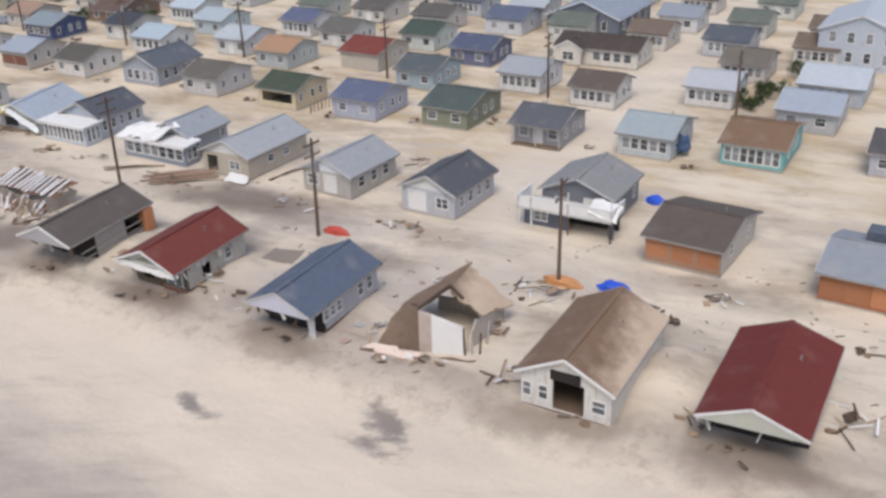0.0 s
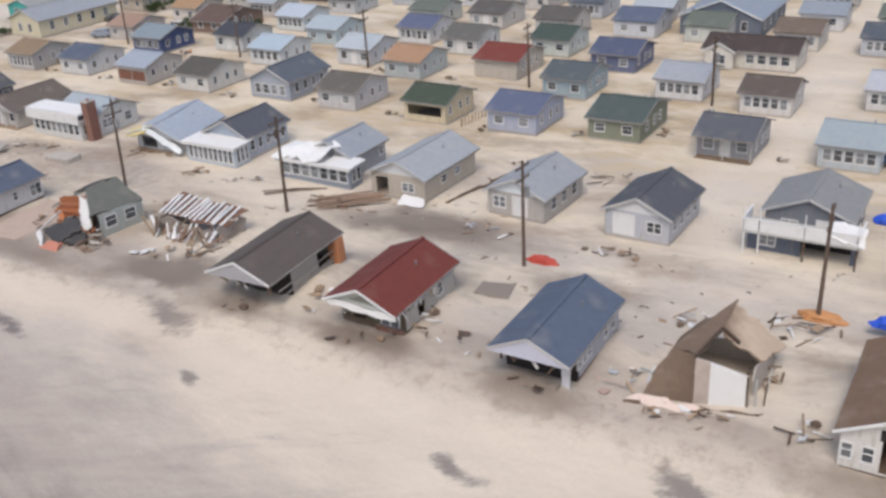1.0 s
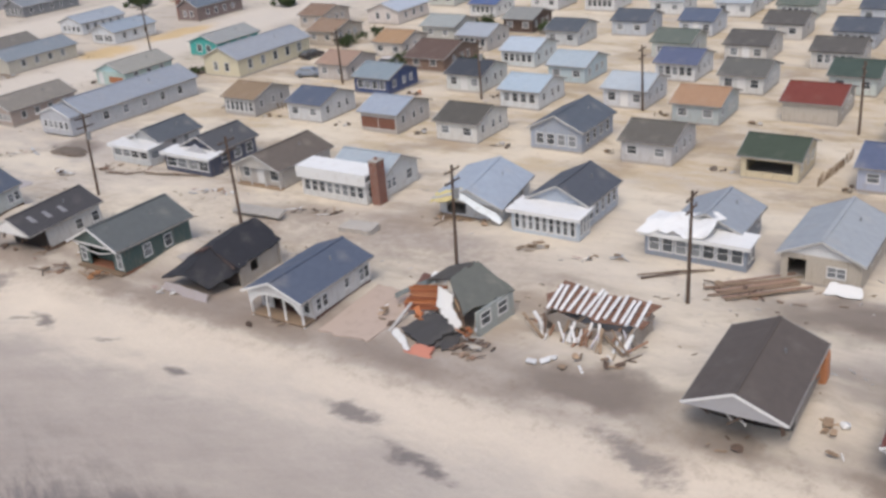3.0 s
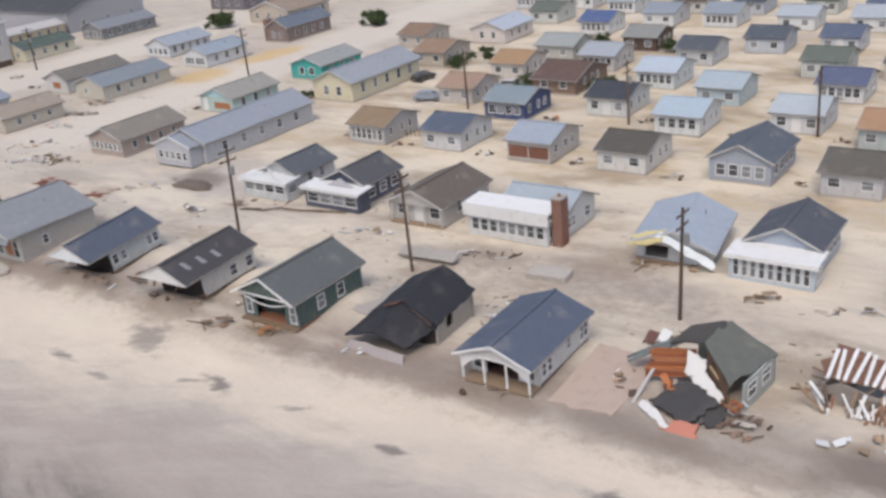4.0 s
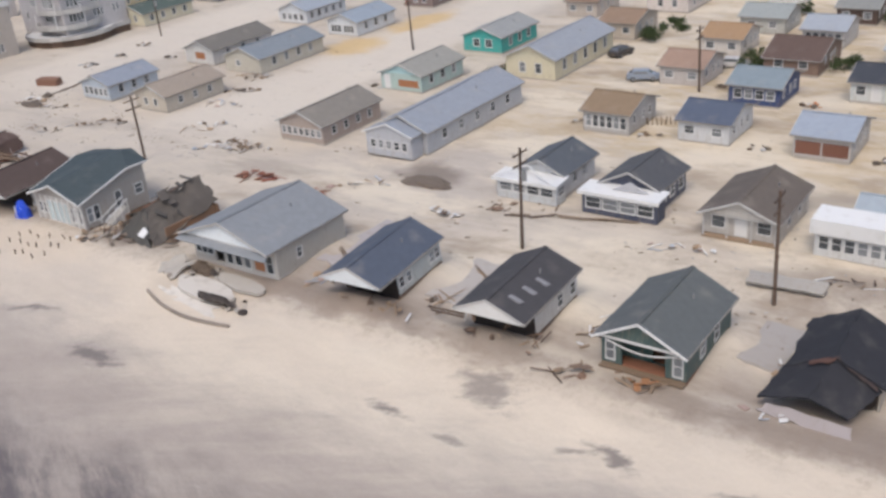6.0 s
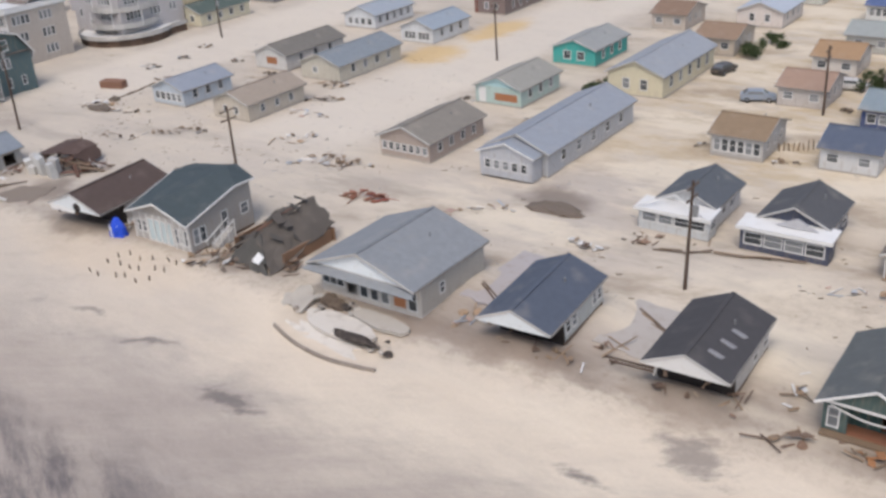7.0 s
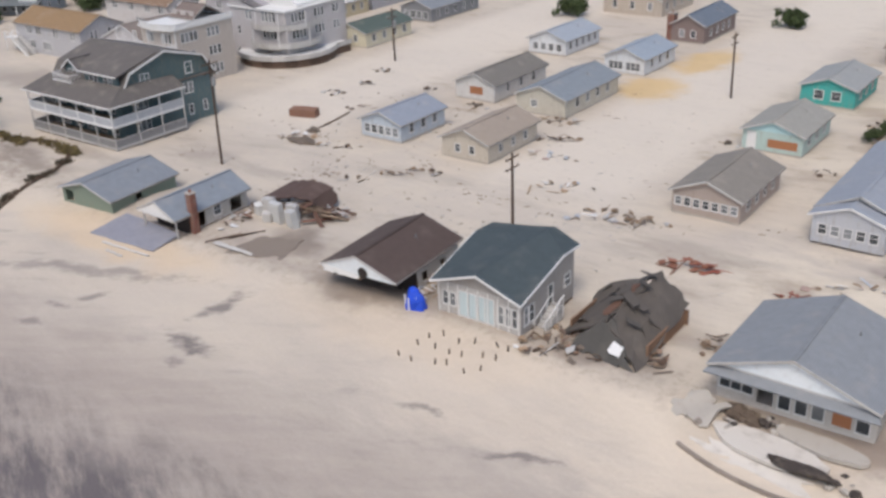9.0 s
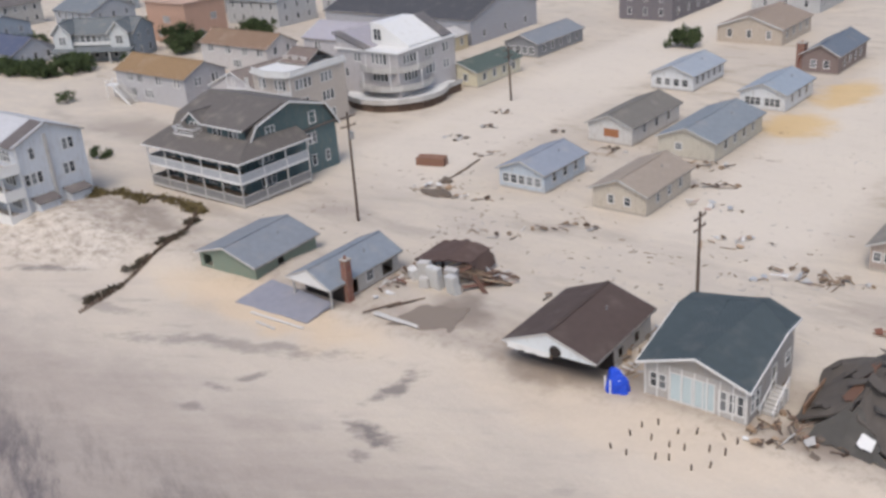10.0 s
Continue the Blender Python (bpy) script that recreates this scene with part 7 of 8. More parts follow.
villa(-302.0, -288.6, 114.0, 124.0, 2, (206, 202, 206), (182, 176, 186), "x", 2.2, "pale two-storey house with a lilac grey roof", sh=2.7, front_ops=group(-3.0, 3.6, 2) + group(3.0, 3.6, 2), n_right=2)
villa(-379.0, -362.0, 88.0, 98.0, 1, (196, 202, 214), (86, 96, 128), "x", 2.6, "low house with a broad blue roof", n_front=4, n_right=3)
gv = villa(-361.0, -343.2, 99.5, 108.5, 2, (170, 178, 184), (118, 126, 128), "x", 2.4, "blue-grey two-storey house with white trimmed gables", rz=27, front_ops=win_row(7, 9.0, 3.9, 0.8, 1.4) + win_row(5, 11.0, 0.9, 1.0, 1.6), n_right=2)
for x in (-6.6, 6.4):
    part("gable_wall", wall_bm(4.2, 2.8, 6.0, [(0.0, 3.8, 1.5, 1.6)]), siding_mat((226, 230, 232)), gv).matrix_basis = pose(x, -5.6, 0)
    part("gable", gable_bm(4.2, 6.0, 2.2), siding_mat((226, 230, 232)), gv).matrix_basis = pose(x, -5.6, 0)
    win = part("window", window_mesh(1.5, 1.6, 2, True)[0], None, gv)
    win.matrix_basis = pose(x, -5.66, 3.8)
    part("pane", window_mesh(1.5, 1.6, 2, True)[1], None, win)
    gable_roof(gv, 4.8, 5.4, "y", 5.9, 2.4, roof_mat((118, 126, 128)), WHITE, 2, 0.0, x, -3.4)
part("porch_roof", slab((-8.9, -7.4, 2.6), (9.2, -7.4, 2.6), (9.2, -4.4, 3.3), (-8.9, -4.4, 3.3), 0.16, 6, 2, 0.02), roof_mat((118, 126, 128)), gv)
for x in (-8.6, -4.2, 0.0, 4.4, 8.8):
    bm = bmesh.new()
    beam(bm, (x, -7.1, -0.8), (x, -7.1, 2.6), 0.2, 0.2)
    part("porch_post", bm, WHITE, gv)
bm = bmesh.new()
beam(bm, (-4.4, -5.2, 3.9), (4.2, -5.2, 3.9), 0.06, 0.7)
part("balcony_rail", bm, WHITE, gv)

villa(-358.0, -344.0, 119.0, 130.0, 3, (222, 172, 144), (212, 168, 142), "y", 0, "peach stucco two-storey house with a flat roof", front_ops=group(-3.0, 1.2, 2) + group(3.0, 1.2, 2) + group(0.0, 4.4, 3), right_ops=group(-2.0, 1.2, 2) + group(2.0, 4.4, 2))
villa(-268.0, -256.0, 172.0, 196.0, 2, (130, 124, 130), (112, 114, 124), "y", 3.2, "large dark grey house along the street", n_front=3, n_right=5)
villa(-398.0, -382.0, 92.0, 104.0, 2, (186, 196, 210), (150, 162, 178), "x", 2.4, "grey-blue two-storey house with pale roof", n_front=5, n_right=3)
villa(-356.0, -338.0, 140.0, 152.0, 2, (206, 206, 206), (134, 140, 146), "x", 2.6, "grey two-storey house far inland", n_front=5, n_right=3)
villa(-24.0, -13.5, 138.0, 152.0, 2, (204, 214, 228), (190, 200, 212), "y", 2.0, "pale blue two-storey house with silver roof", n_front=4, n_right=4, sh=2.6)
villa(-66.0, -54.0, 143.0, 158.0, 1, (118, 130, 148), (150, 164, 182), "y", 2.4, "long blue-grey house with a steel-blue roof", n_front=3, n_right=4, sh=2.8)
villa(-392.0, -376.0, 116.0, 128.0, 2, (196, 200, 206), (126, 134, 142), "x", 2.6, "grey two-storey house behind hedges", n_front=5, n_right=3)
villa(-428.0, -412.0, 112.0, 124.0, 2, (204, 200, 194), (120, 112, 108), "y", 2.6, "beige two-storey house with a brown roof", n_front=4, n_right=4)
villa(-420.0, -404.0, 136.0, 148.0, 2, (186, 192, 198), (140, 146, 154), "x", 2.4, "pale two-storey house with a slate roof", n_front=5, n_right=3)
villa(-384.0, -368.0, 142.0, 154.0, 2, (214, 206, 196), (150, 136, 124), "x", 2.4, "cream two-storey house with a taupe roof", n_front=5, n_right=3)
villa(-344.0, -328.0, 160.0, 172.0, 2, (210, 212, 216), (132, 140, 150), "x", 2.4, "white two-storey house far inland", n_front=5, n_right=3)
villa(-240.0, -228.0, 158.0, 172.0, 1, (214, 196, 176), (170, 146, 124), "y", 2.0, "tan cottage with a wide worn roof", n_front=3, n_right=4)
villa(-246.0, -232.0, 188.0, 202.0, 1, (206, 206, 206), (130, 138, 148), "y", 2.0, "grey cottage far along the street", n_front=3, n_right=4)

# ---- poles, fences, plants and storm debris ----
def utility_pole(x, y, h, label, lean=(0.0, 0.0), drum=False, pins=(-1.0, 0.0, 1.0)):
    ob = thing("utility_pole", pose(x, y, ground_z(x, y) - 0.2, lean[0], lean[1], 0), label, "utility pole", "utility poles")
    bm = bmesh.new()
    rod(bm, (0, 0, -0.8), (0, 0, h), 0.17, 0.11, 10)
    part("pole", bm, DARK_WOOD, ob)
    for z in (h - 0.5, h - 1.5):
        bm = bmesh.new()
        beam(bm, (0, -1.1, z), (0, 1.1, z), 0.11, 0.13)
        arm = part("crossarm", bm, DARK_WOOD, ob)
        for k in pins:
            bm = bmesh.new()
            rod(bm, (0, k, z + 0.06), (0, k, z + 0.24), 0.05, 0.035, 6)
            part("insulator", bm, plain_mat("porcelain", (120, 112, 108), 0.3), arm)
    if drum:
        bm = bmesh.new()
        rod(bm, (0.34, 0, h - 2.9), (0.34, 0, h - 2.0), 0.24, 0.24, 12)
        part("transformer", bm, plain_mat("grey_metal", (150, 150, 150), 0.5), ob, "grey transformer drum")
    return ob


POLE = "dark weathered timber utility pole standing in sand"
for i, (x, y, h) in enumerate(((-29.3, 62.7, 9.2), (-52.0, 62.0, 9.2), (-77.4, 63.0, 9.6), (-97.8, 61.7, 9.4), (-122.6, 60.6, 9.6), (-144.9, 60.8, 9.6), (-198.2, 62.2, 8.2), (-238.0, 60.6, 12.6))):
    utility_pole(x, y, h, POLE, ((0.8, -1.2)[i % 2], (0.6, -0.4, 1.0)[i % 3]), i % 2 == 1)
for i, (x, y, h) in enumerate(((-50.9, 109.4, 8.5), (-74.7, 109.1, 8.5), (-100.6, 109.9, 8.5), (-123.4, 108.4, 8.5), (-147.9, 108.6, 8.5), (-197.5, 114.9, 9.0), (-251.4, 109.2, 8.6), (-27.5, 109.6, 8.5))):
    utility_pole(x, y, h, POLE, (0.4, -0.5), i % 3 == 0, (-1.0, 1.0))


def lump(name, x, y, z, s, mat, label, category, seed, rz=0.0, fold=0.35):
    bm = bmesh.new()
    bmesh.ops.create_icosphere(bm, subdivisions=4, radius=0.5)
    for v in bm.verts:
        v.co *= 1 + fold * noise.noise(v.co * 3.0 + Vector((seed, 0, 0))) + fold * 0.4 * noise.noise(v.co * 9.0 + Vector((0, seed, 0)))
        v.co.z = max(v.co.z, -0.2)
        v.co = Vector((v.co.x * s[0], v.co.y * s[1], v.co.z * s[2]))
    ob = new(name, mesh_of(bm, name, mat))
    ob.matrix_basis = pose(x, y, z, 0, 0, rz)
    return tagged(ob, label, category)


lump("orange_tarp", -50.9, 63.2, 0.1, (2.5, 1.1, 1.0), plain_mat("orange_tarp", (200, 84, 70), 0.55, 3.0, 0.3, (190, 80, 60), 0.4), "crumpled orange-red tarpaulin beside a pole", "tarpaulin", 2)
lump("blue_tarp", -24.6, 62.4, 1.0, (2.2, 1.2, 1.0), plain_mat("blue_tarp", (52, 98, 222), 0.45, 3.0, 0.3, (40, 70, 170), 0.3), "bright blue tarpaulin on a debris heap", "tarpaulin", 5)
lump("orange_sheet", -29.0, 63.0, 0.2, (3.0, 1.3, 0.9), plain_mat("ochre_sheet", (206, 148, 98), 0.7, 3.0, 0.3), "crumpled ochre insulation sheet", "insulation", 7)
lump("blue_tarp", -196.2, 44.6, 0.4, (2.0, 1.4, 3.2), plain_mat("blue_tarp", (40, 84, 214), 0.45, 3.0, 0.3, (40, 70, 170), 0.3), "bright blue tarpaulin over white posts", "tarpaulin", 9)
lump("blue_tarp", -27.9, 82.2, 0.2, (1.6, 1.0, 1.2), plain_mat("blue_tarp", (52, 98, 222), 0.45), "blue tarpaulin heaped behind a cottage", "tarpaulin", 11)
lump("blue_tarp", -29.6, 96.0, 1.0, (1.6, 1.6, 2.4), plain_mat("dark_blue_tarp", (70, 92, 130), 0.5), "dark blue covered boat beside a cottage", "tarpaulin", 12)
DARK_MAT = plain_mat("dark_deck", (118, 106, 96), 0.9)
lump("wet_mound", -161.8, 69.9, -0.1, (6.2, 2.6, 1.4), DARK_MAT, "dark heap of wet sand and decking", "sand", 16, 0, 0.4)
lump("wet_mound", -235.5, 71.6, -0.1, (4.2, 1.8, 1.1), DARK_MAT, "dark heap of wet sand at a street corner", "sand", 31, 0, 0.4)
lump("wet_mound", -237.2, 75.4, -0.1, (1.8, 1.4, 1.1), DARK_MAT, "dark heap of wet sand at a street corner", "sand", 32, 0, 0.4)
for k, (x, y) in enumerate(((-197.0, 44.2), (-196.4, 43.9), (-195.8, 44.2))):
    bm = bmesh.new()
    rod(bm, (0, 0, -0.6), (0, 0, 1.1), 0.07, 0.07, 8)
    p = new("white_post", mesh_of(bm, "white_post", WHITE))
    p.matrix_basis = pose(x, y, ground_z(x, y))
    tagged(p, "short white post beside a blue tarpaulin", "post", "white posts")

# stumps of a lost stair on the beach
bm = bmesh.new()
rod(bm, (0, 0, -0.5), (0, 0, 0.48), 0.08, 0.06, 8)
stump_mesh = mesh_of(bm, "wooden_stump", DARK_WOOD)
rnd = random.Random(3)
for r in range(3):
    for k in range(6):
        x, y = -193.4 + k * 1.35 + r * 0.35 + rnd.uniform(-0.3, 0.3), 39.0 + r * 1.4 + k * 0.25 + rnd.uniform(-0.3, 0.3)
        p = new("wooden_stump", stump_mesh)
        p.matrix_basis = pose(x, y, ground_z(x, y), rnd.gauss(0, 6), rnd.gauss(0, 6), rnd.random() * 360)
        tagged(p, "dark broken wooden pile stump in the sand", "stump", "pile stumps")

# the slatted dune fence round the mound
fence = thing("dune_fence", pose(0, 0, 0), "dark slatted dune fence half buried in sand", "fence")
line = [Vector(q) for q in ((-272.5, 50.8, 0), (-263, 54.6, 0), (-257.5, 53.6, 0), (-253.2, 48.8, 0), (-251.0, 43.0, 0), (-248.6, 36.0, 0), (-247.6, 31.0, 0))]
slat_mesh = board_mesh(DARK_WOOD, "plank")
for a, b in zip(line, line[1:]):
    n = int((b - a).length / 0.3)
    turn = math.degrees(math.atan2(b.y - a.y, b.x - a.x))
    for i in range(n):
        p = a.lerp(b, i / n)
        o = part("slat", slat_mesh, None, fence)
        o.matrix_basis = pose(p.x, p.y, ground_z(p.x, p.y) + 0.12, 0, 90 + rnd.gauss(0, 14), turn + rnd.gauss(0, 10)) @ Matrix.Diagonal((0.6, 0.2, 0.08, 1))

# fallen flat roofs and concrete
def fallen(name, pts, mat, label, category, thick=0.2, rough=0.15, torn=0.2, seed=0):
    ob = new(name, mesh_of(slab(*[(x, y, z + ground_z(x, y)) for x, y, z in pts], thick, 8, 5, rough, torn, seed), name, mat))
    return tagged(ob, label, category)


fallen("fallen_roof", ((-235.0, 40.2, 0.08), (-225.8, 40.8, 0.1), (-225.2, 43.8, 0.5), (-234.1, 44.3, 0.4)), roof_mat((150, 150, 164)), "flat grey roof deck lying on the sand", "roof", 0.2, 0.05, 0.08, 3)
fallen("fallen_floor", ((-218.6, 44.0, 0.04), (-212.8, 45.4, 0.04), (-213.8, 49.6, 0.12), (-218.2, 47.9, 0.15)), plain_mat("wet_boards", (146, 133, 121), 0.9, 2.0, 0.3, (124, 112, 102), 0.5), "wet sandy floor deck lying on the sand", "floor", 0.12, 0.08, 0.3, 4)
fallen("fallen_wall", ((-220.8, 44.2, 0.3), (-215.6, 44.4, 0.2), (-215.6, 44.65, 0.3), (-220.6, 44.6, 0.4)), TRIM, "long white wall strip broken off on the sand", "wall", 0.08, 0.12, 0.3, 5)
fallen("fallen_trim", ((-232.0, 39.5, 0.15), (-225.4, 39.9, 0.15), (-225.4, 40.1, 0.2), (-232.0, 39.7, 0.2)), TRIM, "long white trim board beside a fallen roof", "board", 0.08, 0.05, 0.1, 6)
fallen("fallen_trim", ((-230.4, 38.7, 0.15), (-227.8, 38.6, 0.15), (-227.8, 38.8, 0.2), (-230.4, 38.9, 0.2)), TRIM, "short white trim board beside a fallen roof", "board", 0.08, 0.05, 0.1, 7)
def terrace(cx, cy, rx, ry, turn, lift, label, mat, seed):
    """A broken rounded slab: a fan of uneven sectors with thickness."""
    rnd = random.Random(seed)
    bm, n, rings = bmesh.new(), 22, []
    for dz in (0.0, -0.28):
        rings.append([])
        for i in range(n):
            a = math.tau * i / n
            r = 1 + 0.16 * noise.noise(Vector((math.cos(a) * 2, math.sin(a) * 2, seed)))
            px, py = rx * r * math.cos(a), ry * r * math.sin(a)
            x, y = cx + px * math.cos(turn) - py * math.sin(turn), cy + px * math.sin(turn) + py * math.cos(turn)
            rings[-1].append(bm.verts.new((x, y, ground_z(cx, cy) + lift + 0.05 * py + dz)))
    bm.faces.new(rings[0])
    bm.faces.new(rings[1][::-1])
    for i in range(n):
        j = (i + 1) % n
        bm.faces.new((rings[0][i], rings[1][i], rings[1][j], rings[0][j]))
    bmesh.ops.triangulate(bm, faces=bm.faces[:])
    return tagged(new("concrete_slab", mesh_of(bm, "concrete_slab", mat)), label, "slab")


PALE_SLAB = plain_mat("pale_concrete", (222, 214, 204), 0.9, 2.0, 0.25, (168, 156, 144), 0.5)
terrace(-166.0, 42.4, 3.9, 1.35, -0.12, 0.42, "rounded white patio slab undermined by the sea", PALE_SLAB, 6)
terrace(-163.2, 44.2, 3.0, 0.9, -0.1, 0.30, "cracked grey patio slab along a house wall", CONCRETE, 7)
fallen("concrete_slab", ((-170.4, 40.9, 0.05), (-162.4, 39.6, 0.05), (-162.8, 40.9, 0.18), (-169.6, 41.8, 0.18)), PALE_SLAB, "broken white patio apron half under sand", "slab", 0.2, 0.2, 0.8, 8)
lump("dark_bush", -168.6, 44.6, 0.1, (2.4, 1.4, 1.5), plain_mat("dead_bush", (104, 90, 78), 0.9), "dead brown bush torn out beside a house", "bush", 21, 0, 0.5)
# dark lump painted as the shadow below the undermined slab edge
lump("scour_hole", -163.6, 41.25, 0.0, (4.2, 1.0, 0.7), plain_mat("rubble_and_shade", (74, 66, 62), 0.8), "dark wet rubble in a patio hole", "rubble", 20)
RUBBLE = (CONCRETE, plain_mat("rubble_and_shade", (74, 66, 62), 0.8), plain_mat("grey_stone", (158, 146, 136), 0.9))
for k, (x, y, n, rx, ry) in enumerate(((-170.2, 43.6, 12, 2.0, 1.2), (-166.6, 44.8, 12, 1.6, 0.8), (-161.2, 42.0, 10, 1.2, 1.2))):
    debris(x, y, n, rx, ry, "broken grey patio rubble on wet sand", RUBBLE, 640 + k, ground_z(x, y), 0.5, (0.4, 1.3), 0.3, 0.6, name="rubble_heap")
kerb = thing("garden_kerb", pose(0, 0, 0), "curved grey patio kerb left in the sand", "kerb")
pts = [(-171.2 + 11.2 * i / 12, 41.2 - 2.4 * math.sin(math.pi * (0.12 + 0.62 * i / 12))) for i in range(13)]
for (xa, ya), (xb, yb) in zip(pts, pts[1:]):
    bm = bmesh.new()
    beam(bm, (xa, ya, ground_z(xa, ya) + 0.08), (xb - 0.03, yb, ground_z(xb, yb) + 0.08), 0.2, 0.4)
    part("kerb_stone", bm, plain_mat("grey_stone", (158, 146, 136), 0.9), kerb)
fallen("roof_patch", ((-173.2, 43.2, 0.2), (-170.4, 42.2, 0.2), (-169.4, 44.2, 0.7), (-172.2, 45.0, 0.7)), CONCRETE, "heaved grey paving beside the patio", "slab", 0.12, 0.3, 0.9, seed=8)
fallen("flat_slab", ((-112.4, 63.4, 0.5), (-108.8, 63.4, 0.5), (-108.8, 65.4, 0.6), (-112.4, 65.4, 0.6)), CONCRETE, "grey concrete pad scoured clean of sand", "slab", 0.7, seed=9)
fallen("fallen_wall", ((-125.4, 62.2, 0.5), (-119.6, 62.9, 0.5), (-119.6, 64.0, 0.9), (-125.4, 63.4, 0.9)), siding_mat((186, 178, 168)), "long grey wall panel lying flat", "wall", 0.2, seed=10)
fallen("parking_pad", ((-101.2, 46.8, 0.1), (-96.6, 47.2, 0.1), (-96.2, 55.0, 0.12), (-101.2, 55.0, 0.12)), plain_mat("pink_paving", (204, 183, 167), 0.9, 3.0, 0.2), "pinkish paved yard beside a cottage", "paving", 0.2, 0.03, 0.1, 11)
fallen("parking_pad", ((-147.4, 49.6, 0.08), (-143.4, 49.6, 0.08), (-143.0, 57.0, 0.1), (-147.2, 57.0, 0.1)), plain_mat("grey_paving", (188, 180, 173), 0.9, 3.0, 0.2), "grey paved yard beside a cottage", "paving", 0.2, 0.03, 0.1, 12)
fallen("parking_pad", ((-122.2, 51.6, 0.08), (-119.4, 51.6, 0.08), (-119.2, 58.0, 0.1), (-122.2, 58.0, 0.1)), plain_mat("grey_paving", (188, 180, 173), 0.9, 3.0, 0.2), "grey paved yard beside a cottage", "paving", 0.2, 0.03, 0.1, 13)
fallen("parking_pad", ((-159.8, 50.4, 0.08), (-156.2, 50.4, 0.08), (-155.6, 60.0, 0.1), (-159.6, 60.2, 0.1)), plain_mat("lilac_paving", (190, 182, 180), 0.9, 3.0, 0.2), "lilac grey paved yard between two cottages", "paving", 0.2, 0.03, 0.1, 15)
fallen("floor_pad", ((-53.0, 55.4, 0.06), (-50.4, 56.2, 0.06), (-51.0, 58.6, 0.08), (-53.4, 57.6, 0.08)), plain_mat("dark_pad", (160, 149, 138), 0.9), "square grey concrete slab bare of its shed", "slab", 0.2, 0.04, 0.1, 14)
WOODS = (OLD_WOOD, DARK_WOOD, wood_mat((176, 150, 124)), WHITE)
DULL = (DARK_WOOD, OLD_WOOD, OLD_WOOD, wood_mat((132, 112, 94)), TRIM)
REDS = (OLD_WOOD, wood_mat((146, 118, 100)), wood_mat((140, 118, 102)), DARK_WOOD)
HEAP = "drift of broken boards and splintered timber"
PILES = ((-29.9, 60.9, 26, 3.4, 1.8, WOODS), (-33.4, 47.6, 22, 3.6, 1.2, WOODS), (-85.6, 57.2, 18, 2.6, 1.6, REDS), (-80.6, 51.4, 18, 4.0, 1.0, WOODS), (-52.2, 82.4, 14, 3.0, 1.6, (DARK_WOOD, OLD_WOOD)),
         (-73.2, 66.8, 22, 4.6, 1.0, REDS), (-102.0, 70.2, 20, 4.0, 1.2, WOODS), (-93.0, 67.4, 12, 1.8, 0.8, (OLD_WOOD,)), (-149.7, 68.3, 12, 4.0, 0.9, REDS), (-208.2, 88.0, 22, 3.2, 0.8, (DARK_WOOD, DARK_WOOD, OLD_WOOD)),
         (-6.2, 53.4, 16, 1.8, 2.2, WOODS), (-17.1, 65.3, 12, 1.4, 1.4, WOODS), (-54.0, 50.6, 16, 1.2, 2.6, WOODS), (-237.4, 72.9, 16, 3.4, 1.2, WOODS), (-217.0, 69.4, 24, 4.0, 1.4, DULL))
PILES2 = ((-190.6, 70.7, 34, 5.0, 1.6, DULL), (-211.8, 94.4, 22, 3.6, 1.0, DULL), (-230.7, 72.5, 16, 4.0, 1.0, WOODS), (-183.6, 47.0, 20, 1.8, 2.4, REDS), (-176.6, 48.4, 18, 1.2, 3.0, REDS),
          (-197.4, 49.6, 14, 1.4, 2.4, WOODS), (-185.4, 44.8, 14, 2.0, 1.6, WOODS), (-222.0, 64.8, 12, 3.0, 1.2, DULL), (-135.4, 47.2, 10, 1.2, 2.2, REDS), (-119.0, 52.0, 10, 1.0, 2.4, WOODS),
          (-61.6, 83.2, 10, 2.4, 1.0, (DARK_WOOD,)), (-62.8, 78.0, 10, 1.0, 2.6, (DARK_WOOD, OLD_WOOD)), (-110.4, 58.8, 14, 3.0, 1.2, WOODS), (-174.0, 96.0, 10, 1.4, 4.0, (DARK_WOOD,)), (-30.6, 54.6, 14, 1.4, 2.4, REDS))
UNDER = (OLD_WOOD, wood_mat((160, 142, 124)), DARK_WOOD, DARK_WOOD)
PALE = (WHITE, TRIM, wood_mat((176, 150, 124)), plain_mat("blue_grey_sheet", (186, 190, 196), 0.7), OLD_WOOD, plain_mat("pink_foam", (200, 172, 160), 0.8))
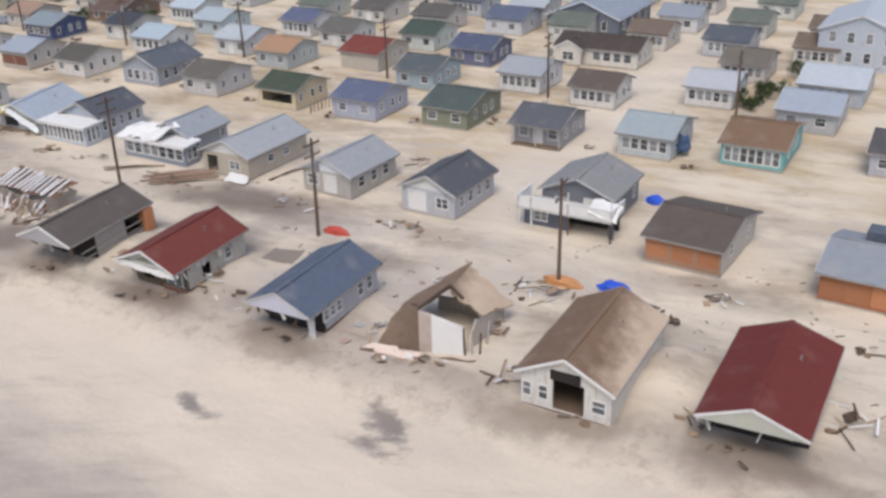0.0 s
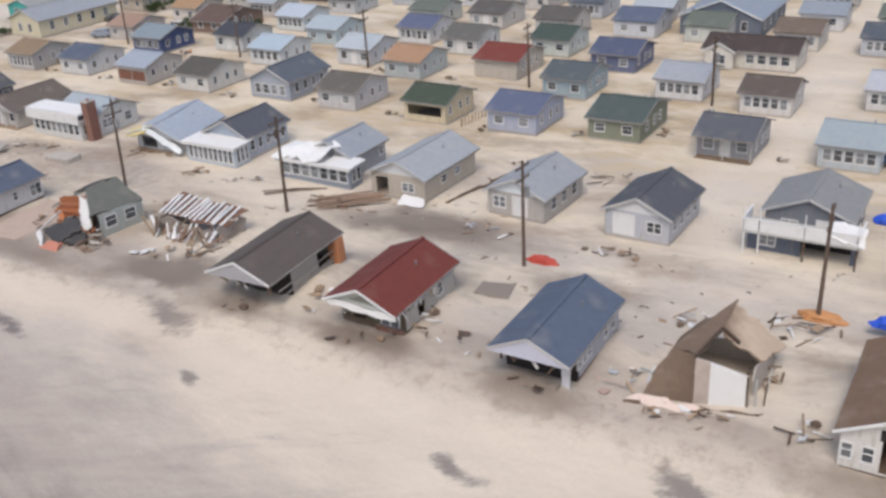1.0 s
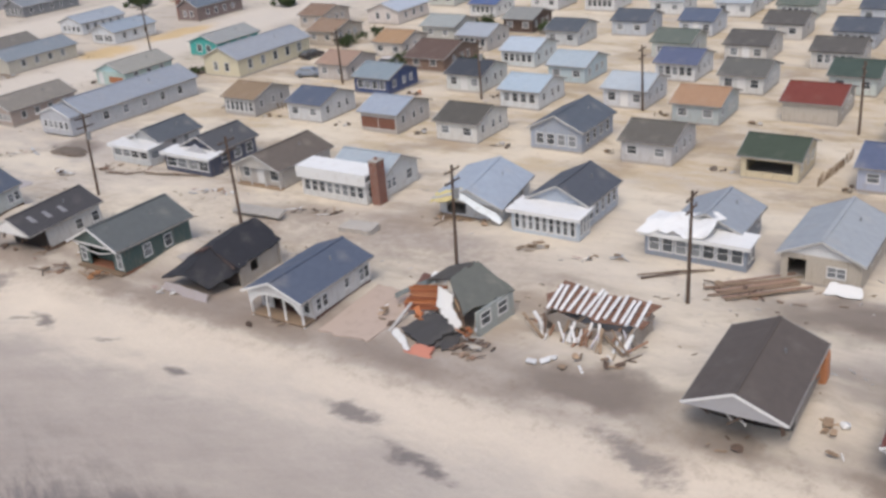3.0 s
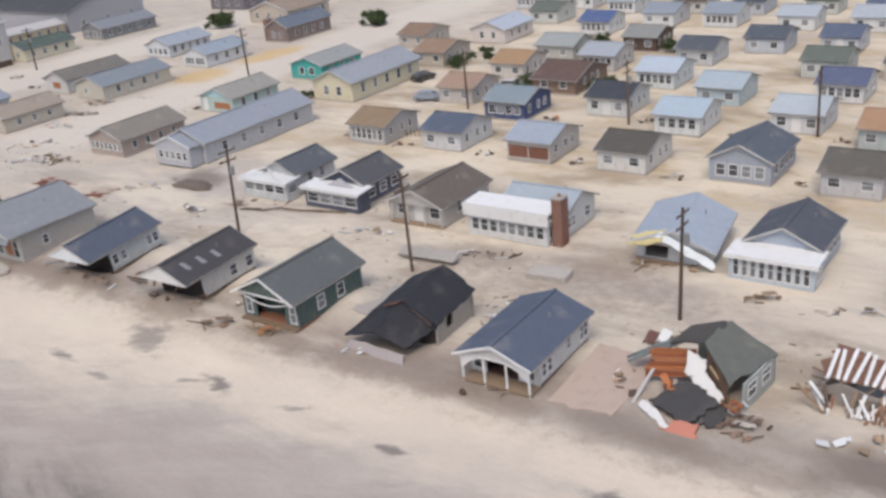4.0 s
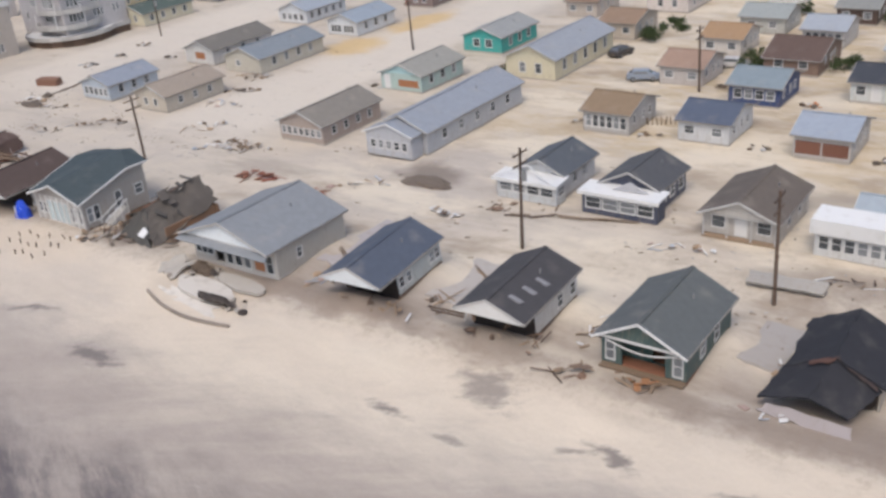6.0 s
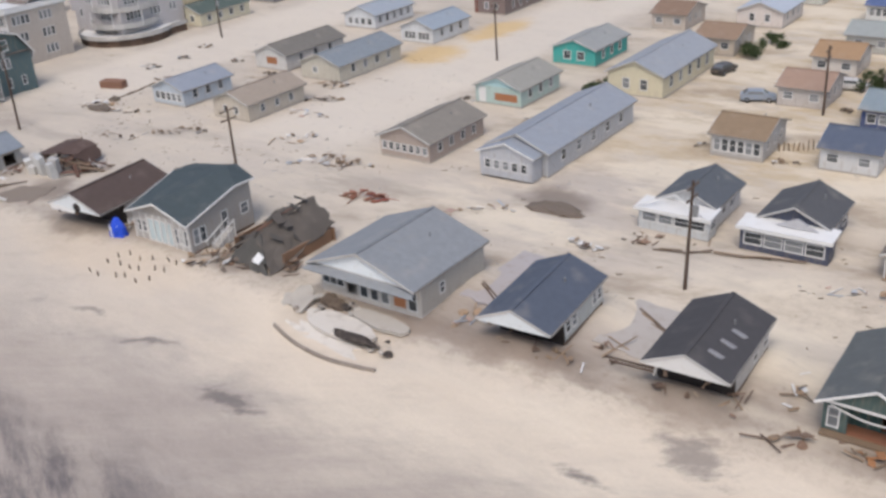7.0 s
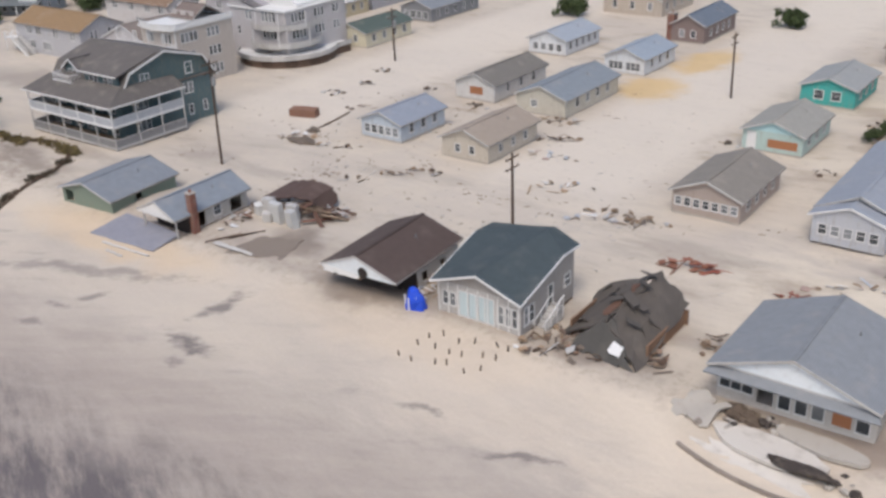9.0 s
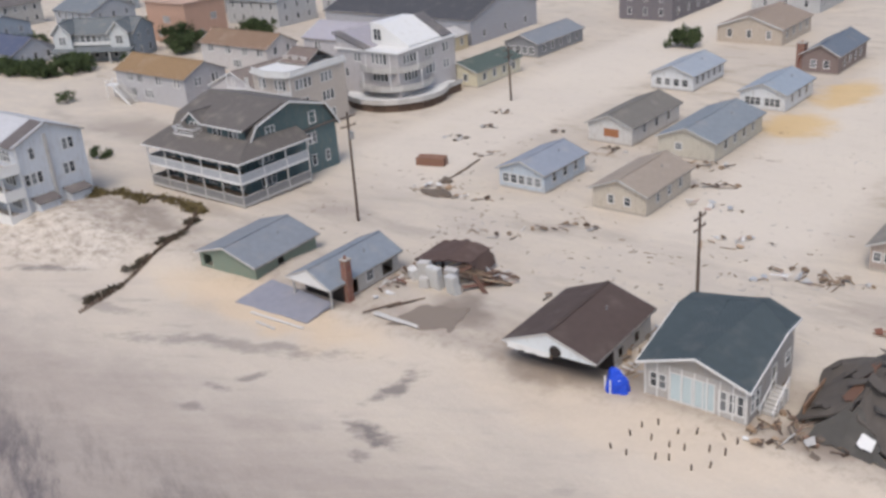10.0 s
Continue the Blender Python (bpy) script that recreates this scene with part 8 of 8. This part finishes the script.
PILES3 = ((-38.6, 49.8, 18, 1.6, 2.6, PALE), (-50.2, 49.4, 9, 2.4, 1.6, WOODS), (-63.6, 49.6, 14, 1.4, 2.4, WOODS), (-88.6, 49.6, 18, 2.0, 1.4, REDS), (-97.4, 51.4, 10, 1.2, 1.6, WOODS), (-110.6, 54.4, 18, 1.4, 2.6, PALE),
          (-118.2, 47.0, 12, 1.8, 1.0, PALE), (-132.6, 50.6, 12, 1.0, 2.6, WOODS), (-131.0, 45.6, 14, 3.0, 0.8, REDS), (-145.6, 49.6, 14, 1.6, 2.0, REDS), (-148.0, 46.2, 12, 2.6, 0.8, WOODS), (-157.6, 48.6, 14, 1.4, 2.2, PALE),
          (-173.6, 52.0, 16, 1.2, 2.6, REDS), (-196.6, 47.0, 20, 1.4, 2.0, PALE), (-197.0, 52.6, 16, 1.4, 2.2, PALE), (-207.6, 55.6, 16, 3.0, 1.4, WOODS), (-224.0, 53.0, 16, 2.4, 2.0, REDS), (-214.6, 56.0, 14, 2.4, 1.4, PALE),
          (-192.4, 68.8, 18, 3.6, 1.0, PALE), (-200.4, 74.0, 16, 4.4, 1.4, PALE), (-206.0, 82.0, 14, 3.6, 1.2, PALE), (-213.0, 79.0, 12, 2.6, 1.4, WOODS), (-226.0, 82.0, 12, 3.0, 1.6, PALE), (-238.6, 86.0, 10, 2.0, 1.2, REDS), (-168.0, 66.6, 14, 3.6, 1.0, PALE),
          (-156.0, 64.0, 12, 3.0, 1.0, WOODS), (-132.0, 66.0, 14, 4.0, 1.0, PALE), (-118.0, 66.6, 14, 3.6, 1.2, WOODS), (-96.4, 58.4, 12, 2.0, 1.0, WOODS), (-87.0, 67.4, 12, 3.0, 0.8, PALE), (-58.4, 66.6, 12, 3.0, 1.0, PALE), (-46.0, 66.8, 12, 3.0, 1.0, WOODS), (-37.0, 59.0, 14, 2.4, 1.2, PALE),
          (-12.6, 60.6, 14, 2.6, 1.2, WOODS), (-5.4, 64.0, 14, 2.4, 1.4, REDS), (-14.6, 49.4, 14, 1.2, 2.2, WOODS), (-27.2, 49.0, 14, 1.4, 1.8, WOODS), (-182.6, 45.4, 24, 3.4, 1.2, (DARK_WOOD, OLD_WOOD, DARK_MAT, TRIM)),
          (-68.4, 46.8, 6, 2.6, 0.8, UNDER), (-57.2, 46.6, 6, 2.6, 0.9, UNDER), (-43.6, 46.0, 6, 2.4, 0.8, UNDER), (-138.6, 46.0, 6, 2.6, 0.8, UNDER), (-151.6, 45.8, 6, 2.6, 0.8, UNDER), (-104.8, 46.0, 6, 2.4, 0.6, UNDER),
          (-22.0, 46.0, 6, 2.8, 0.6, UNDER), (-11.0, 47.0, 6, 2.4, 0.8, UNDER), (-126.4, 45.8, 14, 3.0, 0.5, (wood_mat((176, 128, 92)), OLD_WOOD)), (-223.4, 49.6, 20, 0.9, 2.8, PALE + (DARK_WOOD, DARK_WOOD)))
for k, (x, y, n, rx, ry, mats) in enumerate(PILES + PILES2 + PILES3):
    debris(x, y, n, rx, ry, HEAP, mats, 200 + k, ground_z(x, y), 0.35 if mats is UNDER else 0.6, (0.4, 1.5) if mats is UNDER else (0.6, 2.4), rz=8 * (k % 5))
RED_BOARDS = (plain_mat("red_boards", (158, 92, 76), 0.85), wood_mat((152, 104, 84)))
debris(-180.6, 63.6, 26, 3.0, 0.7, "drift of red roofing boards", RED_BOARDS, 501, ground_z(-180.6, 63.6), 1.0, sheets=0.65, rz=12)
debris(-171.0, 62.6, 10, 1.6, 0.6, "drift of red roofing boards", RED_BOARDS, 502, ground_z(-171, 62.6), 0.3)
debris(-21.0, 60.2, 26, 2.4, 1.4, "dark heap of torn roofing behind a cottage", (DARK_WOOD, DARK_MAT), 503, ground_z(-21, 60.2), 1.6, sheets=0.5)
for k, (x0, y0, x1, y1) in enumerate(((-149.5, 66.4, -138.5, 69.6), (-161.0, 53.6, -156.0, 51.2), (-140.6, 52.2, -146.2, 55.4), (-82.0, 66.0, -78.0, 69.0), (-64.4, 70.6, -62.6, 79.6), (-176.0, 99.0, -176.4, 112.0), (-237.4, 76.0, -238.2, 83.0), (-221.6, 44.8, -219.0, 48.6))):
    ob = thing("fallen_beam", pose(0, 0, 0), "long broken timber beams lying in sand", "timber", "fallen beams")
    rnd, n = random.Random(590 + k), max(2, round(math.hypot(x1 - x0, y1 - y0) / 2.4))
    for i in range(n):
        for j in range(2):
            a, b = (i - rnd.uniform(0.0, 0.3)) / n, (i + 1 + rnd.uniform(-0.2, 0.3)) / n
            xa, ya, xb, yb = x0 + (x1 - x0) * a, y0 + (y1 - y0) * a, x0 + (x1 - x0) * b, y0 + (y1 - y0) * b
            bm = bmesh.new()
            beam(bm, (xa, ya + rnd.gauss(0, 0.22), ground_z(xa, ya) + rnd.uniform(0.05, 0.3)), (xb, yb + rnd.gauss(0, 0.22), ground_z(xb, yb) + rnd.uniform(0.05, 0.3)), rnd.uniform(0.08, 0.16), 0.1)
            part("beam", bm, (OLD_WOOD, DARK_WOOD, wood_mat((140, 122, 106)))[(i + j) % 3], ob)

# a raft of long parallel boards washed against a cottage
raft = thing("board_raft", pose(-73.4, 67.6, 0.12, 0, 0, 36), "raft of long parallel floor boards on sand", "timber")
rnd = random.Random(612)
for i in range(8):
    bm = bmesh.new()
    ya = -1.6 + 0.42 * i
    beam(bm, (-3.6 + rnd.uniform(-0.8, 0.8), ya + rnd.gauss(0, 0.1), rnd.uniform(0.0, 0.1)), (3.4 + rnd.uniform(-0.9, 0.8), ya + rnd.gauss(0, 0.2), rnd.uniform(0.08, 0.3)), 0.2, 0.1)
    part("board", bm, (OLD_WOOD, wood_mat((172, 142, 126)), wood_mat((158, 132, 112)))[i % 3], raft)

# small bits strewn over the sand, thicker along the drift lines
def strewn(n, mat, label, seed, size):
    rnd = random.Random(seed)
    knots = [(rnd.uniform(-250, 0), 54 + abs(rnd.gauss(0, 13))) for k in range(110)] + [(rnd.uniform(-245, -190), rnd.uniform(58, 110)) for k in range(36)]
    bm = bmesh.new()
    for i in range(n):
        kx, ky = rnd.choice(knots)
        x, y = kx + rnd.gauss(0, 2.6), ky + rnd.gauss(0, 0.9)
        s, a, z = size * rnd.uniform(0.15, 1.0) ** 2 + 0.05, rnd.gauss(0.1, 0.7), ground_z(x, y) + 0.05
        beam(bm, (x - math.cos(a) * s, y - math.sin(a) * s, z), (x + math.cos(a) * s, y + math.sin(a) * s, z + rnd.uniform(-0.03, 0.08)), rnd.uniform(0.03, 0.10), 0.05)
    tagged(new("scattered_debris", mesh_of(bm, "scattered_debris", mat)), label, "debris", kind="stuff")


strewn(460, OLD_WOOD, "small splinters and bits strewn over the sand", 77, 0.3)
strewn(120, DARK_WOOD, "dark splinters and bits strewn over the sand", 78, 0.25)
strewn(360, TRIM, "pale splinters and sheets strewn over the sand", 79, 0.3)

# odds and ends in the yards between the cottages
JUNK = (DARK_WOOD, DARK_MAT, OLD_WOOD, TRIM, plain_mat("wet_soil", (104, 92, 80), 0.9))
for k, (x, y, n, rx, ry) in enumerate(((-61.0, 93.6, 6, 1.0, 0.8), (-71.6, 91.2, 6, 1.2, 0.6), (-52.4, 97.6, 6, 0.9, 1.2), (-84.6, 92.2, 6, 1.4, 0.8), (-98.0, 93.4, 6, 1.2, 0.8), (-110.4, 91.6, 6, 1.2, 0.8), (-122.2, 92.6, 6, 1.0, 0.8),
                                       (-134.6, 92.0, 6, 1.2, 0.8), (-146.4, 91.4, 8, 1.6, 0.8), (-156.4, 92.6, 6, 1.2, 1.0), (-38.6, 93.4, 5, 1.0, 0.8), (-27.6, 92.0, 6, 1.2, 0.8), (-62.4, 108.0, 7, 1.4, 0.8), (-49.8, 106.6, 6, 1.2, 0.8), (-86.6, 108.6, 6, 1.4, 0.8),
                                       (-98.0, 108.4, 6, 1.2, 0.8), (-110.0, 106.6, 6, 1.2, 0.8), (-121.6, 110.2, 6, 1.2, 0.8), (-134.0, 107.4, 6, 1.2, 0.8), (-146.0, 110.6, 8, 1.2, 1.0), (-73.8, 121.2, 6, 1.4, 0.8), (-85.0, 122.6, 6, 1.2, 0.8), (-97.4, 121.6, 6, 1.2, 0.8),
                                       (-109.4, 123.0, 6, 1.2, 0.8), (-121.4, 121.4, 6, 1.2, 0.8), (-60.6, 119.6, 6, 1.4, 0.8), (-178.0, 92.4, 8, 1.6, 1.0), (-190.0, 96.6, 7, 1.4, 1.0), (-178.0, 112.0, 7, 1.2, 1.4), (-236.0, 98.0, 8, 1.6, 1.0), (-247.3, 90.0, 16, 2.0, 1.2), (-246.2, 96.0, 12, 1.3, 1.0), (-248.4, 103.0, 12, 1.7, 1.0), (-225.4, 94.6, 14, 2.2, 1.2))):
    debris(x, y, n, rx, ry, "small heap of wet clutter in a sandy yard", JUNK, 700 + k, ground_z(x, y), 0.5, (0.6, 1.8), 0.25, 0.45, name="clutter_heap")


# vehicles left between the cottages
def parked_car(x, y, rz, rgb, label):
    ob = thing("parked_car", pose(x, y, ground_z(x, y), 0, 0, rz), label, "car", "parked cars")
    paint = plain_mat("car_paint", rgb, 0.35, 3.0, 0.15, (170, 156, 138), 0.5)
    bm = bmesh.new()
    prof = ((-2.1, 0.3), (2.1, 0.3), (2.15, 0.75), (1.2, 0.95), (0.55, 1.42), (-1.2, 1.42), (-1.8, 0.98), (-2.15, 0.9))
    rows = [[bm.verts.new((px, s * (0.86 if pz < 1.0 else 0.7), pz)) for px, pz in prof] for s in (-1, 1)]
    bm.faces.new(rows[0][::-1])
    bm.faces.new(rows[1])
    for i in range(len(prof)):
        j = (i + 1) % len(prof)
        bm.faces.new((rows[0][i], rows[0][j], rows[1][j], rows[1][i]))
    bmesh.ops.bevel(bm, geom=bm.edges[:], offset=0.06, segments=2, affect="EDGES")
    part("body", bm, paint, ob)
    for sy in (-1, 1):
        bm = bmesh.new()
        v = [bm.verts.new((px, sy * (0.80 if pz < 1.1 else 0.735), pz)) for px, pz in ((-1.35, 1.02), (0.75, 1.02), (0.42, 1.35), (-1.05, 1.35))]
        w = [bm.verts.new((q.co.x, q.co.y + sy * 0.03, q.co.z)) for q in v]
        bm.faces.new(v)
        bm.faces.new(w[::-1])
        for i in range(4):
            bm.faces.new((v[i], v[(i + 1) % 4], w[(i + 1) % 4], w[i]))
        part("side_window", bm, GLASS, ob)
        for px in (-1.3, 1.3):
            bm = bmesh.new()
            rod(bm, (px, sy * 0.68, 0.3), (px, sy * 0.9, 0.3), 0.32, 0.32, 14)
            wheel = part("wheel", bm, plain_mat("tyre_rubber", (52, 50, 48), 0.9), ob)
            bm = bmesh.new()
            rod(bm, (px, sy * 0.9, 0.3), (px, sy * 0.92, 0.3), 0.18, 0.18, 12)
            part("rim", bm, plain_mat("grey_metal", (150, 150, 150), 0.5), wheel)
    for x0, x1, z0, z1 in ((0.62, 1.14, 1.38, 1.0), (-1.27, -1.75, 1.38, 1.02)):
        bm = bmesh.new()
        v = [bm.verts.new((px + math.copysign(0.03, px), py, pz + 0.02)) for px, py, pz in ((x0, -0.62, z0), (x0, 0.62, z0), (x1, 0.7, z1), (x1, -0.7, z1))]
        bm.faces.new(v)
        bmesh.ops.solidify(bm, geom=bm.faces[:], thickness=0.03)
        part("windscreen" if x0 > 0 else "rear_window", bm, GLASS, ob)


for x, y, rz, rgb, label in ((-156.6, 111.2, 20, (150, 158, 170), "silver-blue sedan parked in sand beside a cottage"), (-147.8, 120.4, 10, (214, 210, 206), "pale sedan parked in sand behind a cottage"),
                             (-164.9, 121.6, 80, (74, 70, 70), "dark sedan parked in sand beside a yellow house")):
    parked_car(x, y, rz, rgb, label)
debris(-133.3, 107.7, 7, 0.7, 0.5, "small heap of dull orange boards", (wood_mat((196, 128, 84)), wood_mat((176, 118, 84))), 690, ground_z(-133.3, 107.7), 0.7, (0.8, 1.6), name="clutter_heap")

fallen("upturned_deck", ((-244.6, 78.4, 1.0), (-241.0, 79.6, 1.0), (-241.4, 80.9, 1.15), (-244.9, 79.8, 1.15)), plain_mat("red_brown_boards", (146, 110, 92), 0.9, 3.0, 0.3, (112, 86, 74), 0.5), "red-brown deck section upturned in the street", "deck", 1.1, 0.05, 0.08, 41)

# stake fences half buried beside the cottages
def stake_fence(x0, y0, x1, y1, n, seed):
    rnd = random.Random(seed)
    ob = thing("stake_fence", pose(0, 0, 0), "row of grey wooden stakes half buried in sand", "fence", "stake fences")
    for i in range(n):
        x, y = x0 + (x1 - x0) * i / (n - 1), y0 + (y1 - y0) * i / (n - 1)
        o = part("stake", board_mesh(OLD_WOOD, "plank"), None, ob)
        o.matrix_basis = pose(x, y, ground_z(x, y) + 0.4, 0, 90 + rnd.gauss(0, 8), rnd.random() * 90) @ Matrix.Diagonal((rnd.uniform(0.9, 1.5), 0.16, 0.1, 1))


stake_fence(-148.6, 95.0, -145.2, 97.6, 9, 61)
stake_fence(-74.7, 91.6, -73.6, 100.8, 15, 62)


def bush(x, y, w, d, h, label, seed, rgb=(72, 84, 52), dense=1):
    """Stems and a ragged crown of many small leaves."""
    rnd = random.Random(seed)
    key = ("leaf", rgb)
    if key not in MATS:
        n = Nodes("leaves")
        isl = n.add("ShaderNodeNewGeometry").outputs["Random Per Island"]
        MATS[key] = n.finish(n.scale_colour(lin(*rgb), n.math("ADD", 0.6, n.math("MULTIPLY", isl, 0.9))), 0.8)
    ob = thing("shrub", pose(x, y, ground_z(x, y)), label, "shrub", "shrubs")
    for k in range(3 if h > 1 else 1):
        bm = bmesh.new()
        rod(bm, (rnd.uniform(-w, w) * 0.2, rnd.uniform(-d, d) * 0.2, -0.2), (rnd.uniform(-w, w) * 0.4, rnd.uniform(-d, d) * 0.4, h * 0.8), 0.05, 0.02, 5)
        part("stem", bm, DARK_WOOD, ob)
    verts, faces = [], []
    clumps = [Vector((rnd.uniform(-0.5, 0.5) * w, rnd.uniform(-0.5, 0.5) * d, rnd.uniform(0.25, 0.9) * h)) for k in range(int(6 + w * d * (1.4 if h > 2.3 else 0.7)) * dense)]
    for k in range(int(500 + 60 * w * d)):
        c = rnd.choice(clumps) + Vector((rnd.gauss(0, 0.3), rnd.gauss(0, 0.3), rnd.gauss(0, 0.22))) * (0.7 + 0.2 * h)
        e = Euler((rnd.random() * 6, rnd.random() * 6, rnd.random() * 6)).to_matrix()
        b = len(verts)
        s = rnd.uniform(0.10, 0.22) * (1.9 if h > 2.3 else 1.0)
        verts += [tuple(c + e @ Vector(q) * s) for q in ((-1, 0, 0), (0, -0.5, 0), (1, 0, 0.2), (0, 0.5, 0))]
        faces.append((b, b + 1, b + 2, b + 3))
    me = bpy.data.meshes.new("crown")
    me.from_pydata(verts, [], faces)
    me.materials.append(MATS[key])
    part("crown", me, None, ob)


GREEN = "dense dark green shrub in the sand"
for k, (x, y, w, d, h) in enumerate(((-164.6, 130.6, 3.0, 5.0, 1.6), (-163.2, 137.4, 3.4, 4.0, 1.5), (-145.4, 121.6, 3.4, 4.6, 2.0), (-134.4, 122.4, 2.6, 4.4, 1.8), (-27.8, 115.8, 2.6, 3.2, 1.9), (-26.4, 121.0, 3.2, 3.0, 2.0),
                                     (-24.6, 131.6, 2.6, 2.6, 2.0), (-243.4, 152.0, 5.0, 4.0, 3.4), (-350.0, 86.4, 10.0, 5.0, 3.0), (-346.0, 92.0, 8.0, 6.0, 3.2), (-337.0, 112.0, 5.0, 4.0, 3.6), (-366.0, 84.0, 9.0, 3.0, 2.4), (-323.5, 76.4, 3.0, 2.4, 1.8), (-374.0, 110.0, 10.0, 3.0, 3.0), (-394.0, 132.0, 12.0, 4.0, 3.0), (-288.0, 60.6, 2.4, 2.2, 1.4),
                                     (-176.6, 108.0, 1.2, 9.0, 1.1), (-148.5, 151.0, 2.6, 2.6, 2.2), (-134.0, 148.0, 2.6, 2.4, 2.0), (-205.0, 160.0, 4.0, 4.0, 3.0), (-36.0, 146.0, 3.0, 3.0, 2.4), (-345.6, 117.0, 4.0, 6.0, 5.0), (-340.0, 116.0, 4.0, 5.0, 3.6), (-379.0, 100.0, 14.0, 5.0, 3.4), (-359.0, 85.0, 12.0, 4.0, 2.8), (-338.0, 100.0, 4.0, 3.0, 2.4), (-326.0, 122.0, 5.0, 3.0, 3.0), (-400.0, 108.0, 14.0, 4.0, 3.4), (-366.0, 128.0, 10.0, 5.0, 4.0), (-336.0, 132.0, 9.0, 4.0, 3.4))):
    bush(x, y, w, d, h, GREEN, 300 + k)
for k, (x, y, w, d) in enumerate(((-275.6, 45.6, 1.6, 5.0), (-273.0, 49.4, 3.4, 2.6), (-268.4, 51.8, 7.0, 1.5), (-262.0, 54.0, 8.0, 1.3), (-257.4, 53.2, 3.4, 1.4))):
    bush(x, y, w, d, 0.4, "low brown beach grass along the mound", 340 + k, (116, 102, 68), 5)
for k, (x, y, w, d) in enumerate(((-254.6, 50.4, 1.2, 1.6), (-252.4, 46.0, 0.6, 3.6), (-250.8, 40.6, 0.6, 4.0), (-249.0, 34.6, 0.7, 4.4))):
    bush(x, y, w, d, 0.3, "thin dead grass caught along a dune fence", 360 + k, (94, 84, 70), 3)
